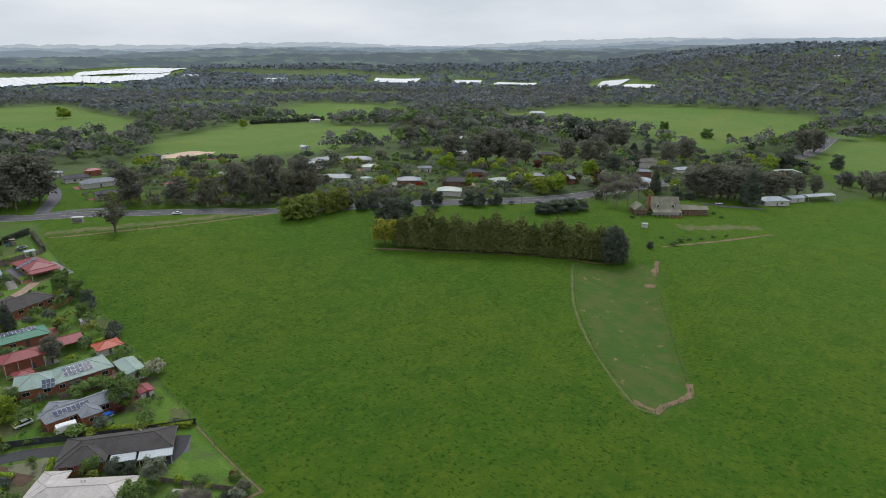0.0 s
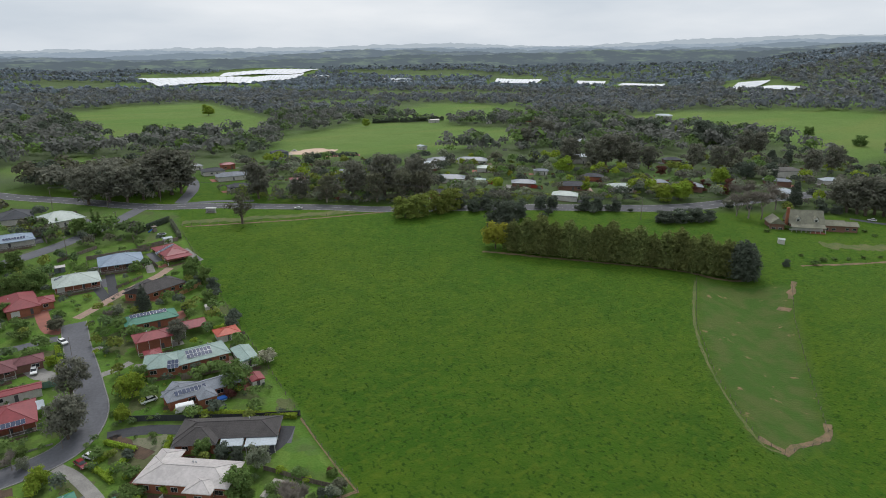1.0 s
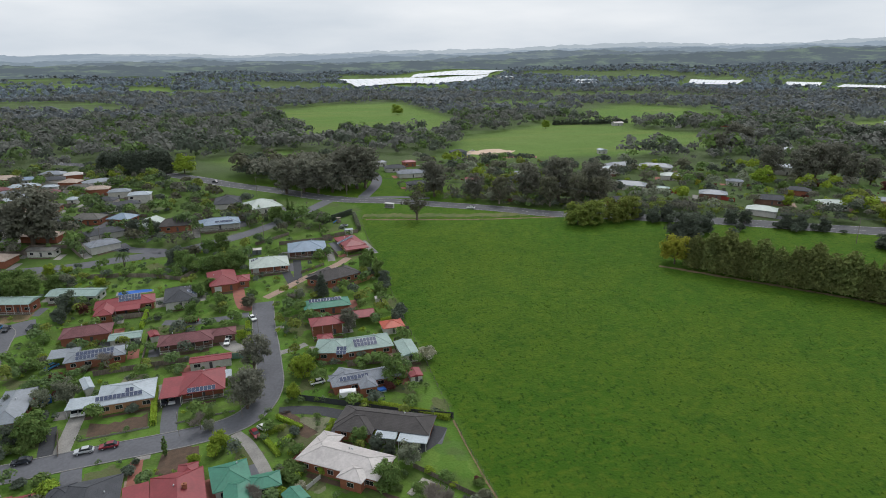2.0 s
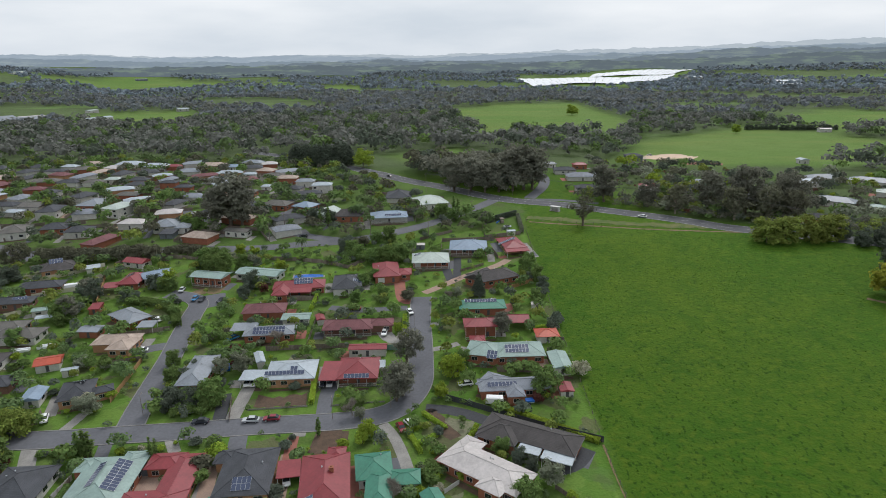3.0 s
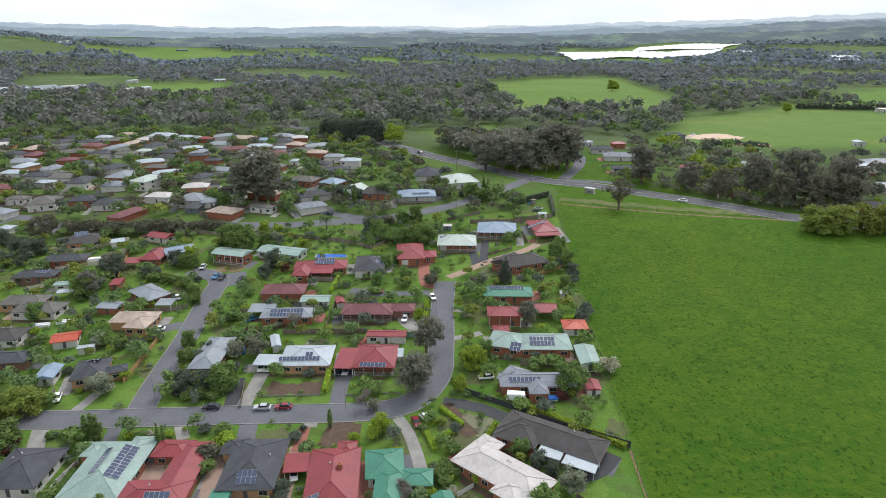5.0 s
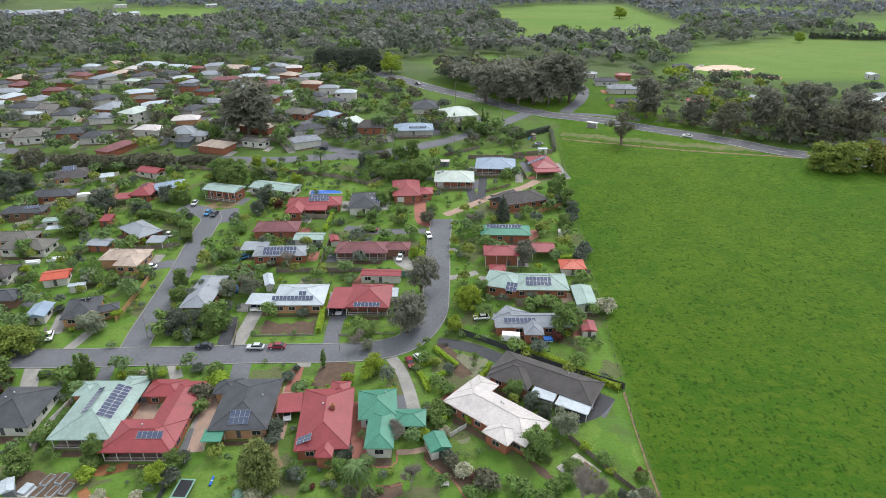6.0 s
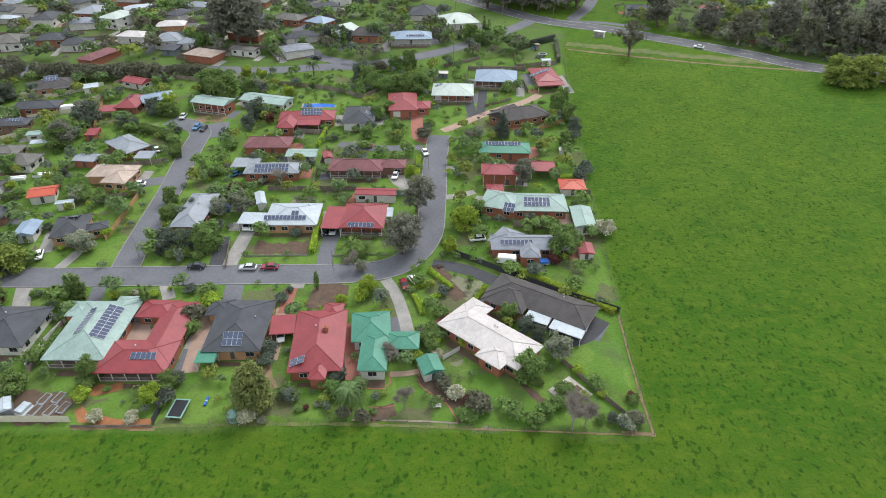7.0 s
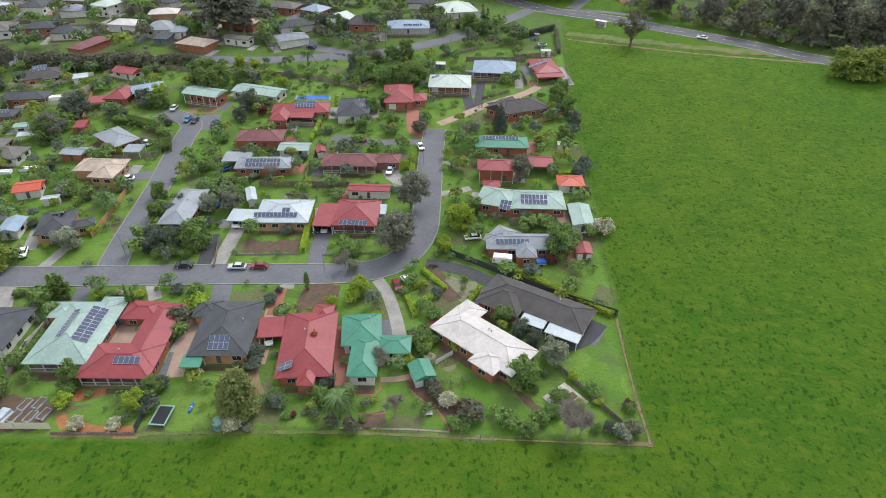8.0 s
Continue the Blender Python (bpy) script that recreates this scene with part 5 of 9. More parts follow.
house("red-roofed house in a garden", "maroon", "brick_red", [(-289.7, 371.4, 10.0, 13.8, 10.9, 3, "hip", 0.38)], detail=0)
house("low suburban house with a dark roof", "charcoal", "white", [(-328.7, 307.9, 10.0, 12.8, 8.3, 3, "hip", 0.38)], detail=0)
house("low pale-roofed suburban house", "silver", "brick_tan", [(-187.9, 376.5, 25.0, 17.9, 9.1, 3, "hip", 0.38)], detail=0)
house("grey-roofed house on a sloping block", "grey", "white", [(-123.0, 467.2, -20.0, 16.7, 9.8, 3, "hip", 0.38)], detail=0)
house("grey-tiled house on a sloping block", "tile_grey", "brick_red", [(-245.4, 453.0, 25.0, 17.5, 9.7, 3, "hip", 0.38)], detail=0)
house("slate-roofed house in a garden", "slate", "white", [(-238.2, 359.5, 70.0, 13.0, 10.4, 3, "hip", 0.38)], detail=0)
house("white-roofed house in a garden", "white", "brick_tan", [(-304.8, 353.5, -8.0, 14.3, 9.1, 3, "hip", 0.38)], detail=0)
house("charcoal-roofed white house in a garden", "charcoal", "white", [(-282.9, 447.2, 70.0, 12.1, 10.8, 3, "hip", 0.38)], detail=0)
house("beige-tiled house in a garden", "beige", "brick_red", [(-106.0, 431.2, -20.0, 13.1, 9.8, 3, "hip", 0.38)], detail=0)
house("dark-roofed brick house in a garden", "charcoal", "white", [(-68.5, 297.8, 25.0, 16.7, 10.2, 3, "hip", 0.38)], detail=0)
house("red-roofed house in a garden", "maroon", "brick_tan", [(-246.4, 319.9, 10.0, 15.8, 9.6, 3, "hip", 0.38)], detail=0)
house("low suburban house with a dark roof", "charcoal", "white", [(-208.0, 431.6, 70.0, 14.8, 10.5, 3, "hip", 0.38)], detail=0)
house("low pale-roofed suburban house", "silver", "brick_red", [(-164.0, 346.0, 25.0, 16.4, 8.5, 3, "hip", 0.38)], detail=0)
house("grey-roofed house on a sloping block", "grey", "white", [(-305.3, 325.3, -8.0, 16.5, 9.4, 3, "hip", 0.38)], detail=0)
house("grey-tiled house on a sloping block", "tile_grey", "brick_tan", [(-294.2, 284.1, 25.0, 17.5, 10.0, 3, "hip", 0.38)], detail=0)
house("slate-roofed house in a garden", "slate", "white", [(-132.5, 402.8, -8.0, 18.1, 10.2, 3, "hip", 0.38)], detail=0)
house("white-roofed house in a garden", "white", "brick_red", [(-311.7, 307.8, 10.0, 15.6, 9.6, 3, "hip", 0.38)], detail=0)
house("charcoal-roofed white house in a garden", "charcoal", "white", [(-327.7, 452.6, 70.0, 13.3, 10.5, 3, "hip", 0.38)], detail=0)
house("beige-tiled house in a garden", "beige", "brick_tan", [(-227.5, 440.3, 70.0, 16.1, 8.3, 3, "hip", 0.38)], detail=0)
house("dark-roofed brick house in a garden", "charcoal", "white", [(-325.1, 417.9, -20.0, 12.1, 10.1, 3, "hip", 0.38)], detail=0)
house("red-roofed house in a garden", "maroon", "brick_red", [(-155.7, 276.6, 70.0, 18.9, 8.5, 3, "hip", 0.38)], detail=0)
house("low suburban house with a dark roof", "charcoal", "white", [(-281.1, 315.2, -20.0, 16.2, 9.9, 3, "hip", 0.38)], detail=0)
house("low pale-roofed suburban house", "silver", "brick_tan", [(-131.3, 425.2, 10.0, 18.9, 8.5, 3, "hip", 0.38)], detail=0)
house("grey-roofed house on a sloping block", "grey", "white", [(-220.4, 282.1, -20.0, 13.3, 9.1, 3, "hip", 0.38)], detail=0)
house("grey-tiled house on a sloping block", "tile_grey", "brick_red", [(-249.8, 409.5, 10.0, 18.6, 9.5, 3, "hip", 0.38)], detail=0)
house("slate-roofed house in a garden", "slate", "white", [(-135.8, 351.6, -8.0, 19.0, 9.9, 3, "hip", 0.38)], detail=0)
house("white-roofed house in a garden", "white", "brick_tan", [(-136.6, 316.2, 10.0, 14.1, 9.7, 3, "hip", 0.38)], detail=0)
house("charcoal-roofed white house in a garden", "charcoal", "white", [(-109.0, 314.4, -20.0, 19.0, 8.0, 3, "hip", 0.38)], detail=0)
house("beige-tiled house in a garden", "beige", "brick_red", [(-287.6, 424.7, 70.0, 16.5, 10.3, 3, "hip", 0.38)], detail=0)
house("dark-roofed brick house in a garden", "charcoal", "white", [(-288.8, 345.7, 25.0, 13.7, 9.9, 3, "hip", 0.38)], detail=0)
house("red-roofed house in a garden", "maroon", "brick_tan", [(-145.4, 416.5, 25.0, 18.6, 8.5, 3, "hip", 0.38)], detail=0)
house("low suburban house with a dark roof", "charcoal", "white", [(-229.0, 374.1, -8.0, 12.0, 9.1, 3, "hip", 0.38)], detail=0)
house("low pale-roofed suburban house", "silver", "brick_red", [(-125.0, 386.7, 25.0, 14.5, 9.7, 3, "hip", 0.38)], detail=0)
house("grey-roofed house on a sloping block", "grey", "white", [(-309.2, 370.1, 10.0, 18.1, 9.7, 3, "hip", 0.38)], detail=0)
house("grey-tiled house on a sloping block", "tile_grey", "brick_tan", [(-123.8, 366.6, 10.0, 13.4, 9.0, 3, "hip", 0.38)], detail=0)
house("slate-roofed house in a garden", "slate", "white", [(-67.0, 281.2, 25.0, 13.8, 9.9, 3, "hip", 0.38)], detail=0)
house("white-roofed house in a garden", "white", "brick_red", [(-270.7, 277.7, 25.0, 14.3, 8.8, 3, "hip", 0.38)], detail=0)
house("charcoal-roofed white house in a garden", "charcoal", "white", [(-202.6, 361.0, 70.0, 15.0, 10.6, 3, "hip", 0.38)], detail=0)
house("beige-tiled house in a garden", "beige", "brick_tan", [(-328.1, 326.6, -8.0, 17.4, 8.6, 3, "hip", 0.38)], detail=0)
house("dark-roofed brick house in a garden", "charcoal", "white", [(-191.3, 435.0, 25.0, 14.6, 11.0, 3, "hip", 0.38)], detail=0)
house("red-roofed house in a garden", "maroon", "brick_red", [(-274.1, 401.1, 70.0, 12.4, 10.7, 3, "hip", 0.38)], detail=0)
house("low suburban house with a dark roof", "charcoal", "white", [(-97.7, 329.0, -20.0, 18.8, 9.3, 3, "hip", 0.38)], detail=0)
house("low pale-roofed suburban house", "silver", "brick_tan", [(-259.5, 366.4, 70.0, 14.3, 9.0, 3, "hip", 0.38)], detail=0)
house("grey-roofed house on a sloping block", "grey", "white", [(-168.4, 468.1, 25.0, 18.0, 8.9, 3, "hip", 0.38)], detail=0)
house("grey-tiled house on a sloping block", "tile_grey", "brick_red", [(-104.5, 360.8, -8.0, 13.4, 8.3, 3, "hip", 0.38)], detail=0)
house("slate-roofed house in a garden", "slate", "white", [(-183.3, 321.8, 10.0, 13.1, 10.0, 3, "hip", 0.38)], detail=0)
house("white-roofed house in a garden", "white", "brick_tan", [(-223.5, 455.9, -20.0, 14.7, 9.4, 3, "hip", 0.38)], detail=0)
house("charcoal-roofed white house in a garden", "charcoal", "white", [(-181.5, 391.5, -8.0, 15.7, 9.6, 3, "hip", 0.38)], detail=0)
house("beige-tiled house in a garden", "beige", "brick_red", [(-108.4, 277.0, -20.0, 15.5, 10.6, 3, "hip", 0.38)], detail=0)
house("dark-roofed brick house in a garden", "charcoal", "white", [(-118.2, 444.1, 10.0, 13.7, 9.5, 3, "hip", 0.38)], detail=0)
house("red-roofed house in a garden", "maroon", "brick_tan", [(-251.3, 432.6, -20.0, 15.6, 9.4, 3, "hip", 0.38)], detail=0)
house("pale-roofed hillside house among trees", "silver", "white", [(465.7, 155.9, -40.0, 13.8, 8.9, 3.2, "hip", 0.4)], detail=0)
house("dark-roofed hillside house among trees", "charcoal", "brick_red", [(318.9, 247.6, -52.0, 15.0, 9.1, 3.2, "hip", 0.4)], detail=0)
house("grey-roofed hillside house among trees", "grey", "brick_brown", [(181.6, 349.3, -52.0, 17.1, 9.0, 3.2, "hip", 0.4)], detail=0)
house("cream-roofed hillside house among trees", "pale", "white", [(260.8, 218.5, -52.0, 15.8, 9.6, 3.2, "hip", 0.4)], detail=0)
house("white-roofed hillside house among trees", "white", "brick_red", [(453.1, 135.5, -52.0, 16.6, 10.1, 3.2, "hip", 0.4)], detail=0)
house("slate-roofed hillside house among trees", "slate", "brick_brown", [(424.5, 172.8, -52.0, 17.8, 8.1, 3.2, "hip", 0.4)], detail=0)
house("pale-roofed hillside house among trees", "silver", "white", [(398.6, 155.9, 20.0, 15.0, 9.5, 3.2, "hip", 0.4)], detail=0)
house("dark-roofed hillside house among trees", "charcoal", "brick_red", [(199.9, 261.7, -52.0, 14.6, 10.2, 3.2, "hip", 0.4)], detail=0)
house("grey-roofed hillside house among trees", "grey", "brick_brown", [(353.4, 192.8, -52.0, 13.1, 10.7, 3.2, "hip", 0.4)], detail=0)
house("cream-roofed hillside house among trees", "pale", "white", [(213.9, 322.9, 20.0, 13.9, 9.6, 3.2, "hip", 0.4)], detail=0)


# ---- beds, patios and side fences round the houses ----
def patches(name, label, category, mat, rows, lift):
    """Flat rectangles laid on the land: place, heading, half length, half depth."""
    verts, faces = [], []
    for x, y, a, hw, hd in rows:
        c, s, i = math.cos(a), math.sin(a), len(verts)
        for v in (-1, 0, 1):
            for u in (-1, -0.5, 0, 0.5, 1):
                px, py = x + c * u * hw - s * v * hd, y + s * u * hw + c * v * hd
                verts.append((px, py, float(height(px, py)) + lift))
        faces += [(i + 5 * v + u, i + 5 * v + u + 1, i + 5 * v + u + 6, i + 5 * v + u + 5) for v in range(2) for u in range(4)]
    return tagged(mesh_object(name, verts, faces, mat), label, category, kind="stuff")


yard_rng = random.Random(8)
beds, patios, walls = [], {"concrete": [], "paving_tan": [], "asphalt": [], "paving_red": []}, []
for fx, fy, a, w, d in list(FOOTPRINTS):
    if math.hypot(fx, fy) > 520 or max(w, d) < 4:
        continue
    c, s = math.cos(a), math.sin(a)
    at = lambda u, v: (fx + c * u - s * v, fy + s * u + c * v)
    for side in (-1, 1):
        beds.append((*at(0, side * (d + 0.7)), a, w * yard_rng.uniform(0.5, 0.95), yard_rng.uniform(0.5, 1.1)))
    side = yard_rng.choice((-1, 1))
    patios[yard_rng.choice(("concrete", "concrete", "paving_tan", "asphalt", "asphalt", "paving_red"))].append((*at(side * (w + 1.5), yard_rng.uniform(-0.4, 0.4) * d), a, 1.7, d * yard_rng.uniform(0.5, 1.1)))
    if fy > 236 and fx < 60:
        patios[yard_rng.choice(("concrete", "asphalt"))].append((*at(-side * (w + 1.6), -d * 0.8), a, 1.6, d))
        for p, q, turn in ((at(-w - 4, d + 5), at(w + 4, d + 5), a), (at(side * (w + 4), d + 5), at(side * (w + 4), -d), a + math.pi / 2)):
            m = ((p[0] + q[0]) / 2, (p[1] + q[1]) / 2)
            if all(float(edge_distance(*k, line)) > half + 1 for line, half in ROADS for k in (p, m, q)) and all(math.hypot(m[0] - g[0], m[1] - g[1]) > max(g[3], g[4]) + 1 for g in FOOTPRINTS):
                walls.append((p, q))
patches("garden_bed", "dark mulched garden beds along the house walls", "garden bed", "mulch", beds, 0.022)
for k, (mat, rows) in enumerate(patios.items()):
    patches("patio", ("pale concrete", "tan brick", "grey asphalt", "red brick")[k] + " patios and aprons beside the houses", "patio", mat, rows, 0.027 + 0.005 * k)
bm = bmesh.new()
for p, q in walls:
    n = max(1, round(math.dist(p, q) / 2.4))
    for i in range(n):
        u, v = [Vector((p[0] + (q[0] - p[0]) * k / n, p[1] + (q[1] - p[1]) * k / n)) for k in (i + 0.02, i + 0.98)]
        g = (v - u).normalized().orthogonal() * 0.04
        low, high = [[bm.verts.new((e.x, e.y, float(height(e.x, e.y)) + z)) for e in (u - g, v - g, v + g, u + g)] for z in (-0.3, 1.75)]
        bm.faces.new(high)
        for j in range(4):
            bm.faces.new((low[j], low[(j + 1) % 4], high[(j + 1) % 4], high[j]))
tagged(part("fencing", bm, "fence_timber", None), "weathered timber paling fences between the far gardens", "fence", kind="stuff")



BOUNDS = {}


def bounds_of(line):
    if id(line) not in BOUNDS:
        BOUNDS[id(line)] = (min(p[0] for p in line), max(p[0] for p in line), min(p[1] for p in line), max(p[1] for p in line))
    return BOUNDS[id(line)]


def free_of(x, y, gap=1.0, road_gap=0.8):
    """Whether a place lies clear of houses and roads."""
    for fx, fy, a, w, d in FOOTPRINTS:
        dx, dy = x - fx, y - fy
        if abs(dx) + abs(dy) > 45:
            continue
        if abs(math.cos(a) * dx + math.sin(a) * dy) < w + gap and abs(-math.sin(a) * dx + math.cos(a) * dy) < d + gap:
            return False
    for line, half in ROADS:
        bx0, bx1, by0, by1 = bounds_of(line)
        if bx0 - 8 < x < bx1 + 8 and by0 - 8 < y < by1 + 8 and float(edge_distance(x, y, line)) < half + road_gap:
            return False
    return True


# ---- trees ----
def leaf_quads(p, v, rng, size, up):
    """Small folded leaves at the places p, facing roughly along v."""
    unit = lambda q: q / np.linalg.norm(q, axis=1, keepdims=True)
    nrm = unit(v + rng.normal(size=p.shape) * 0.5 + (0, 0, up))
    a = unit(np.cross(nrm, rng.normal(size=p.shape)))
    b = np.cross(nrm, a)
    s = (size * (0.55 + 0.9 * rng.random(len(p))))[:, None]
    verts = np.stack([p - a * s - nrm * s * 0.22, p - b * s * 0.62, p + a * s - nrm * s * 0.22, p + b * s * 0.62], 1).reshape(-1, 3)
    return verts, np.arange(len(verts)).reshape(-1, 4).tolist()


def leaf_cloud(rng, clumps, per_clump, size, flat=0.75):
    """Leaves scattered through round clumps: places, faces."""
    ps, vs, ss = [], [], []
    for cx, cy, cz, r in clumps:
        n = max(6, int(per_clump * r * r))
        v = rng.normal(size=(n, 3))
        v /= np.linalg.norm(v, axis=1, keepdims=True)
        v[:, 2] = np.where(v[:, 2] < -0.45, -v[:, 2], v[:, 2])
        inner = np.arange(n) % 5 == 0
        rad = np.where(inner, r * 0.55 * rng.random(n) ** 0.4, r * (0.52 + 0.60 * rng.random(n) ** 0.8))
        ps.append(np.array([cx, cy, cz]) + v * rad[:, None] * (1, 1, flat))
        vs.append(v)
        ss.append(np.where(inner, 1.7, 1.0) * size)
    return leaf_quads(np.concatenate(ps), np.concatenate(vs), rng, np.concatenate(ss), 0.45)


def branches(bm, rng, p, way, length, radius, depth, spread=0.6):
    """Limbs that fork; gives the tips."""
    q = p + way * length
    tube(bm, p, q, radius, radius * 0.66, 6 if depth > 1 else 4, cap=False)
    if depth == 0:
        return [q]
    tips = []
    for k in range(rng.integers(2, 4)):
        w = way + Vector(rng.normal(size=3)) * spread
        w.z = abs(w.z) * 0.8 + 0.25
        tips += branches(bm, rng, q, w.normalized(), length * (0.62 + 0.25 * rng.random()), radius * 0.6, depth - 1, spread)
    return tips


KINDS = {}


def make_tree(kind, seed):
    """One tree of the kind, about 10 m high, built at the origin: trunk and crown."""
    rng = np.random.default_rng(seed)
    wood, leaf, label, category, name = TREE_LOOKS[kind]
    root = thing(name, pose(0, 0, -400), label, category, "windbreak cypresses" if kind == "cypress" else "garden shrubs" if category == "shrub" else "trees of the district")
    bm = bmesh.new()
    clumps, size, many = [], 0.42, 26
    if kind in ("gum", "gum_pale", "lone"):
        tube(bm, (0, 0, -0.5), (0.15, 0.1, 3.2), 0.34, 0.24, 7, cap=False)
        count = 15 if kind == "lone" else 20
        low, lean = (3.0, 0.0) if kind == "lone" else (1.6 + 1.2 * rng.random(), 0.9 * rng.random())
        for k in range(count):
            a, u = 2.4 * k + rng.random(), (k + rng.random()) / count
            rr = (3.4 * math.sin(math.pi * (0.16 + 0.74 * u)) ** 0.8) * (0.35 + 0.65 * rng.random())
            c = Vector((math.cos(a) * rr + lean * u, math.sin(a) * rr, low + (9.0 - low) * u))
            tube(bm, (0.15, 0.1, 0.8 + 3.4 * u), c, 0.14 * (1.2 - u), 0.04, 5, cap=False)
            clumps.append((c.x, c.y, c.z, 1.15 + 0.75 * rng.random()))
        many, size = (50, 0.27) if kind != "lone" else (30, 0.26)
    elif kind in ("bare",):
        tips = branches(bm, rng, Vector((0, 0, -0.4)), Vector((0, 0, 1)), 2.4, 0.26, 4, 0.5)
        for t in tips:
            for j in range(20):
                w = Vector(rng.normal(size=3))
                w.z = abs(w.z) * 0.9 + 0.35
                tube(bm, t, t + w.normalized() * (1.0 + 1.2 * rng.random()), 0.045, 0.016, 3, cap=False)
        clumps = [(t.x, t.y, t.z, 0.55) for t in tips[::3]]
        many, size = 26, 0.16
    elif kind in ("conifer", "pencil", "dome", "cypress", "cypress_dark"):
        tube(bm, (0, 0, -0.4), (0, 0, 7.5), 0.3, 0.08, 7)
        levels = 15
        for i in range(levels):
            u = i / (levels - 1)
            z = 0.7 + 8.6 * u
            if kind == "conifer":
                R = 2.9 * (1 - u) ** 0.8 + 0.15
            elif kind == "pencil":
                R = 0.75 * math.sin(math.pi * min(1, 0.18 + 0.85 * u)) + 0.1
            elif kind in ("dome", "cypress_dark"):
                R = 3.3 * math.sqrt(max(0.02, 1 - (u * 1.02 - 0.22) ** 2 / 0.66)) * (1 if u < 0.95 else 0.5)
            else:
                R = 2.9 * (1 - u ** 2.4) ** 0.75 + 0.25
            n = max(1, int(R * 3.4))
            for k in range(n):
                a = 2 * math.pi * (k + rng.random() * 0.7) / n + i
                r = R * (0.78 + 0.18 * rng.random())
                clumps.append((math.cos(a) * r * 0.8, math.sin(a) * r * 0.8, z + 0.4 * rng.random(), 0.45 + 0.22 * R))
            clumps.append((0, 0, z, R * 0.65))
        many, size = (26 if kind != "pencil" else 50), 0.25
    elif kind == "palm":
        tube(bm, (0, 0, -0.4), (0.25, 0.1, 6.8), 0.24, 0.16, 8)
        verts, faces = [], []
        for k in range(38):
            a, lift = 2 * math.pi * k / 38 + rng.random() * 0.3, 0.9 * rng.random() - 0.1
            prev = np.array([0.25, 0.1, 6.8])
            for j in range(7):
                u = (j + 1) / 7
                q = np.array([0.25 + math.cos(a) * 3.2 * u, 0.1 + math.sin(a) * 3.2 * u, 6.8 + lift * 3.0 * u - 3.6 * u * u * (1.1 - lift * 0.5)])
                side = np.array([-math.sin(a), math.cos(a), 0]) * 0.75 * (1.05 - u)
                i = len(verts)
                verts += [prev, prev - side - (0, 0, 0.25), q - side - (0, 0, 0.3), q, prev + side - (0, 0, 0.25), q + side - (0, 0, 0.3)]
                faces += [(i, i + 1, i + 2, i + 3), (i, i + 3, i + 5, i + 4)]
                prev = q
        part("trunk", bm, wood, root)
        mesh_object("crown", verts, faces, leaf, root)
        KINDS.setdefault(kind, []).append(root)
        return
    elif kind in ("shrub", "shrub_grey", "shrub_lime", "shrub_red", "blossom", "shrub_brown", "shrub_dark"):
        for k in range(4):
            a = rng.random() * 6.28
            tube(bm, (0, 0, -0.4), (math.cos(a) * 2, math.sin(a) * 2, 4.5), 0.2, 0.07, 5)
        for k in range(9):
            a, r = rng.random() * 6.28, 3.0 * rng.random() ** 0.6
            clumps.append((math.cos(a) * r, math.sin(a) * r, 2.6 + 4.6 * rng.random() * (1 - r / 4.2), 2.0 + 0.9 * rng.random()))
        clumps.append((0, 0, 3.4, 3.2))
        many, size = 17, 0.6
    else:
        tips = branches(bm, rng, Vector((0, 0, -0.4)), Vector((0.03, 0, 1)).normalized(), 2.3, 0.26, 2, 0.55)
        for t in tips:
            clumps.append((t.x * 1.2, t.y * 1.2, min(t.z + 0.6, 8.0), 1.25 + 0.6 * rng.random()))
        for k in range(9):
            a, u = 6.283 * k / 9 + rng.random(), rng.random()
            clumps.append((math.cos(a) * (3.2 - 1.2 * u), math.sin(a) * (3.2 - 1.2 * u), 3.2 + 4.6 * u, 1.35 + 0.6 * rng.random()))
        for k in range(7):
            a = 6.283 * k / 7 + rng.random()
            clumps.append((math.cos(a) * 2.6, math.sin(a) * 2.6, 1.9 + 1.4 * rng.random(), 1.3 + 0.5 * rng.random()))
        clumps.append((0, 0, 5.6, 2.7))
        clumps.append((0, 0, 3.2, 2.2))
        if kind in ("olive", "round", "dark"):
            for k in range(8):
                a = 6.283 * k / 8 + rng.random()
                clumps.append((math.cos(a) * 2.5, math.sin(a) * 2.5, 0.9 + 0.6 * rng.random(), 1.1 + 0.4 * rng.random()))
        many, size = 34, 0.33
    part("trunk", bm, wood, root)
    verts, faces = leaf_cloud(rng, clumps, many, size)
    mesh_object("crown", verts, faces, leaf, root)
    KINDS.setdefault(kind, []).append(root)


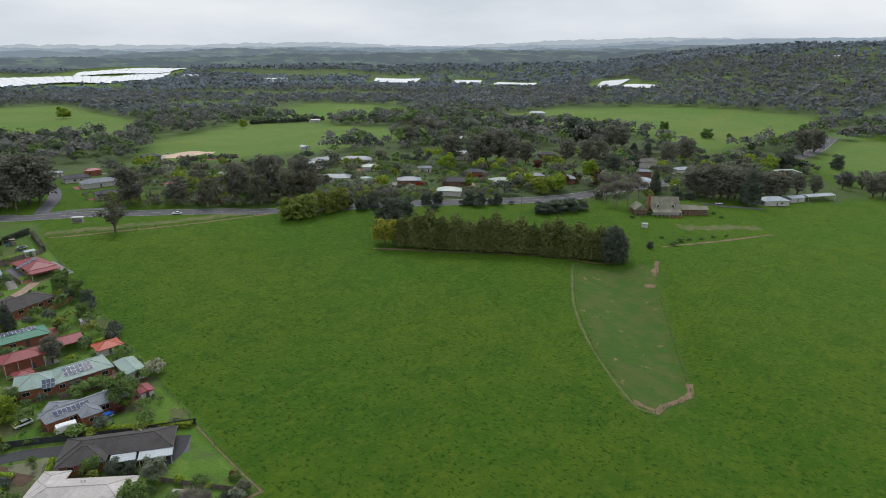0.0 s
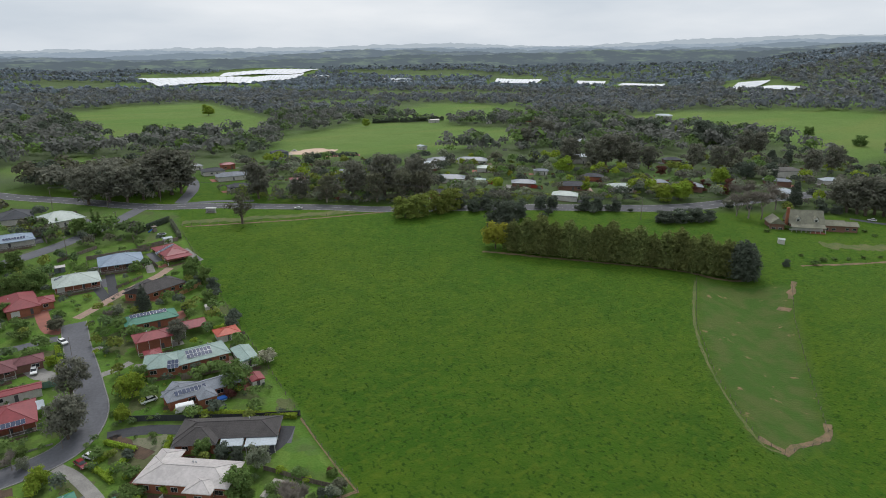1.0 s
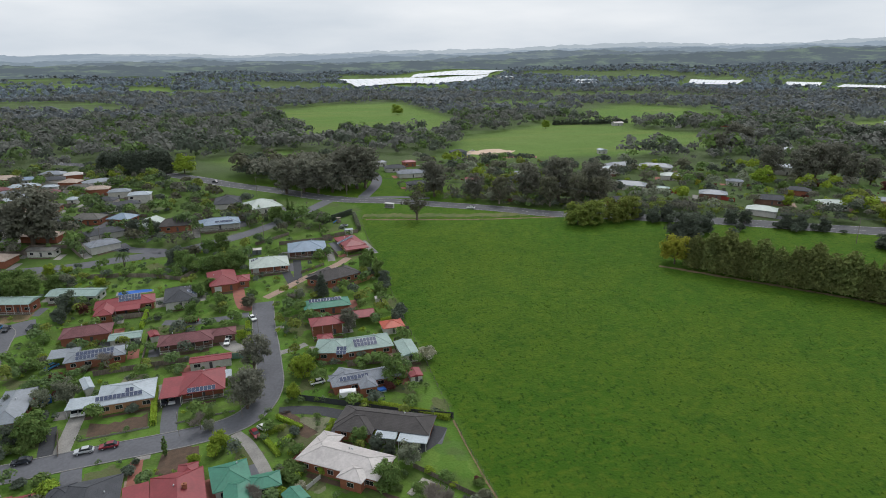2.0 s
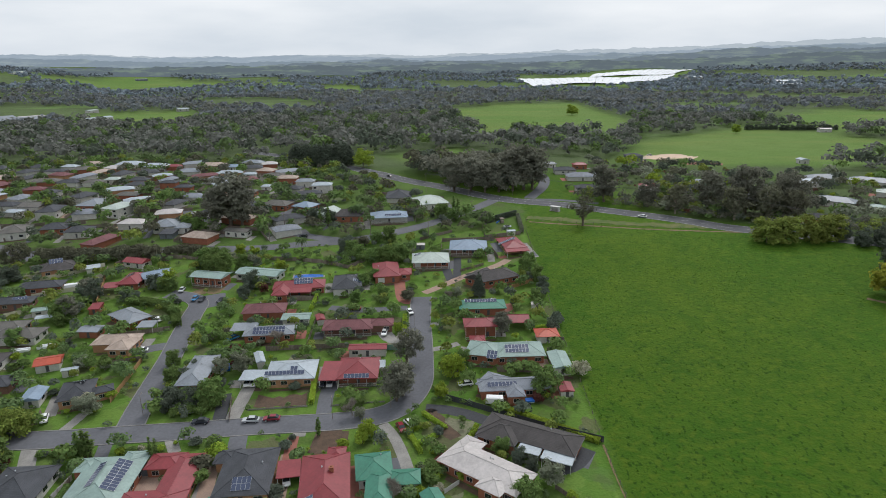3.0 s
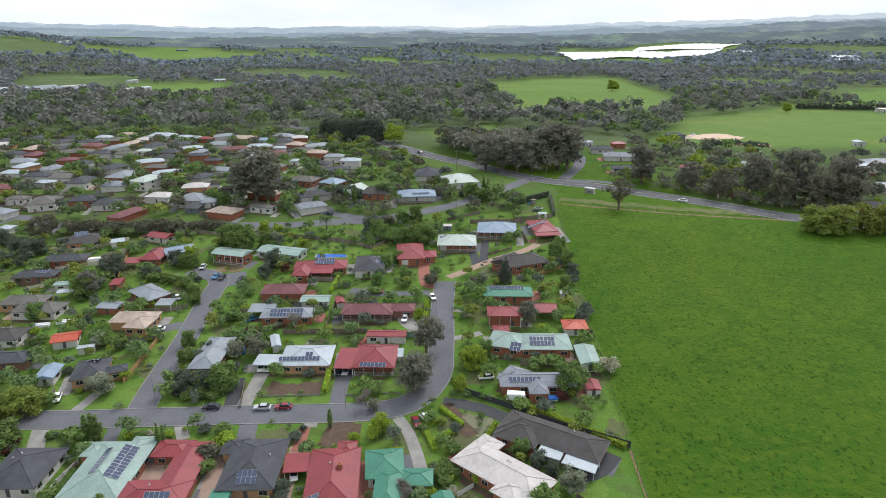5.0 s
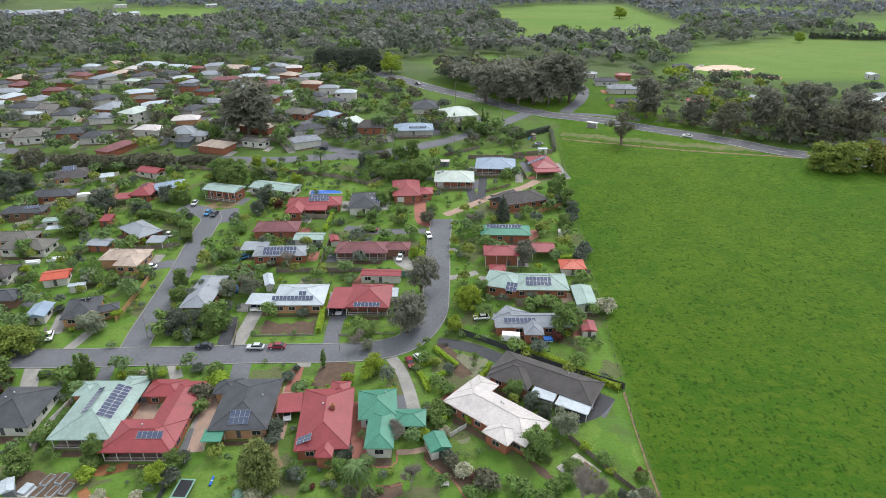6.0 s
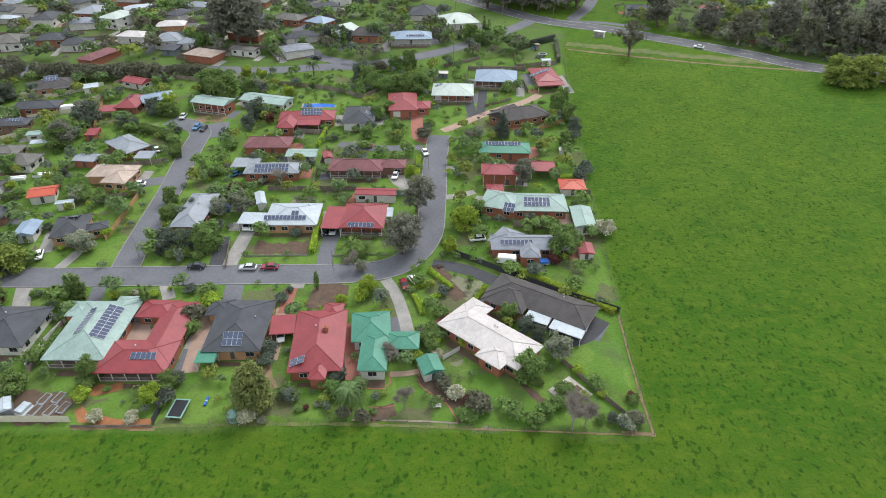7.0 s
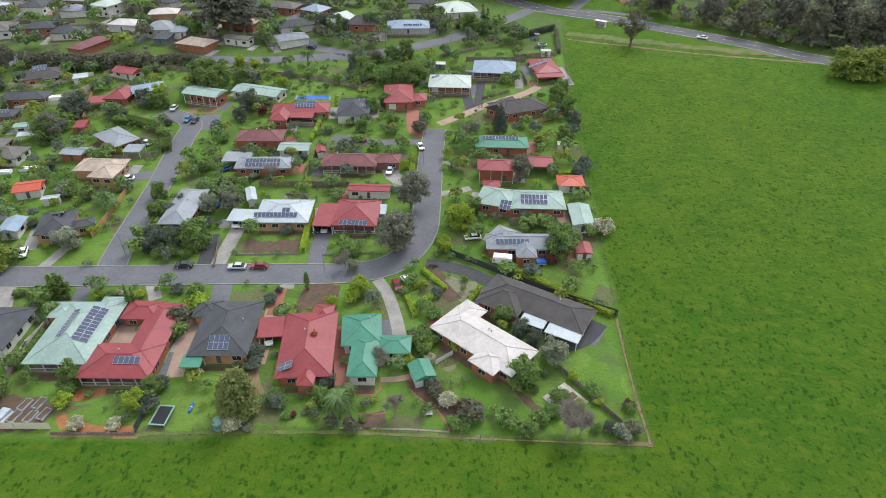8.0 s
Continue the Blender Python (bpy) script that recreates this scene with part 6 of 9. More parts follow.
TREE_LOOKS = {
    "gum": ("bark", "foliage_gum", "tall gum tree with a loose olive-brown crown", "tree", "gum_tree"),
    "gum_pale": ("bark_pale", "foliage_brownish", "gum tree with brownish thin foliage and pale limbs", "tree", "gum_tree"),
    "lone": ("bark", "foliage_brownish", "lone thin-crowned tree at the edge of the field", "tree", "tree"),
    "round": ("bark", "foliage_leaf", "leafy green garden tree with a rounded crown", "tree", "tree"),
    "lime": ("bark", "foliage_lime", "fresh lime-green tree in spring leaf", "tree", "tree"),
    "olive": ("bark", "foliage_olive", "broad olive-green spreading field tree", "tree", "tree"),
    "dark": ("bark", "foliage_dark", "dark green dense evergreen tree", "tree", "tree"),
    "grey": ("bark", "foliage_grey", "silvery grey-leaved garden tree", "tree", "tree"),
    "gold": ("bark", "foliage_gold", "golden-topped conifer with a ragged crown", "tree", "tree"),
    "russet": ("bark", "foliage_russet", "small dark red-leaved garden tree", "tree", "tree"),
    "bare": ("twig", "foliage_brownish", "bare twiggy tree still without leaves", "tree", "bare_tree"),
    "conifer": ("bark", "foliage_dark", "tall dark green pointed conifer", "tree", "conifer"),
    "pencil": ("bark", "foliage_leaf", "narrow upright green pencil pine", "tree", "pencil_pine"),
    "dome": ("bark", "foliage_hedge", "large dense egg-shaped garden conifer", "tree", "conifer"),
    "cypress": ("bark", "foliage_hedge", "dense hedge cypress in the windbreak", "tree", "cypress"),
    "cypress_dark": ("bark", "foliage_dark", "dark rounded cypress at the end of the windbreak", "tree", "cypress"),
    "palm": ("bark", "foliage_leaf_b", "palm tree with drooping fronds", "palm", "palm_tree"),
    "shrub": ("twig", "foliage_leaf", "rounded green leafy garden shrub", "shrub", "shrub"),
    "shrub_grey": ("twig", "foliage_grey", "greyish soft-leaved garden shrub", "shrub", "shrub"),
    "shrub_lime": ("twig", "foliage_lime", "bright yellow-green leafy garden shrub", "shrub", "shrub"),
    "shrub_red": ("twig", "foliage_russet", "dark red leafy garden shrub", "shrub", "shrub"),
    "shrub_brown": ("twig", "foliage_brownish", "brownish dense evergreen shrub", "shrub", "shrub"),
    "shrub_dark": ("twig", "foliage_dark", "dark green dense garden shrub", "shrub", "shrub"),
    "blossom": ("twig", "foliage_blossom", "garden shrub covered in pale blossom", "shrub", "shrub"),
}
for number, kind in enumerate(TREE_LOOKS):
    for v in range(2 if kind in ("lone", "palm", "pencil", "gold", "cypress_dark", "dome") else 4 if kind == "gum" else 3):
        make_tree(kind, 100 * number + v)
tree_rng = random.Random(5)


def tree(kind, x, y, h, wide=1.0):
    """Plants a tree of that height."""
    src = tree_rng.choice(KINDS[kind])
    s = h / 9.6
    m = pose(x, y, float(height(x, y)), 0, 0, tree_rng.random() * 360) @ Matrix.Diagonal((s * wide, s * wide, s, 1))
    return copy_thing(src, m)


for x, y, h, w in ((-38.1, 79.1, 11.9, 0.95),):
    tree("dome", x, y, h, w)
for x, y, h, w in ((-58.8, 80.6, 5.2, 1), (5.2, 141, 8.8, 1), (1.1, 130.7, 5, 1), (-19.1, 114.2, 5.6, 1), (-25, 110.1, 3.8, 1), (26.8, 80.1, 3.1, 1), (-9.3, 165, 3.8, 1), (-11.3, 172, 4, 1), (-76.3, 250.5, 6.2, 1), (-62, 234.5, 5.6, 1), (-83.1, 253.7, 6.2, 1), (-104.8, 223, 7.5, 1), (150, 321.4, 9, 1), (-79.4, 430.1, 9, 1), (-59.4, 480.2, 12, 1.2), (-37.1, 450, 16, 1.2), (-81.1, 505.9, 12, 1), (321.3, 277.2, 14, 1.1), (324.4, 181.2, 11, 1), (310.3, 182.7, 9, 1), (572.3, 358.5, 13, 1), (387.3, 195.2, 9, 1),):
    tree("lime", x, y, h, w)
for x, y, h, w in ((513.3, 343.1, 9, 1), (577.4, 99.8, 10, 1), (546.5, 120.3, 9, 1), (278.2, 1007.7, 20, 1.2), (385.7, 684.7, 12, 1), (312.1, 186.1, 11, 1), (322.8, 182.3, 13, 1.1), (332.3, 184.2, 12, 1), (328, 211.4, 7, 1), (329.4, 219.7, 6, 1), (385.9, 192, 14, 1.1), (309.7, 219.3, 6, 1), (288, 226, 7, 1), (545.8, 115.6, 14, 1.2), (246.1, 263.1, 8, 1),):
    tree("lime", x, y, h, w)
for x, y, h, w in ((-19, 78.2, 9.4, 1), (-17.4, 82.2, 6.2, 1), (-55.6, 256, 8.8, 1), (-33.9, 298.8, 10, 1), (-31.5, 298.6, 11, 1), (-28.4, 296.4, 9, 1),):
    tree("palm", x, y, h, w)
for x, y, h, w in ((30.2, 129.5, 9.4, 1), (14.2, 104.4, 5.6, 0.9), (16.8, 86.8, 7.8, 1), (-63.9, 133.9, 10, 1), (9.2, 148.9, 5.6, 1), (-20.7, 218.9, 6.2, 1), (-16.6, 202.1, 5.6, 1), (-25, 213, 6.2, 1), (-95.9, 242, 11.2, 1), (-92.1, 239.1, 11.2, 1), (-87.4, 239, 10, 1), (-29.1, 240.5, 8.8, 1), (-22, 237.5, 8.8, 1), (-16.9, 237.3, 8.8, 1), (-11.7, 237.2, 10, 1), (-9.5, 239.9, 10, 1), (-31.9, 246.3, 8.8, 1), (-133.8, 197.4, 8.8, 1), (-133.2, 192.3, 7.5, 1), (42.5, 218.8, 7.5, 1), (45.2, 209.1, 7.5, 1), (45.8, 226.1, 6.2, 1),):
    tree("round", x, y, h, w)
for x, y, h, w in ((41, 189.5, 6.2, 1), (-21.2, 263.9, 7.5, 1), (-15, 263.6, 8.8, 1), (-109.3, 110.8, 8.5, 1.2), (-108.8, 104.6, 7, 1.2), (-140.5, 176, 6.5, 1.1), (-142.7, 178.1, 6, 1), (-132.5, 192.8, 9, 1.2), (-135.9, 195.4, 8, 1), (12.9, 294.5, 9, 1), (17.6, 290, 8, 1), (146.8, 325.7, 8, 1), (-73, 295.9, 6, 1), (-78.6, 293.8, 6, 1), (-113.2, 291.1, 8, 1), (-120.6, 296, 7, 1), (26.2, 302.2, 5, 1), (-66.3, 290.9, 5, 1), (710.5, 282.3, 11, 1.3), (673.7, 217.5, 12, 1.3), (696.4, 201.5, 6, 1), (462.5, 347.3, 14, 1),):
    tree("round", x, y, h, w)
for x, y, h, w in ((284.6, 293.9, 8, 1), (314.4, 254.2, 8, 1), (535.8, 55.4, 9, 1), (520.5, 112.4, 10, 1), (644, 160.8, 9, 1), (-73.9, 86.7, 6.5, 0.8), (-87.9, 84, 5.5, 1.1), (-23.1, 82.2, 4, 1), (-57, 84.6, 4.5, 1),):
    tree("round", x, y, h, w)
for x, y, h, w in ((23.3, 142.6, 4.4, 1), (17.6, 100.6, 5.0, 0.9), (20.2, 97.4, 4.6, 0.9), (-70.2, 214.8, 8.8, 1), (-71.6, 207.7, 6.2, 1), (-69.1, 133.4, 6.2, 1), (-72.1, 133.4, 6.2, 1), (-75.4, 136.1, 5, 1), (-75.2, 147.2, 5, 1), (-72.6, 151.6, 5, 1), (-75, 130.9, 5, 1), (-110.4, 220.5, 7.5, 1), (-131, 213.3, 8.8, 1), (-132, 208.6, 7.5, 1), (45.7, 200, 6.2, 1), (-34.9, 252.3, 8.8, 1), (-117.4, 208.4, 5, 1), (-112.6, 206.9, 5, 1), (-189.8, 240.6, 7, 1), (-176.3, 230.2, 8, 1), (-181.9, 233.7, 8, 1), (-173.2, 233.1, 8, 1),):
    tree("dark", x, y, h, w)
for x, y, h, w in ((-194.5, 244.2, 8, 1), (-179.2, 221.5, 7, 1), (-173.3, 221.2, 6, 1), (-136, 213.2, 6.5, 1), (-135, 215.9, 7, 1), (-121.6, 172.9, 3, 1), (100.7, 343.6, 4, 1), (104.2, 340.3, 4, 1), (107.4, 337.2, 4, 1), (-55, 294.2, 9, 1), (-51.6, 295.7, 10, 1), (-46.6, 293.4, 9, 1), (7.7, 298.2, 3, 1), (188.9, 194.6, 17, 1.1), (233.1, 211.3, 9, 1), (240.2, 208.9, 8, 1), (253.7, 196.3, 9, 1), (259.4, 192.3, 9, 1), (268.1, 186.3, 8, 1), (196, 225.8, 9, 1), (194.5, 236.4, 8, 1), (205.4, 227.1, 9, 1),):
    tree("dark", x, y, h, w)
for x, y, h, w in ((279.4, 161.4, 7, 1.5), (289.6, 158.3, 7, 1.5), (297.5, 155.4, 7, 1.4), (268.8, 89.2, 4, 1), (420.1, 722.8, 8, 1), (426, 722.3, 8, 1), (431.9, 721.8, 8, 1), (437.8, 721.2, 8, 1), (443.7, 720.7, 8, 1), (449.6, 720.2, 8, 1), (455.5, 719.7, 8, 1), (458.1, 711.6, 8, 1), (464.5, 710.9, 8, 1), (470.9, 710.2, 8, 1), (477.2, 709.5, 8, 1), (483.6, 708.8, 8, 1), (489.9, 708.1, 8, 1), (496.2, 707.4, 8, 1), (502.6, 706.7, 8, 1), (508.9, 706, 8, 1), (515.2, 705.3, 8, 1), (521.5, 704.6, 8, 1),):
    tree("dark", x, y, h, w)
for x, y, h, w in ((547.8, 387.4, 22, 1.3), (533.8, 357.9, 22, 1.2), (543.8, 302.2, 26, 1.7), (544.5, 291.4, 24, 1.5), (437.5, 185.3, 14, 1), (565.4, 107.8, 19, 1.3), (423.5, 194, 13, 1), (381.3, 123.1, 6, 1.4), (386.4, 117.6, 6, 1.4), (276.5, 159.4, 8, 1.7), (285.7, 155.7, 8, 1.7), (294.9, 151.8, 8, 1.6), (304.9, 150.1, 6, 1.6), (201.8, 204.2, 12, 1), (210.2, 204.1, 11, 1), (609.3, 78.6, 14, 1),):
    tree("dark", x, y, h, w)
for x, y, h, w in ((20.1, 197.9, 10, 1), (380.7, 139.5, 19, 0.8), (404, 85.5, 27, 0.85),):
    tree("conifer", x, y, h, w)
for x, y, h, w in ((-8.5, 150.7, 11.2, 1), (-11.6, 130.3, 11.9, 1), (-9.7, 132.8, 10, 1), (23.9, 164.8, 8.8, 1), (-98.2, 295.6, 28, 1.15), (-92.2, 295.1, 21, 1), (-105.9, 296.4, 19.6, 1), (24.6, 357.4, 21, 1.2), (35.2, 356.6, 21, 1.2), (43.5, 352.7, 19.6, 1.2), (52.2, 352, 21, 1.2), (61.3, 354.4, 26.6, 1), (68.9, 357, 28, 1.1), (74.1, 356.5, 25.2, 1.1), (108.4, 319, 21, 1.1), (154.8, 287.6, 22.4, 1), (173.3, 283.1, 25.2, 1), (191.5, 274.4, 23.8, 1), (128.8, 304.8, 15.4, 1), (363.4, 273.2, 25, 1.1), (382.7, 274.1, 23.75, 1), (476.3, 173.8, 20, 1),):
    tree("gum", x, y, h, w)
for x, y, h, w in ((502.5, 170.5, 21.25, 1), (398, 110.8, 21.25, 1.2), (406.5, 104.6, 21.25, 1.2), (415.1, 98.3, 20, 1.2), (434.3, 87.9, 17.5, 1.2), (452.5, 84.1, 16.25, 1.2), (663.1, 119.2, 22.5, 1.1), (694.6, 116.8, 22.5, 1.1), (413, 231.2, 20, 1), (427.6, 219.1, 18.75, 1), (522.9, 250.9, 21.25, 1), (531.7, 243.7, 20, 1), (440.6, 428.1, 22.5, 1), (428.5, 399.7, 21.25, 1), (381, 382.9, 18.75, 1), (396.2, 115.8, 20, 1.2), (398.9, 106.6, 23, 1.2), (407.7, 100.2, 22, 1.2), (439.9, 102.9, 20, 1.2), (436, 82.9, 18, 1.2), (446.7, 78.8, 16, 1.2), (467.3, 73.4, 15, 1),):
    tree("gum", x, y, h, w)
for x, y, h, w in ((478.6, 65.2, 14, 1), (415.9, 129.8, 16, 1.1), (342.4, 290.7, 22, 1.1), (352.5, 275.8, 24, 1), (379.2, 259.9, 20, 1), (439.9, 215.7, 18, 1), (388.1, 252.5, 17, 1), (508, 34, 18, 1.2), (518.8, 29.9, 18, 1.2), (534.2, 45.7, 14, 1), (519.9, 55.9, 13, 1), (195.9, 285.5, 20, 1.1),):
    tree("gum", x, y, h, w)
for x, y, h, w in ((23.6, 92.6, 6.9, 1), (-96, 132.3, 6.9, 1), (-58.9, 149.9, 8.1, 1), (-99.6, 133.6, 5.6, 1), (11.5, 197, 5, 1), (-21.6, 123.2, 3.8, 1),):
    tree("grey", x, y, h, w)
for x, y, h, w in ((23.6, 73.6, 9.6, 1.05), (-23.7, 124.4, 6.2, 1), (-12.3, 91.6, 6.2, 1), (-8.6, 78.6, 6.2, 1), (-50.3, 164, 8.2, 1), (8.4, 192.8, 5.5, 1), (26.2, 74.2, 7.4, 1), (328.6, 140.2, 18, 1.1), (333.4, 135.1, 17, 1.1), (326.6, 146.2, 15, 1.1), (360.9, 141.2, 17, 1.1), (351.2, 164.2, 14, 1), (351.5, 155.9, 16, 1),):
    tree("bare", x, y, h, w)
for x, y, h, w in ((43.3, 138.1, 6.2, 1), (1.5, 82.1, 3.2, 1), (-38.6, 75.9, 4.4, 1), (-68.2, 76, 3.5, 1), (-61.1, 76, 3.1, 1), (-55.6, 176.3, 3.8, 1),):
    tree("blossom", x, y, h, w)
for x, y, h, w in ((36.9, 81.2, 2.2, 1), (-97.5, 114.7, 1.5, 1), (-106.5, 110.7, 3, 1), (-106.9, 108, 3, 1), (356.4, 185.9, 4, 1), (375.8, 179.2, 4, 1), (308, 232.9, 5, 1),):
    tree("shrub_red", x, y, h, w)
for x, y, h, w in ((16.6, 75, 4.4, 1), (5.5, 78.1, 4.4, 1), (-56.8, 83.9, 3.8, 1), (-74.1, 83.9, 3.2, 1), (-33.2, 81.5, 3.2, 1), (-1.4, 106, 3.8, 1), (-2.7, 98.5, 4.2, 1), (-3.3, 101.2, 3.2, 1), (-108.7, 158.2, 5.6, 1), (-102.3, 157.2, 5.6, 1), (-102.6, 155.9, 4.4, 1), (-87.1, 82.5, 5, 1), (-5.5, 205.1, 4.8, 1), (-95.9, 115.8, 2, 1), (-93.9, 115.8, 2, 1), (-73.4, 144.3, 5, 1), (-77.9, 138.8, 4.4, 1), (-75.7, 141.5, 4.4, 1), (-68.6, 129.6, 3.8, 1), (-72.8, 128.9, 3.2, 1), (-65.2, 128.3, 3.8, 1), (-99.8, 113.7, 2.6, 1),):
    tree("shrub", x, y, h, w)
for x, y, h, w in ((-96.7, 113.8, 2.6, 1), (-95.2, 113.7, 2.2, 1), (-92.9, 113.8, 2.2, 1), (-91.6, 114, 2.2, 1), (-129.7, 160.3, 4, 1), (-131.4, 158.6, 4, 1), (3, 76.4, 3.4, 1), (-3.3, 98.8, 4.5, 1), (-4.5, 97.6, 4, 1), (19, 77, 4, 1), (24.8, 81.9, 3, 1), (21.5, 79.1, 3.5, 1), (29.2, 75.5, 2.5, 1),):
    tree("shrub", x, y, h, w)
for x, y, h, w in ((-20.5, 112.1, 4.4, 1), (13, 96.5, 3.1, 1), (3.6, 96.6, 3.1, 1), (-56.4, 109.3, 3.8, 1), (-75.7, 110.4, 2.5, 1), (-2.6, 96.7, 2.5, 1), (-73, 81.5, 4.2, 1), (-6.5, 91.9, 3.6, 1), (-3.3, 98.5, 3, 1), (-2.1, 106, 3, 1), (19, 105.7, 2.6, 1), (22, 103.7, 2.4, 1),):
    tree("shrub_lime", x, y, h, w)
for x, y, h, w in ((-17.5, 95, 3.8, 1), (42.1, 209.3, 5, 1), (44.2, 170.3, 6.2, 1), (41.8, 166.9, 5, 1), (43.6, 193.6, 6.2, 1), (33.2, 74.1, 3.1, 1), (31.9, 75.5, 2.8, 1), (-63.8, 141.4, 5, 1), (32.1, 187.8, 3.8, 1),):
    tree("shrub_dark", x, y, h, w)
for x, y, h, w in ((-31.6, 116.1, 5.5, 1), (-71.5, 109.3, 7, 1), (-70.2, 109.3, 6.5, 1), (-32, 116.1, 5, 1), (-90.3, 112.8, 7, 1.8), (-88.7, 112.5, 7.5, 1.8), (-87.6, 112.7, 7, 1.8), (-50.8, 289.4, 9, 1.6), (-46.7, 289, 10, 1.6), (19.1, 297.2, 11, 1.4), (21, 294.8, 10, 1.4), (5.3, 313.5, 5, 2),):
    tree("pencil", x, y, h, w)
for x, y, h, w in ((-64.3, 160.9, 4.4, 1), (-61.7, 160.8, 3.8, 1), (-47.6, 397.5, 6, 0.5), (349.2, 190.5, 8, 1), (363.7, 190.4, 8, 1), (378.9, 180.9, 9, 1), (360.4, 174.8, 8, 1), (374.3, 231.8, 9, 1), (344.3, 257.6, 8, 1),):
    tree("russet", x, y, h, w)
for x, y, h, w in ((82.2, 271.5, 16, 1.1), (-20.7, 303, 8, 1),):
    tree("lone", x, y, h, w)
for x, y, h, w in ((-181.4, 255.6, 10, 1), (-182.7, 249.4, 11.2, 1), (137.5, 288.8, 15.4, 1), (162, 273, 16.8, 1), (177.4, 270, 18.2, 1), (188, 264.3, 16.8, 1), (49.6, 371.8, 18.2, 1),):
    tree("gum_pale", x, y, h, w)
for x, y, h, w in ((-173.6, 256.8, 8.5, 1), (-171.1, 256.7, 8.5, 1), (-168.6, 256.5, 8.5, 1), (-166.1, 256.4, 8.5, 1), (-163.6, 256.2, 8.5, 1), (-161.1, 256, 8.5, 1), (-158.6, 255.9, 8.5, 1), (-156.1, 255.7, 8.5, 1), (-153.6, 255.5, 8.5, 1), (-151.1, 255.4, 8.5, 1), (-148.6, 255.2, 8.5, 1), (-146.1, 255, 8.5, 1), (-143.7, 255.1, 8.5, 1), (-141.4, 255.2, 8.5, 1), (-139, 255.3, 8.5, 1), (-136.6, 255.4, 8.5, 1), (-134.2, 255.4, 8.5, 1), (-131.8, 255.5, 8.5, 1), (-129.4, 255.6, 8.5, 1), (-127.1, 255.7, 8.5, 1), (-124.7, 255.8, 8.5, 1), (-122.3, 255.8, 8.5, 1),):
    tree("shrub_brown", x, y, h, w)
for x, y, h, w in ((-116.9, 257.6, 7, 1), (-114.2, 257.6, 7, 1), (-111.5, 257.5, 7, 1), (-108.8, 257.4, 7, 1), (-106.1, 257.4, 7, 1), (-103.4, 257.3, 7, 1), (-30.7, 259.3, 6, 1), (-27, 259.2, 6, 1), (5.9, 78.1, 5.6, 1.1), (-0.8, 83.6, 4, 1), (-16.7, 75.8, 3.5, 1),):
    tree("shrub_brown", x, y, h, w)
for x, y, h, w in ((-112, 123.7, 10, 1.15), (-118, 121.5, 7, 1), (157.5, 235.7, 13.8, 1.25), (165.1, 233.7, 13.2, 1.2), (178, 234.2, 13.2, 1.2), (187.4, 235.1, 13.2, 1.2),):
    tree("olive", x, y, h, w)
for x, y, h, w in ((-88.4, 461.3, 17, 1.25), (-80.9, 460.8, 17, 1.25), (-72.9, 460.3, 17, 1.25), (-64.9, 459.8, 17, 1.25), (-57.4, 459.3, 17, 1.25), (-50.8, 458.9, 17, 1.25), (243.2, 96, 17.5, 1.25), (555.3, 309.3, 22, 1.5), (563.8, 399.4, 17, 1), (559.6, 372.6, 17, 1), (565.4, 107.8, 16, 1), (498.6, 215.3, 11, 1), (509.4, 207.2, 11, 1),):
    tree("cypress_dark", x, y, h, w)
for x, y, h, w in ((175, 170.5, 15, 1), (179.3, 166, 17, 1), (183.1, 160.9, 19, 1), (187.5, 156.2, 16, 1), (191.4, 150.9, 18, 1), (195.9, 146.2, 15, 1), (200.1, 141.6, 17, 1), (204.3, 137.1, 19, 1), (208.4, 132.7, 16, 1), (212.4, 128.3, 18, 1), (215.8, 123.5, 15, 1), (219.4, 118.8, 17, 1), (224, 115.1, 19, 1), (228.3, 111.5, 16, 1), (233, 108.4, 18, 1), (237.3, 105.3, 15, 1), (240.3, 102, 17, 1),):
    tree("cypress", x, y, h, w)
for x, y, h, w in ((169.8, 176.7, 14.5, 1.05), (305, 240.7, 6, 1), (277.4, 286.1, 5, 1),):
    tree("gold", x, y, h, w)

for x, y, h, w in ((-99.1, 114.2, 2, 1.15), (-96.6, 114.2, 1.7, 1.15), (-94.8, 113.8, 1.7, 1.15), (-93.2, 114, 1.7, 1.15), (-91.2, 114, 1.9, 1.15), (-55.9, 86.4, 3.4, 1.15), (-56.4, 80.7, 4.2, 1.15), (-39.6, 111.6, 3.2, 1.15), (-38.3, 115, 2.2, 1.15), (-38.9, 94.8, 4.2, 1.15), (-38.5, 91, 3.6, 1.15), (-31.8, 81.6, 3.6, 1.15), (-23, 86.5, 4.2, 1.15), (-1.3, 85.3, 3.6, 1.15), (29.6, 84.9, 2, 1.15), (-76.2, 135, 6, 1.15), (-72.1, 136.2, 5, 1.15), (-108.3, 217, 6, 1.15),):
    tree("shrub_dark", x, y, h, w)
for x, y, h, w in ((-80.2, 112.8, 2.6, 1.15), (-70.8, 113.4, 2.6, 1.15), (-68, 116, 1.4, 1.15), (-56.8, 85, 2.2, 1.15), (27.2, 87.8, 2.4, 1.15), (31, 81.5, 2, 1.15), (-94, 139.6, 4, 1.15), (-55.5, 109.4, 5, 1.15),):
    tree("shrub_lime", x, y, h, w)
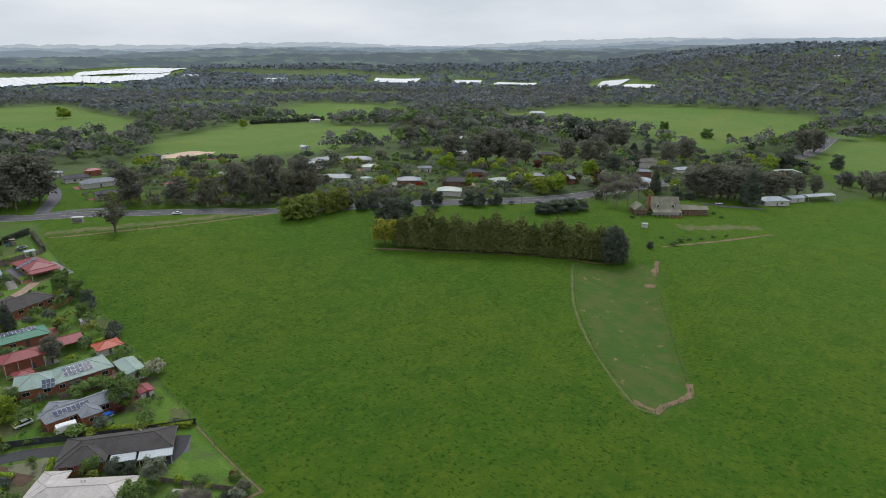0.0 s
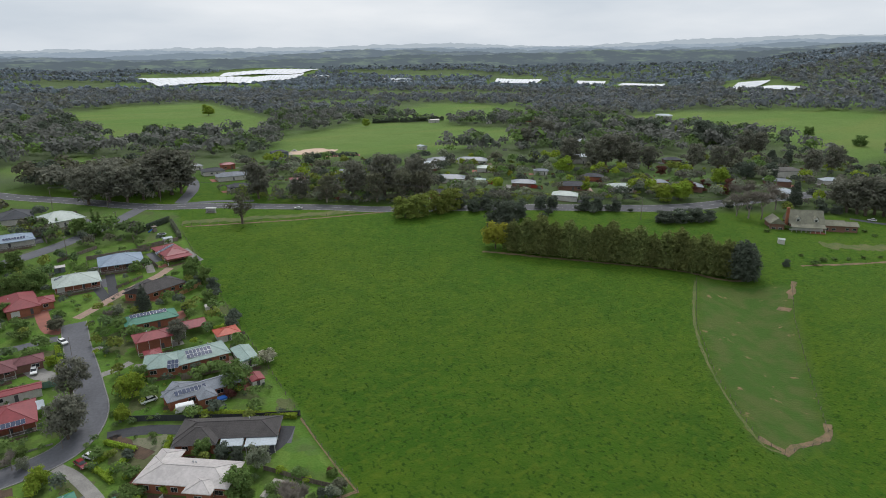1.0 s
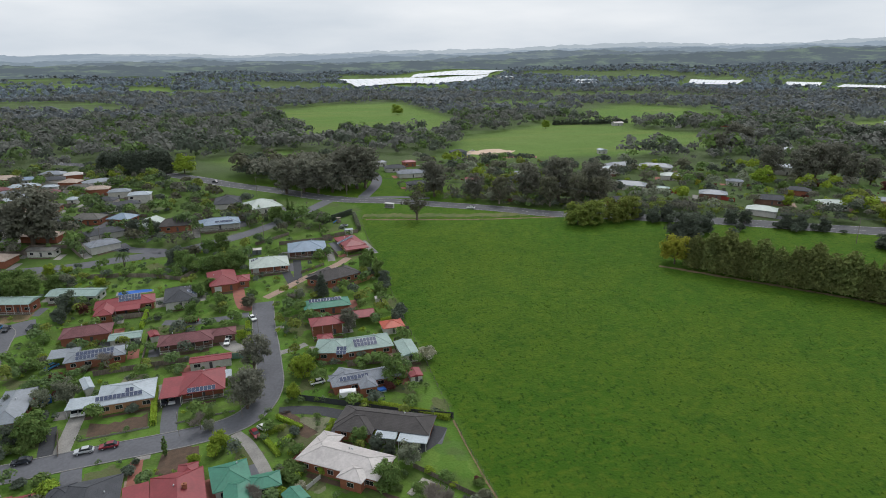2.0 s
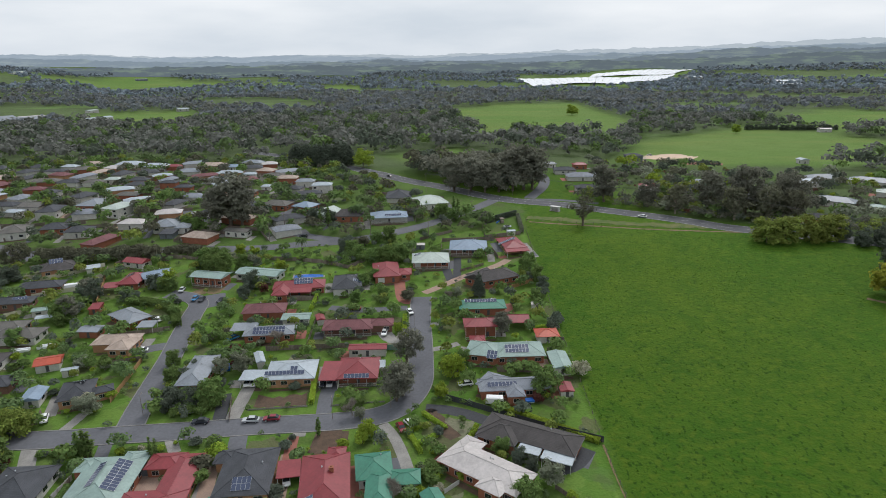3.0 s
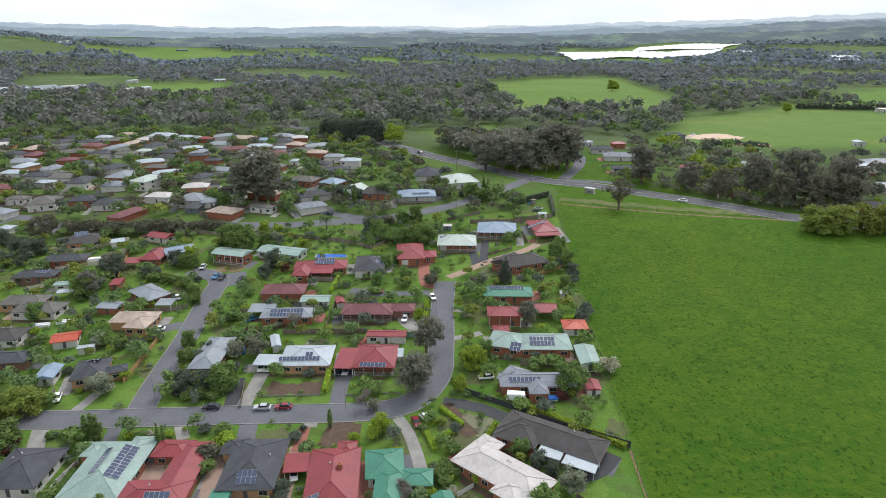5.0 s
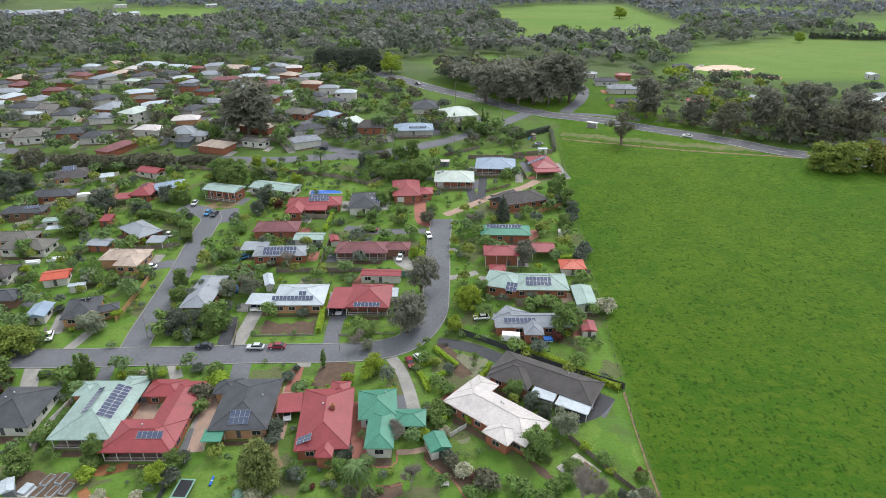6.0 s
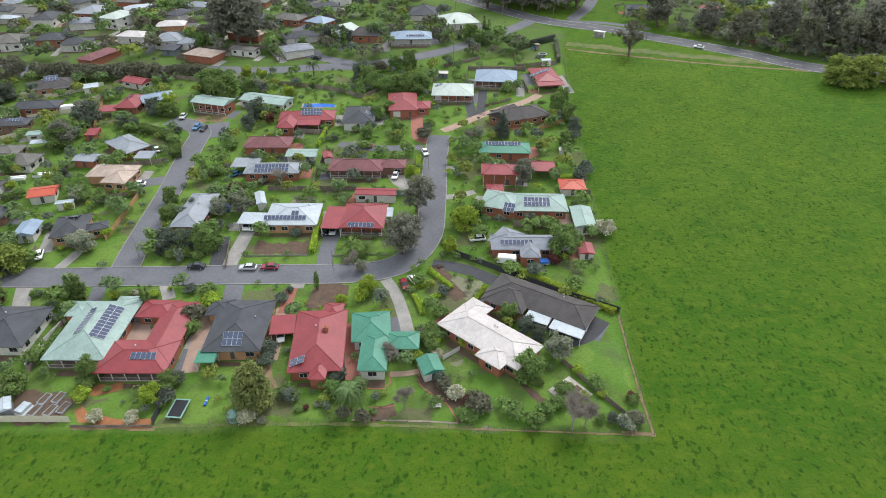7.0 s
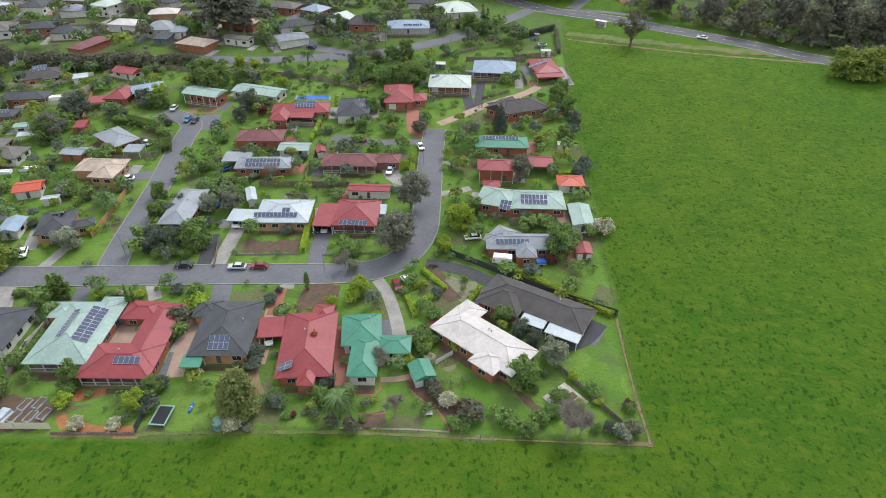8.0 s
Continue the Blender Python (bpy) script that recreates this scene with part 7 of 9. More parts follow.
for x, y, h, w in ((-78, 113.4, 2.4, 1.15), (-57.1, 100.6, 4.8, 1.15), (-74.3, 84.9, 4, 1.15), (-32.8, 83.5, 2.6, 1.15), (-25.2, 85, 3.6, 1.15), (-3.4, 95.8, 3.4, 1.15), (4, 76.1, 3, 1.15), (12.6, 76.7, 4.4, 1.15), (18.9, 84.9, 2, 1.15), (-77.9, 175.8, 3, 1.15), (-72, 174, 3.4, 1.15), (-59.7, 157.7, 4.6, 1.15), (-73.1, 190.6, 4, 1.15), (-17.5, 195.8, 5, 1.15), (-29.5, 78.3, 1.8, 1.15), (-69.2, 83.5, 1.6, 1.15), (-1, 99.6, 3, 1.15), (-14.8, 77.7, 1.6, 1.15), (9.6, 89.7, 1.4, 1.15),):
    tree("shrub", x, y, h, w)
for x, y, h, w in ((-57.6, 104.5, 6, 1.15), (-59.4, 115.4, 1.7, 1.15), (-5.3, 99, 3, 1.15), (6.2, 78.1, 4.6, 1.15), (-20.6, 76.8, 3, 1.15), (36, 74.9, 3.6, 1.15), (-74.2, 172.3, 4, 1.15), (-69.9, 175.7, 3.2, 1.15), (-6.9, 196.5, 6, 1.15),):
    tree("shrub_brown", x, y, h, w)
for x, y, h, w in ((-63.3, 115.6, 1.5, 1.15), (-27.9, 78.7, 1.4, 1.15), (4.6, 80, 3.2, 1.15),):
    tree("shrub_red", x, y, h, w)
for x, y, h, w in ((-41.9, 80.1, 2, 1.15), (-41.8, 76.1, 2.4, 1.15), (-35.8, 75.5, 1.8, 1.15), (-25.9, 79.5, 1.6, 1.15), (33.9, 74.1, 3.6, 1.15), (-109.8, 158, 5, 1.15), (-102.4, 156.5, 4, 1.15),):
    tree("shrub_grey", x, y, h, w)
for x, y, h, w in ((-75.9, 114.4, 1.9, 1), (-2.1, 92.6, 3, 1), (1.6, 81.6, 4, 1), (-38.1, 76.1, 2.4, 1), (-98.4, 134.5, 6, 1),):
    tree("blossom", x, y, h, w)
for x, y, h, w in ((-88.3, 229.7, 12, 1), (-78.2, 236.5, 8, 1), (-106.2, 216.9, 6, 1), (-102.4, 216.9, 6.4, 1), (-81.7, 156.4, 6, 1), (-79.1, 147.1, 6, 1), (-64.3, 133, 8, 1), (-69.6, 215.7, 6, 1), (-27.4, 198.3, 5.4, 1),):
    tree("round", x, y, h, w)
for x, y, h, w in ((-65.4, 149.8, 6.5, 1), (-74.4, 238.1, 8, 1),):
    tree("grey", x, y, h, w)
for x, y, h, w in ((-63.3, 161.4, 4.4, 1), (-64.4, 210.5, 5, 1),):
    tree("russet", x, y, h, w)
for x, y, h, w in ((-130.2, 192.7, 9.5, 1), (-132.7, 211.1, 8.5, 1),):
    tree("gum", x, y, h, w)
for x, y, h, w in ((195.9, 225.7, 7, 1.25), (202.1, 220.8, 6, 1.25), (229, 200.5, 5, 1.25), (221.9, 198, 4.4, 1.25), (249.1, 196.7, 5, 1.25), (254.5, 190.3, 5.6, 1.25), (264.6, 188.7, 5, 1.25), (275.5, 181.3, 3, 1.25), (282.3, 163.3, 5.4, 1.25), (287.6, 156.9, 6, 1.25), (296.9, 153, 5.4, 1.25), (300.6, 147.5, 5, 1.25), (335.1, 155.8, 5, 1.25), (345, 149, 4, 1.25),):
    tree("shrub_dark", x, y, h, w)
for x, y, h, w in ((283.5, 83.3, 3.2, 1.5), (291.9, 83.3, 2.6, 1.5), (297.7, 80.9, 2, 1.5), (304.6, 77.7, 1.8, 1.5), (313.2, 74.3, 1.8, 1.5), (321.3, 70.4, 1.6, 1.5), (289.6, 92.2, 1.8, 1.5), (368.3, 99.3, 2.4, 1.5), (361.1, 92.4, 2.2, 1.5), (357.3, 86.2, 2, 1.5), (328.2, 117.6, 3.4, 1.5), (312.8, 120.8, 2.6, 1.5),):
    tree("shrub", x, y, h, w)

# garden planting between the houses
planting = random.Random(11)
count = 0
while count < 50:
    x, y = planting.uniform(-150, 44), planting.uniform(77, 215)
    if not bool(inside(x, y, YARDS)) or not free_of(x, y, 0.9, 0.9):
        continue
    kind = planting.choice(("shrub", "shrub", "shrub_dark", "shrub_dark", "shrub_lime", "shrub_brown", "shrub", "shrub_red", "blossom", "shrub_grey"))
    tree(kind, x, y, planting.uniform(1.6, 3.6), 1.2)
    count += 1
for sources in KINDS.values():
    for src in sources:
        for ob in list(src.children_recursive) + [src]:
            bpy.data.objects.remove(ob)


def far_woods(name, label, places, blades, size, mat, seed):
    """Woods too far off to count: many crowns of loose blades in one mesh."""
    rng = np.random.default_rng(seed)
    p = np.asarray(places, float)
    n = len(p)
    if not n:
        return
    x, y, h, w = p[:, 0], p[:, 1], p[:, 2], p[:, 3]
    z = height(x, y)
    k = blades
    v = rng.normal(size=(n, k, 3))
    v /= np.linalg.norm(v, axis=2, keepdims=True)
    v[..., 2] = np.abs(v[..., 2]) * 1.25 - 0.35
    lump = rng.normal(size=(n, 5, 3)) * 0.3
    which = rng.integers(0, 5, size=(n, k))
    c = np.take_along_axis(lump, which[..., None].repeat(3, 2), 1)
    off = c * (0.9, 0.9, 0.6) + v * 0.6
    pos = np.stack([x[:, None] + off[..., 0] * w[:, None], y[:, None] + off[..., 1] * w[:, None], (z + h * 0.58)[:, None] + off[..., 2] * h[:, None] * 0.42], -1)
    nrm = v + rng.normal(size=v.shape) * 0.45 + (0, 0, 0.5)
    nrm /= np.linalg.norm(nrm, axis=2, keepdims=True)
    a = np.cross(nrm, rng.normal(size=v.shape))
    a /= np.linalg.norm(a, axis=2, keepdims=True)
    b = np.cross(nrm, a)
    s = (size * (0.6 + 0.8 * rng.random((n, k))) * (w[:, None] / 5))[..., None]
    quad = np.stack([pos - a * s, pos - b * s * 0.7, pos + a * s, pos + b * s * 0.7], 2).reshape(-1, 3)
    data = bpy.data.meshes.new(name)
    m = n * k
    data.vertices.add(4 * m)
    data.vertices.foreach_set("co", quad.astype(np.float32).ravel())
    data.loops.add(4 * m)
    data.loops.foreach_set("vertex_index", np.arange(4 * m, dtype=np.int32))
    data.polygons.add(m)
    data.polygons.foreach_set("loop_start", np.arange(0, 4 * m, 4, dtype=np.int32))
    data.update(calc_edges=True)
    data.materials.append(MATS[mat])
    return tagged(new(name, data), label, "woodland", kind="stuff")


def plant_stuff(label, n, x0, x1, y0, y1, test, sizes, blades, size, mats, gaps, seed):
    """Uncounted planting over a stretch of land."""
    rng = random.Random(seed)
    rows = {m: [] for m in mats}
    tries = 0
    while n and tries < 60000:
        tries += 1
        x, y = rng.uniform(x0, x1), rng.uniform(y0, y1)
        if not test(x, y) or not free_of(x, y, *gaps):
            continue
        h = rng.uniform(*sizes)
        rows[rng.choice(mats)].append((x, y, h, h * rng.uniform(0.42, 0.62)))
        n -= 1
    for k, (m, r) in enumerate(rows.items()):
        far_woods("planting", label, r, blades, size, m, seed + k)


FOOTPRINTS.append((-52.9, 78.3, 0.0, 2.0, 2.8))
in_yards = lambda x, y: bool(inside(x, y, YARDS)) and not (x > 25 and y < 104)
FRONTS = [(fx - 0.64 * k, fy - 0.77 * k, 6.5) for fx, fy, a, w, d in FOOTPRINTS if 100 < fx < 620 and fy < 460 for k in (11,)]
FRONTS += [(fx + 0.35 * k, fy - 0.94 * k, 7.0) for fx, fy, a, w, d in FOOTPRINTS if fx < 60 and fy > 265 for k in (9,)]


def open_front(x, y):
    """Whether a place keeps the lawn before the hillside and suburban houses clear."""
    return all((x - a) ** 2 + (y - b) ** 2 > r * r for a, b, r in FRONTS)


plant_stuff("low mixed shrubs and flowers in the garden beds", 1500, -215, 44, 77, 262, in_yards, (0.9, 2.8), 90, 0.95, ["foliage_leaf", "foliage_dark", "foliage_olive", "foliage_leaf_b", "foliage_lime", "foliage_leaf_b", "foliage_leaf", "foliage_dark", "foliage_leaf_b"], (0.15, 0.5), 40)
plant_stuff("mixed garden trees and bushes between the houses", 520, -215, 44, 85, 268, in_yards, (2.4, 5.8), 200, 0.82, ["foliage_leaf", "foliage_dark", "foliage_olive", "foliage_leaf_b", "foliage_leaf", "foliage_leaf_b"], (0.7, 1.2), 50)
plant_stuff("mixed trees among the far houses", 1050, -360, 60, 272, 500, lambda x, y: x < -40 + (420 - y) * 0.55 and open_front(x, y), (2.0, 9), 140, 0.88, ["foliage_gum", "foliage_leaf_b", "foliage_leaf_b", "foliage_dark", "foliage_brownish", "foliage_leaf_b", "foliage_leaf", "foliage_olive", "foliage_leaf"], (0.5, 1.5), 60)
plant_stuff("low garden shrubs round the hillside houses", 620, 130, 600, 85, 450, lambda x, y: 9 < (x - 160) * 0.58 + (y - 255) * 0.86 < 165 and not any(bool(inside(x, y, q)) for q in PADDOCKS), (1.4, 4.2), 80, 0.95, ["foliage_leaf_b", "foliage_dark", "foliage_leaf", "foliage_brownish", "foliage_lime", "foliage_russet", "foliage_leaf_b", "foliage_grey"], (0.8, 2.0), 75)
plant_stuff("mixed trees round the hillside houses", 520, 130, 600, 85, 450, lambda x, y: 9 < (x - 160) * 0.58 + (y - 255) * 0.86 < 165 and open_front(x, y) and not any(bool(inside(x, y, q)) for q in PADDOCKS), (3, 11), 180, 0.8,
            ["foliage_gum", "foliage_gum", "foliage_brownish", "foliage_dark", "foliage_leaf", "foliage_olive", "foliage_lime", "foliage_dark", "foliage_grey"], (0.8, 2.0), 70)

plant_stuff("scrubby bushes under the roadside gums", 330, 95, 300, 190, 360, lambda x, y: 9 < (x - 121.6) * 0.63 + (y - 286.4) * 0.78 < 36 and open_front(x, y), (1.5, 7.0), 130, 0.65, ["foliage_gum", "foliage_dark", "foliage_brownish", "foliage_olive"], (2.0, 3.0), 80)
plant_stuff("roadside wood at the junction", 150, 0, 85, 345, 440, lambda x, y: (x - 40) * 0.77 + (y - 343) * 0.63 > 9, (6, 18), 240, 0.6, ["foliage_gum", "foliage_gum", "foliage_brownish", "foliage_dark"], (2.0, 3.0), 90)


wood_rng = np.random.default_rng(3)


def scatter(n, r0, r1, az0, az1):
    """Places spread over a sector of the land, thinning where clearings are."""
    r = np.sqrt(wood_rng.uniform(r0 * r0, r1 * r1, n))
    a = np.radians(wood_rng.uniform(az0, az1, n))
    x, y = r * np.sin(a), r * np.cos(a)
    keep = np.ones(n, bool)
    for poly in PADDOCKS:
        keep &= ~inside(x, y, poly)
    keep &= ~inside(x, y, YARDS)
    clear = np.sin(x / 210 + 0.7) * np.sin(y / 260 - 0.4) + 0.7 * np.sin(x / 97 + y / 133)
    keep &= clear < np.where((r > 1100) & (np.degrees(a) < 52), 0.62, 2.0)
    for line, half in ROADS:
        keep &= edge_distance(x, y, line) > half + 5
    for fx, fy, a2, w, d in FOOTPRINTS:
        if fx * fx + fy * fy > 90000:
            keep &= np.hypot(x - fx, y - fy) > max(w, d) + 3
    keep &= ~((x > 25) & (y < 330) & (x * 0.58 + y * 0.86 < 325))
    return x[keep], y[keep]


# outer rings take foliage with more haze in its colour
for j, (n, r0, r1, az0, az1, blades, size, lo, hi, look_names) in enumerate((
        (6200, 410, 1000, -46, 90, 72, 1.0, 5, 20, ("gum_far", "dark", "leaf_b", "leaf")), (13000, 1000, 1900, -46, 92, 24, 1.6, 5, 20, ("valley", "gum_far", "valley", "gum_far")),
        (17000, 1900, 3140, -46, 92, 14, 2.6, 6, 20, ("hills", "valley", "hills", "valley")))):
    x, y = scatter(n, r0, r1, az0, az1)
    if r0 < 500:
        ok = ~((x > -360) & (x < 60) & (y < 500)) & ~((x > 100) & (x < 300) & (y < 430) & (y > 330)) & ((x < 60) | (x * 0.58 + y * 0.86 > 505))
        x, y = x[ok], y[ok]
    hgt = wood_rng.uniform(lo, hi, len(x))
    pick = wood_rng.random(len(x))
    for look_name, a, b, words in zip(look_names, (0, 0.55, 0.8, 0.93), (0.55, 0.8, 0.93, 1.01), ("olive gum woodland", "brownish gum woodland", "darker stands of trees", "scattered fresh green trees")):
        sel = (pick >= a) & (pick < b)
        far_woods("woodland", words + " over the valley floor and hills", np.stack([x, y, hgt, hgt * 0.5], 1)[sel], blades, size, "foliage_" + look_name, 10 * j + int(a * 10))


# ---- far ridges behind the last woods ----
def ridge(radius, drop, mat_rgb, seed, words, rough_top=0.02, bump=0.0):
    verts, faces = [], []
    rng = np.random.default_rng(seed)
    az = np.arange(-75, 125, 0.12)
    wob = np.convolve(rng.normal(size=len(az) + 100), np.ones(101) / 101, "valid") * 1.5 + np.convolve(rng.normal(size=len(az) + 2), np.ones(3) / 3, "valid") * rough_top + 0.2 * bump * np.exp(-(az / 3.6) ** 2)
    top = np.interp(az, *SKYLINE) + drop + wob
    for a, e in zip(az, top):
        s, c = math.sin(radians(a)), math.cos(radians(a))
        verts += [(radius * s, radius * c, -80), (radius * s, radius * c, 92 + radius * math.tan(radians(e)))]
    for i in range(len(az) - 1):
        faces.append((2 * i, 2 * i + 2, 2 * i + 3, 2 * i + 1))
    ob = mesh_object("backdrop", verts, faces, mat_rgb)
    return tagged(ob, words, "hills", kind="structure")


# unlit backdrop: wood and clearing colours glow with the haze already in them
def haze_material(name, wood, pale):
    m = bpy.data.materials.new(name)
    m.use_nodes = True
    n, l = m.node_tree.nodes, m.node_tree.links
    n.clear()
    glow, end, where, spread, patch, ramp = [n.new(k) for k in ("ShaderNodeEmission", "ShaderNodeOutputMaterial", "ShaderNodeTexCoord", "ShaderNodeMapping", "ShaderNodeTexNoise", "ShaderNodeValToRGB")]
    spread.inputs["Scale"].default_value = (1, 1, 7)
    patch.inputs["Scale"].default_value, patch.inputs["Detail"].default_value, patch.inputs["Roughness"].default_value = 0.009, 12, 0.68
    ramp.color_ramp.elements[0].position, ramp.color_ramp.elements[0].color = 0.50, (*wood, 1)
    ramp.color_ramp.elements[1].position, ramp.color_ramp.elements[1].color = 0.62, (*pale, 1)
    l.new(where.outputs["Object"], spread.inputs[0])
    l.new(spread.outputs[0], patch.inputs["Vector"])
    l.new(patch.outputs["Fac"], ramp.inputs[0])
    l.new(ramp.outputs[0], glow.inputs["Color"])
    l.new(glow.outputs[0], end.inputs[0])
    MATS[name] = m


# haze painted as emission, paler and bluer for each ridge farther out
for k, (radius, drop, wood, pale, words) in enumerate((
        (3150, -0.72, (0.125, 0.158, 0.182), (0.185, 0.245, 0.215), "hazy blue-grey wooded rise across the valley"), (3600, -0.50, (0.165, 0.208, 0.248), (0.235, 0.29, 0.285), "hazy blue-grey wooded ridge with pale paddocks"),
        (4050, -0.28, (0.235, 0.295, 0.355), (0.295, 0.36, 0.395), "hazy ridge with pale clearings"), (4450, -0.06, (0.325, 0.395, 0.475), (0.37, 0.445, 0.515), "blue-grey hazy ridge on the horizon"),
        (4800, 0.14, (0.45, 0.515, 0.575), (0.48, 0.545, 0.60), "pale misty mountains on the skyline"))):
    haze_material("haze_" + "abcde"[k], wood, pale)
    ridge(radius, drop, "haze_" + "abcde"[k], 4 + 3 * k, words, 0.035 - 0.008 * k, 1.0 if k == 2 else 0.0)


# ---- fences and hedges ----
def along(points, gap):
    """Even steps along a line: places and headings."""
    line = [Vector(p) for p in points]
    for a, b in zip(line, line[1:]):
        n = max(1, round((b - a).length / gap))
        for i in range(n):
            yield a.lerp(b, i / n), a.lerp(b, (i + 1) / n), math.degrees(math.atan2(b.y - a.y, b.x - a.x))


def fence(label, points, tall, mat, gap=2.4, pales=False):
    """A panelled fence: posts, rails behind and boards or sheets before."""
    x, y = points[0]
    root = thing("fence", pose(x, y, float(height(x, y))), label, "fence", "garden fences")
    inv = root.matrix_basis.inverted()
    for a, b, turn in along(points, gap):
        z = min(float(height(a.x, a.y)), float(height(b.x, b.y)))
        here = inv @ pose(a.x, a.y, z, 0, 0, turn)
        span = (b - a).length
        bm = bmesh.new()
        block(bm, -0.06, 0.06, -0.06, 0.06, -0.4, tall + 0.08)
        part("post", bm, mat, root).matrix_basis = here
        bm = bmesh.new()
        n = max(2, int(span / 0.3))
        back = [[bm.verts.new((0.06 + (span - 0.12) * i / n, 0.04 + 0.03 * (i % 2), z0)) for i in range(n + 1)] for z0 in (-0.2, tall)]
        for i in range(n):
            bm.faces.new((back[0][i], back[0][i + 1], back[1][i + 1], back[1][i]))
        geo = bmesh.ops.extrude_face_region(bm, geom=list(bm.faces))
        bmesh.ops.translate(bm, verts=[v for v in geo["geom"] if isinstance(v, bmesh.types.BMVert)], vec=(0, 0.03, 0))
        part("panel", bm, mat, root).matrix_basis = here
    return root


def rod(bm, points, r):
    """One thin strand through the points."""
    rings = [[bm.verts.new((x + r * u, y + r * v, z + r * w)) for u, v, w in ((1, 1, 0), (-1, -1, 0), (0, 0, 1.4))] for x, y, z in points]
    for p, q in zip(rings, rings[1:]):
        for i in range(3):
            bm.faces.new((p[i], p[(i + 1) % 3], q[(i + 1) % 3], q[i]))


def wire_fence(label, points, tall=1.2, gap=4.0):
    """Timber posts with strained wires."""
    x, y = points[0]
    root = thing("wire_fence", pose(x, y, float(height(x, y))), label, "fence")
    inv = root.matrix_basis.inverted()
    for a, b, turn in along(points, gap):
        za = float(height(a.x, a.y))
        bm = bmesh.new()
        tube(bm, (0, 0, -0.4), (0, 0, tall), 0.08, 0.07, 6)
        part("post", bm, "fence_timber", root).matrix_basis = inv @ pose(a.x, a.y, za)
    for k in (0.4, 0.75, 1.1):
        bm = bmesh.new()
        rod(bm, [(q.x, q.y, float(height(q.x, q.y)) + k) for q in [a for a, b, turn in along(points, gap)] + [Vector(points[-1])]], 0.012)
        part("strand", bm, "wire", root).matrix_basis = inv
    return root


def hedge(label, points, tall, thick, mat):
    """A clipped hedge: a body of small leaves along a line."""
    rng = np.random.default_rng(int(abs(points[0][0] * 10)))
    x, y = points[0]
    root = thing("hedge", pose(x, y, float(height(x, y))), label, "hedge")
    z0 = float(height(x, y))
    ps = []
    for a, b, turn in along(points, 0.8):
        c, d = math.cos(radians(turn)), math.sin(radians(turn))
        n = int(70 * (tall + thick))
        k = np.arange(n) % 3
        u, v, w = rng.random(n) * 0.85, rng.uniform(-0.5, 0.5, n), rng.random(n)
        w = np.where(k == 0, 1.0, w)
        v = np.where(k == 1, np.copysign(0.5, v), v)
        ps.append(np.stack([a.x - x + c * u - d * v * thick, a.y - y + d * u + c * v * thick, float(height(a.x, a.y)) - z0 + w * tall * (0.94 + 0.1 * rng.random(n))], 1))
    ps = np.concatenate(ps)
    verts, faces = leaf_quads(ps, rng.normal(size=ps.shape) * 0.5, rng, 0.2, 0.5)
    mesh_object("leaves", verts, faces, mat, root)
    return root


wire_fence("grey post and wire fence along the field", [(38.9, 72.0), (39.4, 95.0), (40.1, 106.3), (42.9, 142.2), (43.8, 163.4), (46.5, 193.5), (49, 225.9), (52.9, 272.3)])
wire_fence("post and wire fence behind the gardens", [(-46.1, 75.3), (-15.6, 75.7), (4, 73.9), (22.2, 72.8), (38.9, 72.0)])
wire_fence("post and wire fence round the gully", [(221.8, 104.3), (181.2, 78.3), (154.1, 54.1), (134, 29.9), (134.6, 23.2), (155.6, 20.8), (180.9, 37.2), (220.8, 62.2), (250.1, 77.4)])
wire_fence("post and wire fence along the highway verge", [(55.9, 283.2), (80.1, 275.4), (112, 264.3), (155.8, 253.1)])
fence("cream sheet-metal back fence", [(-86.6, 75.7), (-72.9, 75.6)], 1.8, "fence_cream")
fence("low grey timber edging fence", [(-72.3, 74.4), (-56.6, 74.4)], 0.7, "fence_timber")
fence("white lattice side fence beside the verandah", [(-89.0, 89.7), (-89.2, 97.4), (-87.9, 104.5)], 1.5, "trim_white")
fence("dark sheet-metal side fence", [(-56.7, 75), (-56.5, 80.6), (-56.1, 86.9)], 1.8, "fence_dark")
fence("black sheet-metal fence above the driveway", [(2.5, 129.4), (8.1, 125.9), (14.4, 121.8)], 1.8, "fence_dark")
fence("black sheet-metal fence behind the house", [(14.4, 121.8), (26.8, 113.6), (40.4, 106.3)], 1.8, "fence_dark")
fence("weathered timber side fence", [(-88.1, 103.5), (-87.6, 95.7), (-88, 88.3)], 1.6, "fence_timber")
fence("grey timber paling fence in the corner garden", [(24.3, 91.2), (26.7, 87.8), (30.3, 82.3), (34.6, 76.5)], 1.3, "fence_timber")
fence("white picket garden side fence", [(-0.8, 92), (2.9, 94.9)], 1.3, "trim_white")
fence("new tan timber retaining fence", [(-93.1, 160.9), (-93.1, 148.5), (-93.2, 137)], 1.7, "fence_new_timber")
fence("grey paling fence behind the garden", [(-101.7, 158.4), (-93.5, 160.6)], 1.8, "fence_timber")
fence("grey paling fence on the corner block", [(-115.2, 125), (-108.5, 128.1), (-110.1, 133.7)], 1.7, "fence_timber")
fence("cream sheet-metal fence between gardens", [(-164, 231.8), (-152.5, 238.4), (-141.7, 247.6)], 1.8, "fence_cream")
fence("cream sheet-metal fence behind the dark house", [(-156.2, 215.1), (-142, 220.9)], 1.8, "fence_cream")
fence("long cream sheet-metal fence below a terrace", [(-153.2, 217.3), (-144.4, 223.6), (-136.2, 235.4)], 2.0, "fence_cream")
fence("bleached timber side fence", [(-136.2, 235.4), (-127.6, 207.0)], 1.8, "fence_new_timber")
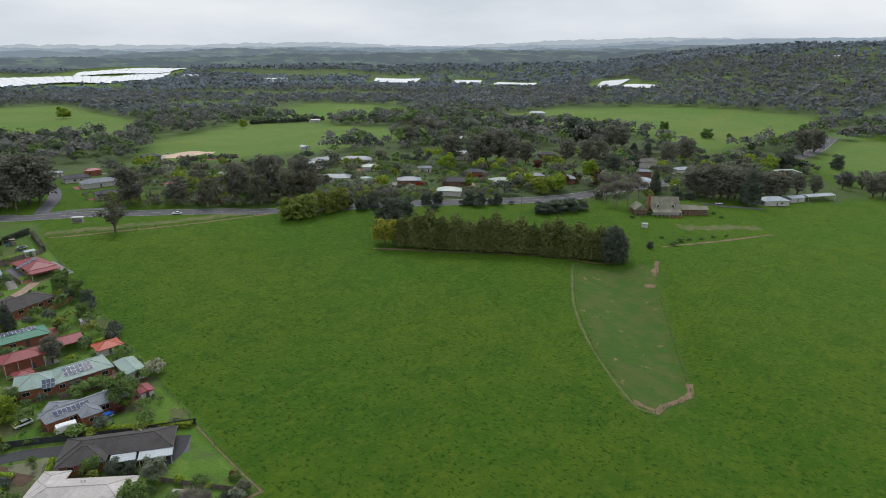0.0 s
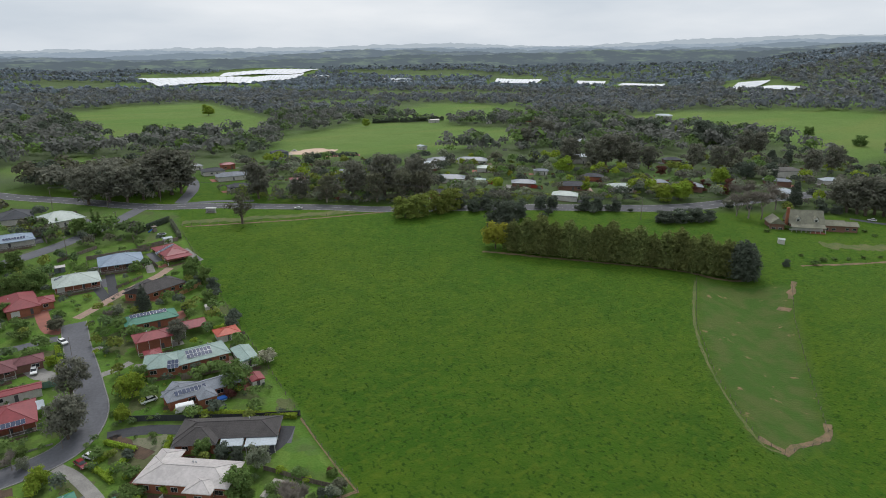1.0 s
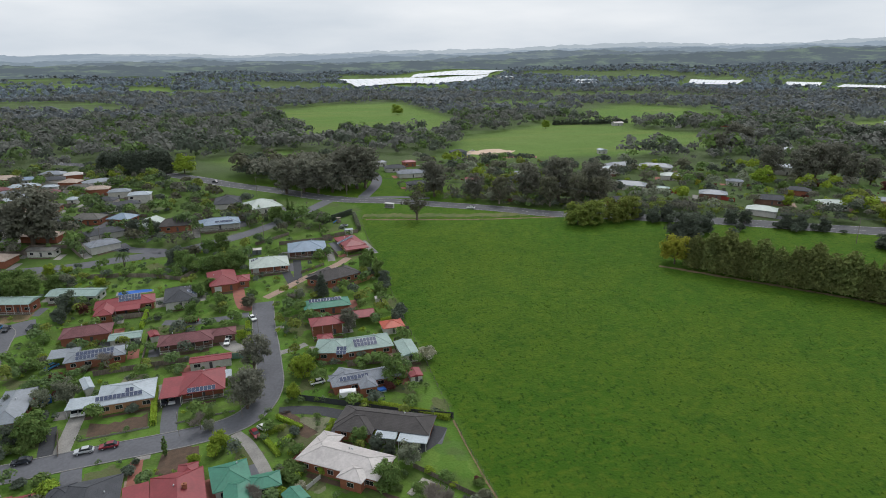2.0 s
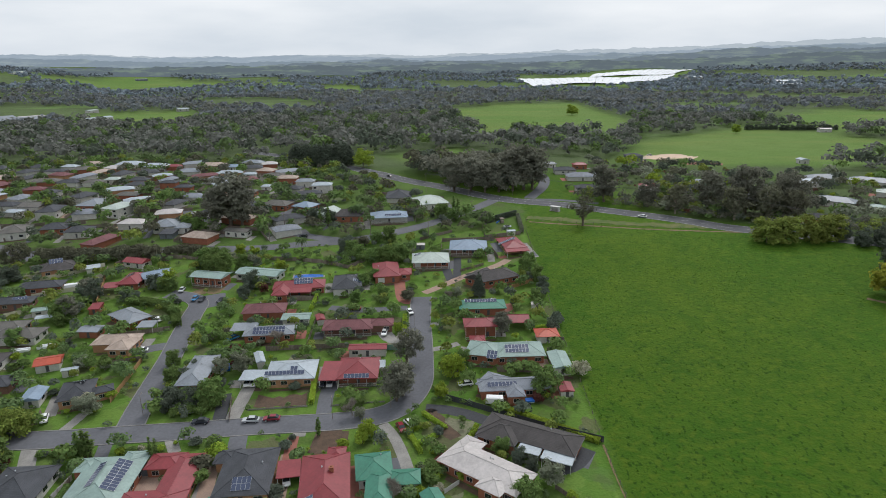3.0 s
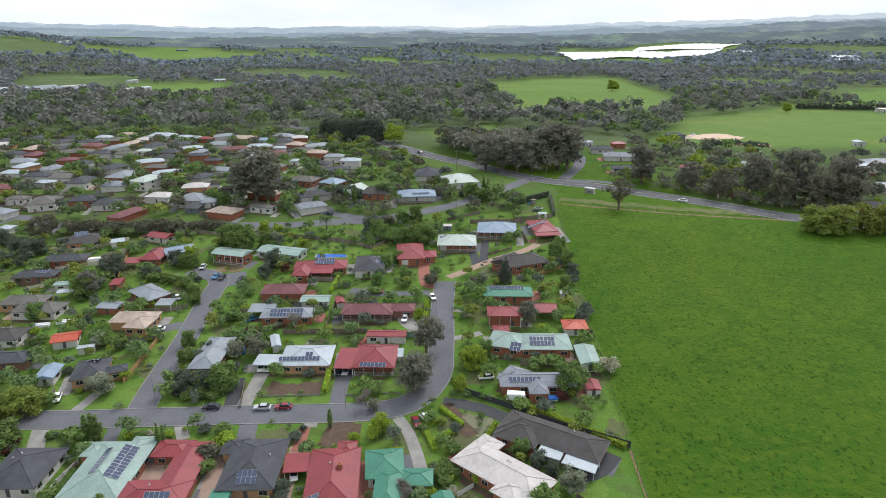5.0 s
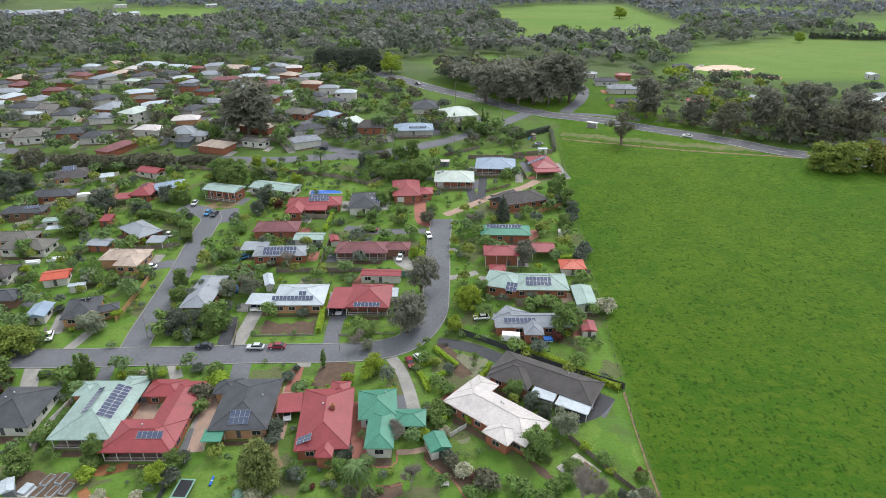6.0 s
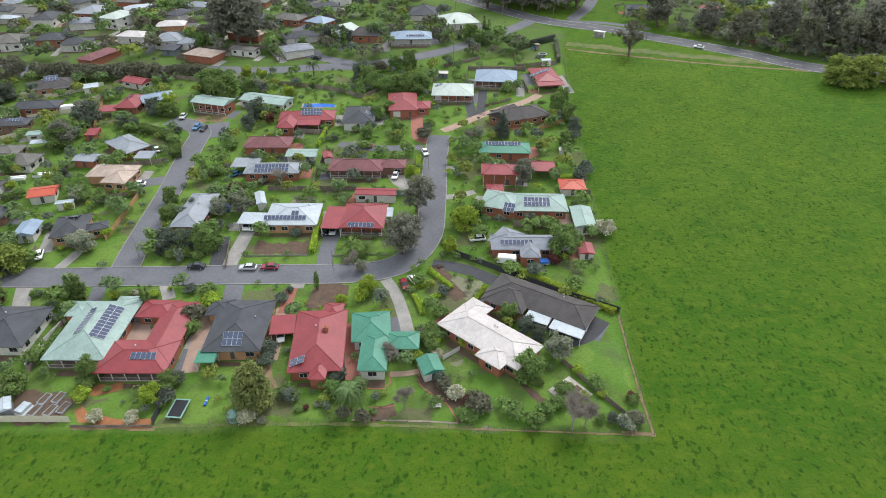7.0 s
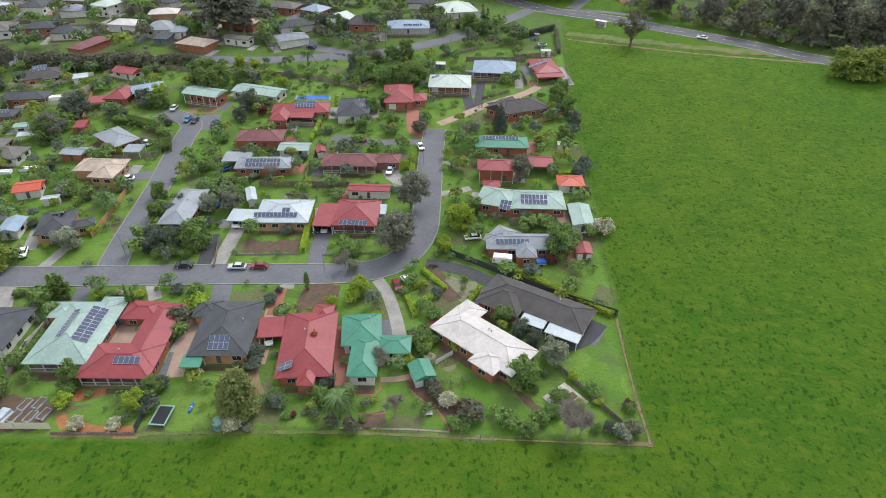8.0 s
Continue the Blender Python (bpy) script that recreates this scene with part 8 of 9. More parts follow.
fence("pale timber side fence", [(-129.2, 207.2), (-133.3, 223.4), (-138.9, 244)], 1.8, "fence_timber")
fence("cream sheet-metal street fence", [(-156.8, 197.7), (-150.2, 202)], 1.8, "fence_cream")
fence("dark paling fence behind the sheds", [(-118.2, 161.5), (-121.9, 171.8), (-124.1, 180.3)], 1.8, "fence_timber")
fence("grey paling fence above the street", [(-70.9, 247.4), (-56.2, 244.1), (-42.7, 239.1), (-32.4, 232.2), (-24.5, 241.5)], 1.8, "fence_timber")
fence("grey paling fence along the reserve", [(-128.6, 256.6), (-114.5, 254.4), (-100.1, 250.4)], 1.8, "fence_timber")
fence("dark timber side fence", [(-41.2, 163.8), (-40.9, 174.2), (-40.2, 187.6)], 1.8, "fence_timber")
fence("weathered fence between back gardens", [(-54.4, 163), (-43.1, 162.9), (-27.4, 162.6)], 1.7, "fence_timber")
fence("new tan timber side fence", [(34, 202.7), (44, 208.3)], 1.8, "fence_new_timber")
fence("brown timber fence behind the blue-grey house", [(18.9, 142.3), (35, 140.2)], 1.8, "fence_timber")
fence("grey paling fence by the beige house", [(-111.9, 177.1), (-97.9, 179.9), (-91.3, 181.4)], 1.7, "fence_timber")
fence("dark paling side fence", [(-57.2, 202.8), (-41.8, 201.2)], 1.8, "fence_timber")
fence("dark side fence by the long drive", [(-25.1, 109.1), (-23.3, 98.6), (-20.8, 83.7)], 1.7, "fence_dark")
fence("brown timber side fence", [(-43.3, 109.2), (-41.6, 98.7), (-39.8, 85.3)], 1.7, "fence_timber")
fence("dark green sheet fence beside the garage", [(-14.8, 159.5), (-10.5, 159.1)], 2.0, "tank_green")
fence("blue-grey inner court wall panels", [(-72.2, 96.6), (-72, 104), (-69, 104.2)], 1.9, "wall_slate")
fence("grey timber side fence of the end house", [(38.6, 158.7), (43.7, 158.5)], 1.7, "fence_timber")
fence("grey fence beside the mint garage", [(36.7, 152.5), (35.4, 141)], 1.7, "fence_timber")
fence("dark low timber garden fence", [(15.5, 222.8), (26.2, 228.4)], 1.2, "fence_timber")
fence("grey fence down to the field", [(31.9, 277), (30.1, 243.1)], 1.6, "fence_timber")
fence("dark grey side fence", [(-0.2, 263), (16.2, 271.1)], 1.6, "fence_timber")
fence("red painted roadside fence", [(237.8, 292), (253.8, 270.6)], 2.2, "fence_red")
fence("red painted front fence", [(259.8, 260.4), (268.7, 245.3)], 2.2, "fence_red")
fence("grey fence between side gardens", [(-56.7, 124.7), (-58.7, 135.9)], 1.4, "fence_timber")
fence("low white retaining wall", [(-30, 129.3), (-22.3, 129.9), (-14.9, 129.9)], 0.5, "concrete")
fence("pale retaining wall of a garden bed", [(-52.9, 129.5), (-36.5, 129.8)], 0.5, "concrete")
hedge("clipped lime hedge along the drive", [(15.3, 124.1), (23.9, 118), (32.5, 111.4), (39.2, 106.1)], 1.4, 1.4, "foliage_box")
hedge("clipped lime box hedge", [(-4.3, 123), (-1.4, 119.1), (1.4, 115.8)], 1.1, 1.0, "foliage_box")
hedge("clipped lime box hedge", [(-8.8, 115.9), (-7.1, 111), (-5.6, 106.4)], 1.1, 1.0, "foliage_box")
hedge("clipped lime box hedge", [(-7.9, 115.9), (-3.5, 117.8)], 1.1, 1.0, "foliage_box")
hedge("clipped lime box hedge", [(-6.1, 110), (-0.7, 113.7)], 1.1, 1.0, "foliage_box")
hedge("bright clipped hedge beside the tiled house", [(9.4, 115.7), (6.4, 109.8)], 1.3, 1.0, "foliage_box")
hedge("tall dark green curved hedge", [(-115.6, 205.1), (-108.6, 204.6), (-100, 200.4), (-93.2, 193.4), (-89.6, 183.6)], 2.5, 3.0, "foliage_leaf")
hedge("clipped green side hedge", [(-36.2, 149.6), (-35.9, 139.7), (-35.6, 130.6)], 1.7, 1.3, "foliage_box")
hedge("narrow lime hedge between gardens", [(-43.6, 190.9), (-42.6, 203.9)], 1.6, 1.0, "foliage_box")
hedge("low lime hedge before the green cottage", [(-20.9, 105.7), (-17.3, 106.4), (-13.1, 107.4)], 0.9, 0.9, "foliage_box")
hedge("dark clipped hedge in the back garden", [(34.4, 282.2), (52.5, 295.5)], 2.6, 1.6, "foliage_dark")
hedge("pale tall hedge on the field side", [(52.5, 290.1), (49.9, 264.1)], 2.6, 1.4, "foliage_grey")
hedge("green side hedge by the white house", [(-87, 100.7), (-86.8, 95.3), (-87.6, 90.2)], 1.8, 1.3, "foliage_leaf")
hedge("clipped lime roadside hedge", [(100.4, 351.3), (104.9, 340.3), (110.1, 332.6)], 2.6, 2.2, "foliage_box")
hedge("clipped green hedge by the pavilion", [(34.8, 167.1), (39.3, 167.7), (42.9, 168.3)], 1.5, 1.3, "foliage_box")
hedge("lime hedge beside the maroon house", [(-8.9, 169.1), (-8.7, 176.3), (-8.6, 182.3)], 1.6, 1.4, "foliage_box")


# ---- cars ----
def car(label, paint, x, y, turn, van=False):
    """A parked car: body, glasshouse, wheels with rims, lamps and bumpers."""
    root = thing("caravan" if van else "car", pose(x, y, float(height(x, y)) + 0.075, 0, 0, turn), label, "caravan" if van else "car", "parked vehicles")
    length, width = (5.0, 2.1) if van else (4.5, 1.78)
    prof = [(-1, 0.45), (-0.98, 0.82), (-0.55, 0.95), (0.9, 0.98), (1, 0.8), (1, 0.42)]
    roof8 = [(-0.5, 0.96), (-0.2, 1.48), (0.55, 1.5), (0.86, 0.99)]
    if van:
        prof, roof8 = [(-1, 0.5), (-0.98, 1.2), (-0.9, 2.3), (0.92, 2.3), (1, 1.6), (1, 0.5)], [(-0.7, 2.3), (-0.6, 2.45), (0.5, 2.45), (0.6, 2.3)]
    for name, pts, half, mat in (("body", prof, width / 2, paint), ("cabin", roof8, width / 2 - 0.14, "glass_pane" if not van else paint)):
        bm = bmesh.new()
        sides = [[bm.verts.new((px * length / 2, s * half * (1 - 0.1 * (k in (1, 2)) * (name == "cabin")), pz)) for k, (px, pz) in enumerate(pts)] for s in (-1, 1)]
        bm.faces.new(sides[0])
        bm.faces.new(sides[1][::-1])
        for k in range(len(pts)):
            bm.faces.new((sides[0][k], sides[0][(k + 1) % len(pts)], sides[1][(k + 1) % len(pts)], sides[1][k]))
        bmesh.ops.recalc_face_normals(bm, faces=bm.faces)
        bmesh.ops.bevel(bm, geom=list(bm.edges), offset=0.05, segments=1, affect="EDGES")
        ob = part(name, bm, mat, root)
        if name == "cabin" and not van:
            bm = bmesh.new()
            block(bm, -0.2 * length / 2 + 0.05, 0.52 * length / 2, -half + 0.1, half - 0.1, 1.46, 1.53)
            part("roof_panel", bm, paint, ob)
    for sx in ((-0.62, 0.62) if not van else (0.05,)):
        for s in (-1, 1):
            bm = bmesh.new()
            tube(bm, (0, s * -0.1, 0), (0, s * 0.1, 0), 0.32, 0.32, 12)
            ob = part("wheel", bm, "rubber", root)
            ob.matrix_basis = pose(sx * length / 2, s * (width / 2 - 0.08), 0.32)
            bm = bmesh.new()
            tube(bm, (0, s * 0.1, 0), (0, s * 0.125, 0), 0.2, 0.18, 10)
            part("rim", bm, "solar_frame", ob)
    for s in (-1, 1):
        for e, mat, nm in ((-1, "lamp_glass", "headlight"), (1, "car_red", "tail_light")):
            bm = bmesh.new()
            block(bm, e * length / 2 - 0.04, e * length / 2 + 0.02, s * width * 0.36 - 0.16, s * width * 0.36 + 0.16, 0.62, 0.78)
            part(nm, bm, mat, root)
    return root


car("dark hatchback parked along the kerb", "car_dark", -64.3, 124.7, -0)
car("silver wagon parked along the kerb", "car_silver", -50.8, 124.1, -0)
car("red hatchback parked along the kerb", "car_red", -45.3, 124.3, -0)
car("small red car nosed onto the lawn", "car_red", -10.4, 117.0, 109)
car("white hatchback beside the clipped hedges", "car_white", -8.0, 118.5, 121)
car("white car parked at the street edge", "car_white", -6.7, 185.9, 105)
car("white sedan parked on the verge", "car_white", -107.4, 129.9, 110)
car("white car on the grey apron", "car_white", -95.7, 166.6, 11)
car("silver car parked in the court", "car_silver", -98.1, 215.8, 90)
car("light blue car parked in the court", "car_blue", -90.1, 206.6, 85)
car("dark car parked in the court", "car_dark", -87.3, 205.6, 85)
car("dark sedan parked beside red paving", "car_dark", -79.4, 203.7, 70)
car("blue car under the carport", "car_blue", -67.3, 172.1, 46)
car("white car under the wide carport", "car_white", -56.0, 143.0, 93)
car("white wagon under the wide carport", "car_white", -54.1, 142.9, 92)
car("dark car under the red carport", "car_dark", -33.5, 140.5, 89)
car("pale car under the red carport", "car_silver", -31.3, 140.5, 89)
car("white car on the concrete apron", "car_white", -15.8, 170.6, 83)
car("white caravan beside the brick wall", "car_white", 15.6, 125.9, -9, van=True)
car("white van parked by the grey house", "car_white", -98.4, 189.4, -38)
car("white car by the garden", "car_white", 8.6, 136.1, 8)
car("white car under the red flat roof", "car_white", -37.2, 99.0, 102)
car("dark car on the side road", "car_dark", -57.6, 274.9, -22)
car("white long caravan beside the house", "car_white", -144.5, 222.5, 21, van=True)
car("white car on the highway", "car_white", 117.5, 283.3, -35)
car("dark car on the highway", "car_dark", -16.9, 408.7, -51)
car("white car on the upper street", "car_white", -123.7, 319.0, -46)
car("white utility parked by the farmhouse", "car_white", 389.7, 99.5, -49)
car("white van at the farm sheds", "car_white", 195.3, 499.5, -2)
car("white van at the farm yard", "car_white", 207.3, 499.0, -51)
car("small red car on the lane", "car_red", -27.0, 190.7, -1)


# ---- poles and wires ----
POLES = []


def pole(x, y, tall=10.5, turn=0, light=False):
    root = thing("power_pole", pose(x, y, float(height(x, y)), 0, 0, turn), "weathered timber power pole with a crossarm" if not light else "slim grey street lamp on the verge", "pole", "poles along the streets")
    bm = bmesh.new()
    tube(bm, (0, 0, -0.8), (0, 0, tall), *((0.16, 0.11) if not light else (0.07, 0.05)), 8)
    part("shaft", bm, "pole_timber", root)
    bm = bmesh.new()
    block(bm, -1.1, 1.1, -0.06, 0.06, tall - 0.7, tall - 0.56) if not light else block(bm, 0, 1.5, -0.04, 0.04, tall - 0.1, tall - 0.02)
    arm = part("crossarm", bm, "pole_timber", root)
    for k in (-0.95, -0.4, 0.4, 0.95) if not light else (1.5,):
        bm = bmesh.new()
        tube(bm, (k, 0, tall - 0.56), (k, 0, tall - 0.36), 0.05, 0.03, 6)
        part("insulator", bm, "lamp_glass", arm)
    POLES.append((x, y, float(height(x, y)) + tall - 0.4, turn))


def wires(a, b):
    """Sagging lines from pole to pole."""
    xa, ya, za, ta = a
    xb, yb, zb, tb = b
    root = thing("power_line", pose(xa, ya, za), "thin sagging power lines between timber poles", "power line")
    for k in (-0.95, 0.0, 0.95):
        bm = bmesh.new()
        pts = []
        for i in range(9):
            u = i / 8
            ox, oy = k * math.cos(radians(ta)), k * math.sin(radians(ta))
            pts.append((ox + (xb - xa) * u, oy + (yb - ya) * u, (zb - za) * u - 5.2 * u * (1 - u)))
        rod(bm, pts, 0.03)
        part("strand", bm, "wire", root)


pole(6.9, 355.7, 12.5, 35)
pole(59.2, 342.4, 12.5, 35)
pole(163.2, 275.6, 12.5, 35)
pole(208.3, 215.9, 12.5, 35)
pole(269.4, 169.6, 12.5, 35)
pole(384, 128.2, 12.5, 35)
pole(28.8, 295.7, 9, 30)
pole(4.1, 268.8, 9, 30)
pole(-73.7, 272.3, 9, 0)
pole(-68.7, 286.8, 9, 60)
pole(31.8, 341.6, 9, 30)
pole(-24.2, 270.6, 9, 30)
pole(-81.2, 129.7, 6.5, 90, True)
pole(-13.2, 126.7, 6.5, 90, True)
pole(-5.4, 175.5, 6.5, 90, True)
pole(-28.9, 123.3, 6.5, 90, True)
pole(116.2, 366.3, 6.5, 90, True)
for a, b in zip(POLES[:5], POLES[1:6]):
    wires(a, b)
for i, j in ((6, 7), (7, 11), (11, 8), (6, 10)):
    wires(POLES[i], POLES[j])

# ---- white crop covers in the valley ----
def cover(corners, label):
    """A field roofed with long white ridged covers."""
    a, b, c, d = [Vector(p) for p in corners]
    root = thing("crop_cover", pose(a.x, a.y, float(height(a.x, a.y))), label, "crop cover")
    inv = root.matrix_basis.inverted()
    n = 14
    for i in range(n):
        verts, faces = [], []
        for j in range(9):
            v = j / 8
            for k, u in enumerate((i / n, (i + 0.5) / n, (i + 0.97) / n)):
                p = a.lerp(b, u).lerp(d.lerp(c, u), v)
                verts.append(inv @ Vector((p.x, p.y, float(height(p.x, p.y)) + (5.5 if k == 1 else 4))))
        for j in range(8):
            for k in range(2):
                faces.append((3 * j + k, 3 * j + k + 1, 3 * j + k + 4, 3 * j + k + 3))
        mesh_object("cover_sheet", verts, faces, "cover_white", root)


cover([(447.7, 2100.3), (771.2, 2200.7), (918.7, 2499.2), (486.8, 2619.1)], "white plastic crop covers over valley fields")
cover([(771.2, 2200.7), (1055.4, 2448.2), (1169.4, 2635), (913.8, 2517.6)], "white plastic crop covers over valley fields")
cover([(768, 2561.2), (1159.8, 2640.5), (1323.4, 2799.7), (874.1, 2793.9)], "white plastic crop covers over valley fields")
cover([(1527.4, 1763.3), (1679.9, 1696), (1776.3, 1762.4), (1646.7, 1884.7)], "white plastic crop covers over valley fields")
cover([(1643.6, 1474.9), (1663.8, 1362.9), (1827.6, 1491.3), (1797.9, 1600.9)], "white plastic crop covers over valley fields")
cover([(1395.5, 774.7), (1383.3, 714.9), (1546.4, 755.8), (1555.6, 842.5)], "white plastic crop covers over valley fields")
cover([(1343.5, 693.3), (1270.9, 568.8), (1319.9, 573.3), (1396.5, 685.5)], "white plastic crop covers over valley fields")
cover([(1658.5, 1309.1), (1592.6, 1080.6), (1825.6, 1242.9), (1747.8, 1355.8)], "white plastic crop covers over valley fields")
cover([(1237.8, 2097.4), (1275.5, 1932.7), (1391, 2106.8), (1299.5, 2179.9)], "white plastic crop covers over valley fields")


# ---- longer dark tufts in the grazed field ----
def tufts(n, seed, test, box):
    rng = np.random.default_rng(seed)
    x, y = rng.uniform(box[0], box[1], n), rng.uniform(box[2], box[3], n)
    keep = test(x, y)
    x, y = x[keep], y[keep]
    z = height(x, y)
    m = len(x)
    k = 7
    size = rng.uniform(0.12, 0.36, m)
    ang = rng.uniform(0, 6.283, (m, k))
    lean = rng.uniform(0.3, 1.0, (m, k))
    foot = np.stack([x[:, None] + np.cos(ang) * size[:, None] * 0.5, y[:, None] + np.sin(ang) * size[:, None] * 0.5, np.repeat(z[:, None] - 0.03, k, 1)], -1)
    side = np.stack([-np.sin(ang), np.cos(ang), np.zeros_like(ang)], -1) * (size[:, None, None] * 0.45)
    tip = foot + np.stack([np.cos(ang) * lean * size[:, None] * 0.6, np.sin(ang) * lean * size[:, None] * 0.6, size[:, None] * rng.uniform(0.5, 0.9, (m, k))], -1)
    co = np.stack([foot - side, foot + side, tip], 2).reshape(-1, 3)
    data = bpy.data.meshes.new("grass_tufts")
    f = m * k
    data.vertices.add(3 * f)
    data.vertices.foreach_set("co", co.astype(np.float32).ravel())
    data.loops.add(3 * f)
    data.loops.foreach_set("vertex_index", np.arange(3 * f, dtype=np.int32))
    data.polygons.add(f)
    data.polygons.foreach_set("loop_start", np.arange(0, 3 * f, 3, dtype=np.int32))
    data.update(calc_edges=True)
    data.materials.append(MATS["tuft"])
    tagged(new("grass_tufts", data), "dark green tufts of longer grass in the field", "grass", kind="stuff")


material("tuft", (0.054, 0.122, 0.011), (0.040, 0.096, 0.008), rough=0.9, island=0.2, spec=0.1, through_light=0.35)
open_field = lambda x, y: ~inside(x, y, YARDS) & ~inside(x, y, GULLY) & (x * 0.58 + y * 0.86 < 290) & (np.sin(x / 9 + 1.2 * np.sin(y / 13)) + np.sin(y / 11 - x / 17) > -0.9)
tufts(15000, 21, open_field, (-110, 320, 20, 290))
farmhouse = house("steep-roofed old brick farmhouse with white dormers and a tall chimney", "olive", "brick_brown", [(337.6, 114.4, -45.8, 18, 12, 4.6, "gable", 1.05), (326.0, 124.1, -45.8, 8, 11, 4.2, "gable", 0.8), (348.7, 104.4, -45.8, 12, 8, 3.6, "gable", 0.55), (355.7, 98.6, -45.8, 8, 7, 3.2, "gable", 0.5)], garage=False)
for k in (-4.6, 4.4):
    bm = bmesh.new()
    rows8 = [[bm.verts.new((k + px, py, pz)) for px, pz in ((-1.1, 5.1), (1.1, 5.1), (1.1, 6.9), (0, 8.3), (-1.1, 6.9))] for py in (-5.0, -1.2)]
    bm.faces.new(rows8[0])
    for i in range(5):
        bm.faces.new((rows8[0][i], rows8[1][i], rows8[1][(i + 1) % 5], rows8[0][(i + 1) % 5]))
    dormer = part("dormer", bm, "trim_white", farmhouse)
    bm = bmesh.new()
    block(bm, k - 0.6, k + 0.6, -5.08, -5.0, 5.7, 6.8)
    part("pane", bm, "glass_pane", dormer)
    bm = bmesh.new()
    for s in (-1, 1):
        v = [bm.verts.new(p) for p in ((k, -5.3, 8.55), (k, -0.9, 8.55), (k + s * 1.5, -0.9, 6.9), (k + s * 1.5, -5.3, 6.9))]
        bm.faces.new(v)
    part("dormer_roof", bm, "steel_olive", dormer)
bm = bmesh.new()
block(bm, -10.2, -8.9, -3.4, -2.2, -0.5, 12.2)
block(bm, -10.3, -8.8, -3.5, -2.1, 12.2, 12.5)
part("chimney", bm, "wall_brick_red", farmhouse)
bm = bmesh.new()
v = [[bm.verts.new((x9, y9, z9 + k9)) for x9, y9, z9 in ((-8.6, -5.9, 4.5), (8.6, -5.9, 4.5), (8.6, -9.2, 3.2), (-8.6, -9.2, 3.2))] for k9 in (0, 0.14)]
bm.faces.new(v[0][::-1])
bm.faces.new(v[1])
for i in range(4):
    bm.faces.new((v[0][i], v[0][(i + 1) % 4], v[1][(i + 1) % 4], v[1][i]))
part("verandah_roof", bm, "steel_olive", farmhouse)
for k in range(8):
    bm = bmesh.new()
    block(bm, -8.3 + k * 2.37 - 0.1, -8.3 + k * 2.37 + 0.1, -9.0, -8.8, 0.4, 3.15)
    part("verandah_post", bm, "trim_white", farmhouse)
bm = bmesh.new()
block(bm, -8.6, 8.6, -9.2, -5.5, -1.5, 0.4)
part("deck", bm, "wall_brick_red", farmhouse)
bm = bmesh.new()
block(bm, -8.5, 8.5, -5.52, -5.42, 0.8, 2.9)
part("verandah_glazing", bm, "trim_white", farmhouse)
house("long white weatherboard farm shed", "silver", "white", [(443.9, 69.4, -24.6, 13.9, 8, 3, "gable", 0.22)], category="shed", name="shed", garage=False, detail=1)
house("open-fronted grey machinery shed", "silver", "slate", [(462.4, 59.4, -29.4, 24.0, 8, 3.6, "gable", 0.22)], category="shed", name="shed", garage=False, detail=1, open_sides=True)
house("small white garden gazebo", "pale", "white", [(300.3, 107.4, -56.4, 3.3, 3.2, 2.4, "gable", 0.22)], category="shed", name="shed", garage=False, detail=1)
house("small white annexe by the hedge", "silver", "white", [(44.0, 262.4, 4.9, 4.2, 3, 2.4, "gable", 0.22)], category="shed", name="shed", garage=False, detail=1)
house("small dark garden shed with white roof", "white", "slate", [(-0.4, 252.8, -3.1, 4.3, 3.6, 2.2, "gable", 0.22)], category="shed", name="shed", garage=False, detail=1)
house("small white garden shed", "white", "white", [(40.0, 183.7, -7.0, 4.4, 3, 2.2, "gable", 0.22)], category="shed", name="shed", garage=False, detail=1)
house("long white factory sheds", "silver", "white", [(-621.4, 931.6, 33.9, 41.8, 30, 6, "gable", 0.22)], category="shed", name="shed", garage=False, detail=1)
house("long grey factory sheds", "grey", "slate", [(-589.0, 991.0, 30.1, 64.2, 28, 6, "gable", 0.22)], category="shed", name="shed", garage=False, detail=1)
house("row of pale greenhouses", "silver", "white", [(-450.2, 914.5, 67.8, 58.6, 20, 5, "gable", 0.22)], category="shed", name="shed", garage=False, detail=1)
house("white farm house on the far paddock", "pale", "white", [(-584.7, 1207.2, 61.3, 21.9, 12, 5, "gable", 0.22)], category="shed", name="shed", garage=False, detail=1)
house("long pale commercial building among the trees", "silver", "white", [(-660.7, 976.6, 59.9, 42.9, 30, 7, "gable", 0.22)], category="shed", name="shed", garage=False, detail=1)
house("low grey commercial building with a flat roof", "grey", "brick_red", [(-630.7, 1008.4, 52.4, 34.9, 26, 7, "gable", 0.22)], category="shed", name="shed", garage=False, detail=1)
house("long white-roofed commercial building", "white", "white", [(-594.7, 1024.3, 49.2, 38.4, 24, 6, "gable", 0.22)], category="shed", name="shed", garage=False, detail=1)
house("long pale packing shed", "silver", "white", [(-483.9, 994.8, 63.8, 59.8, 14, 5, "gable", 0.22)], category="shed", name="shed", garage=False, detail=1)
house("long white farm shed on the far slope", "white", "white", [(-326.7, 1177.8, 24.9, 28.0, 14, 5, "gable", 0.22)], category="shed", name="shed", garage=False, detail=1)
house("long dark barn on the far slope", "grey", "slate", [(-1086.1, 2756.3, 34.0, 45.8, 18, 6, "gable", 0.22)], category="shed", name="shed", garage=False, detail=1)
house("white farm house far off", "pale", "white", [(-1376.2, 2398.2, 97.3, 120.1, 20, 7, "gable", 0.22)], category="shed", name="shed", garage=False, detail=1)
house("dark roofed house in the woods", "slate", "slate", [(-191.4, 677.4, 23.3, 14.0, 9, 4.5, "gable", 0.22)], category="shed", name="shed", garage=False, detail=1)
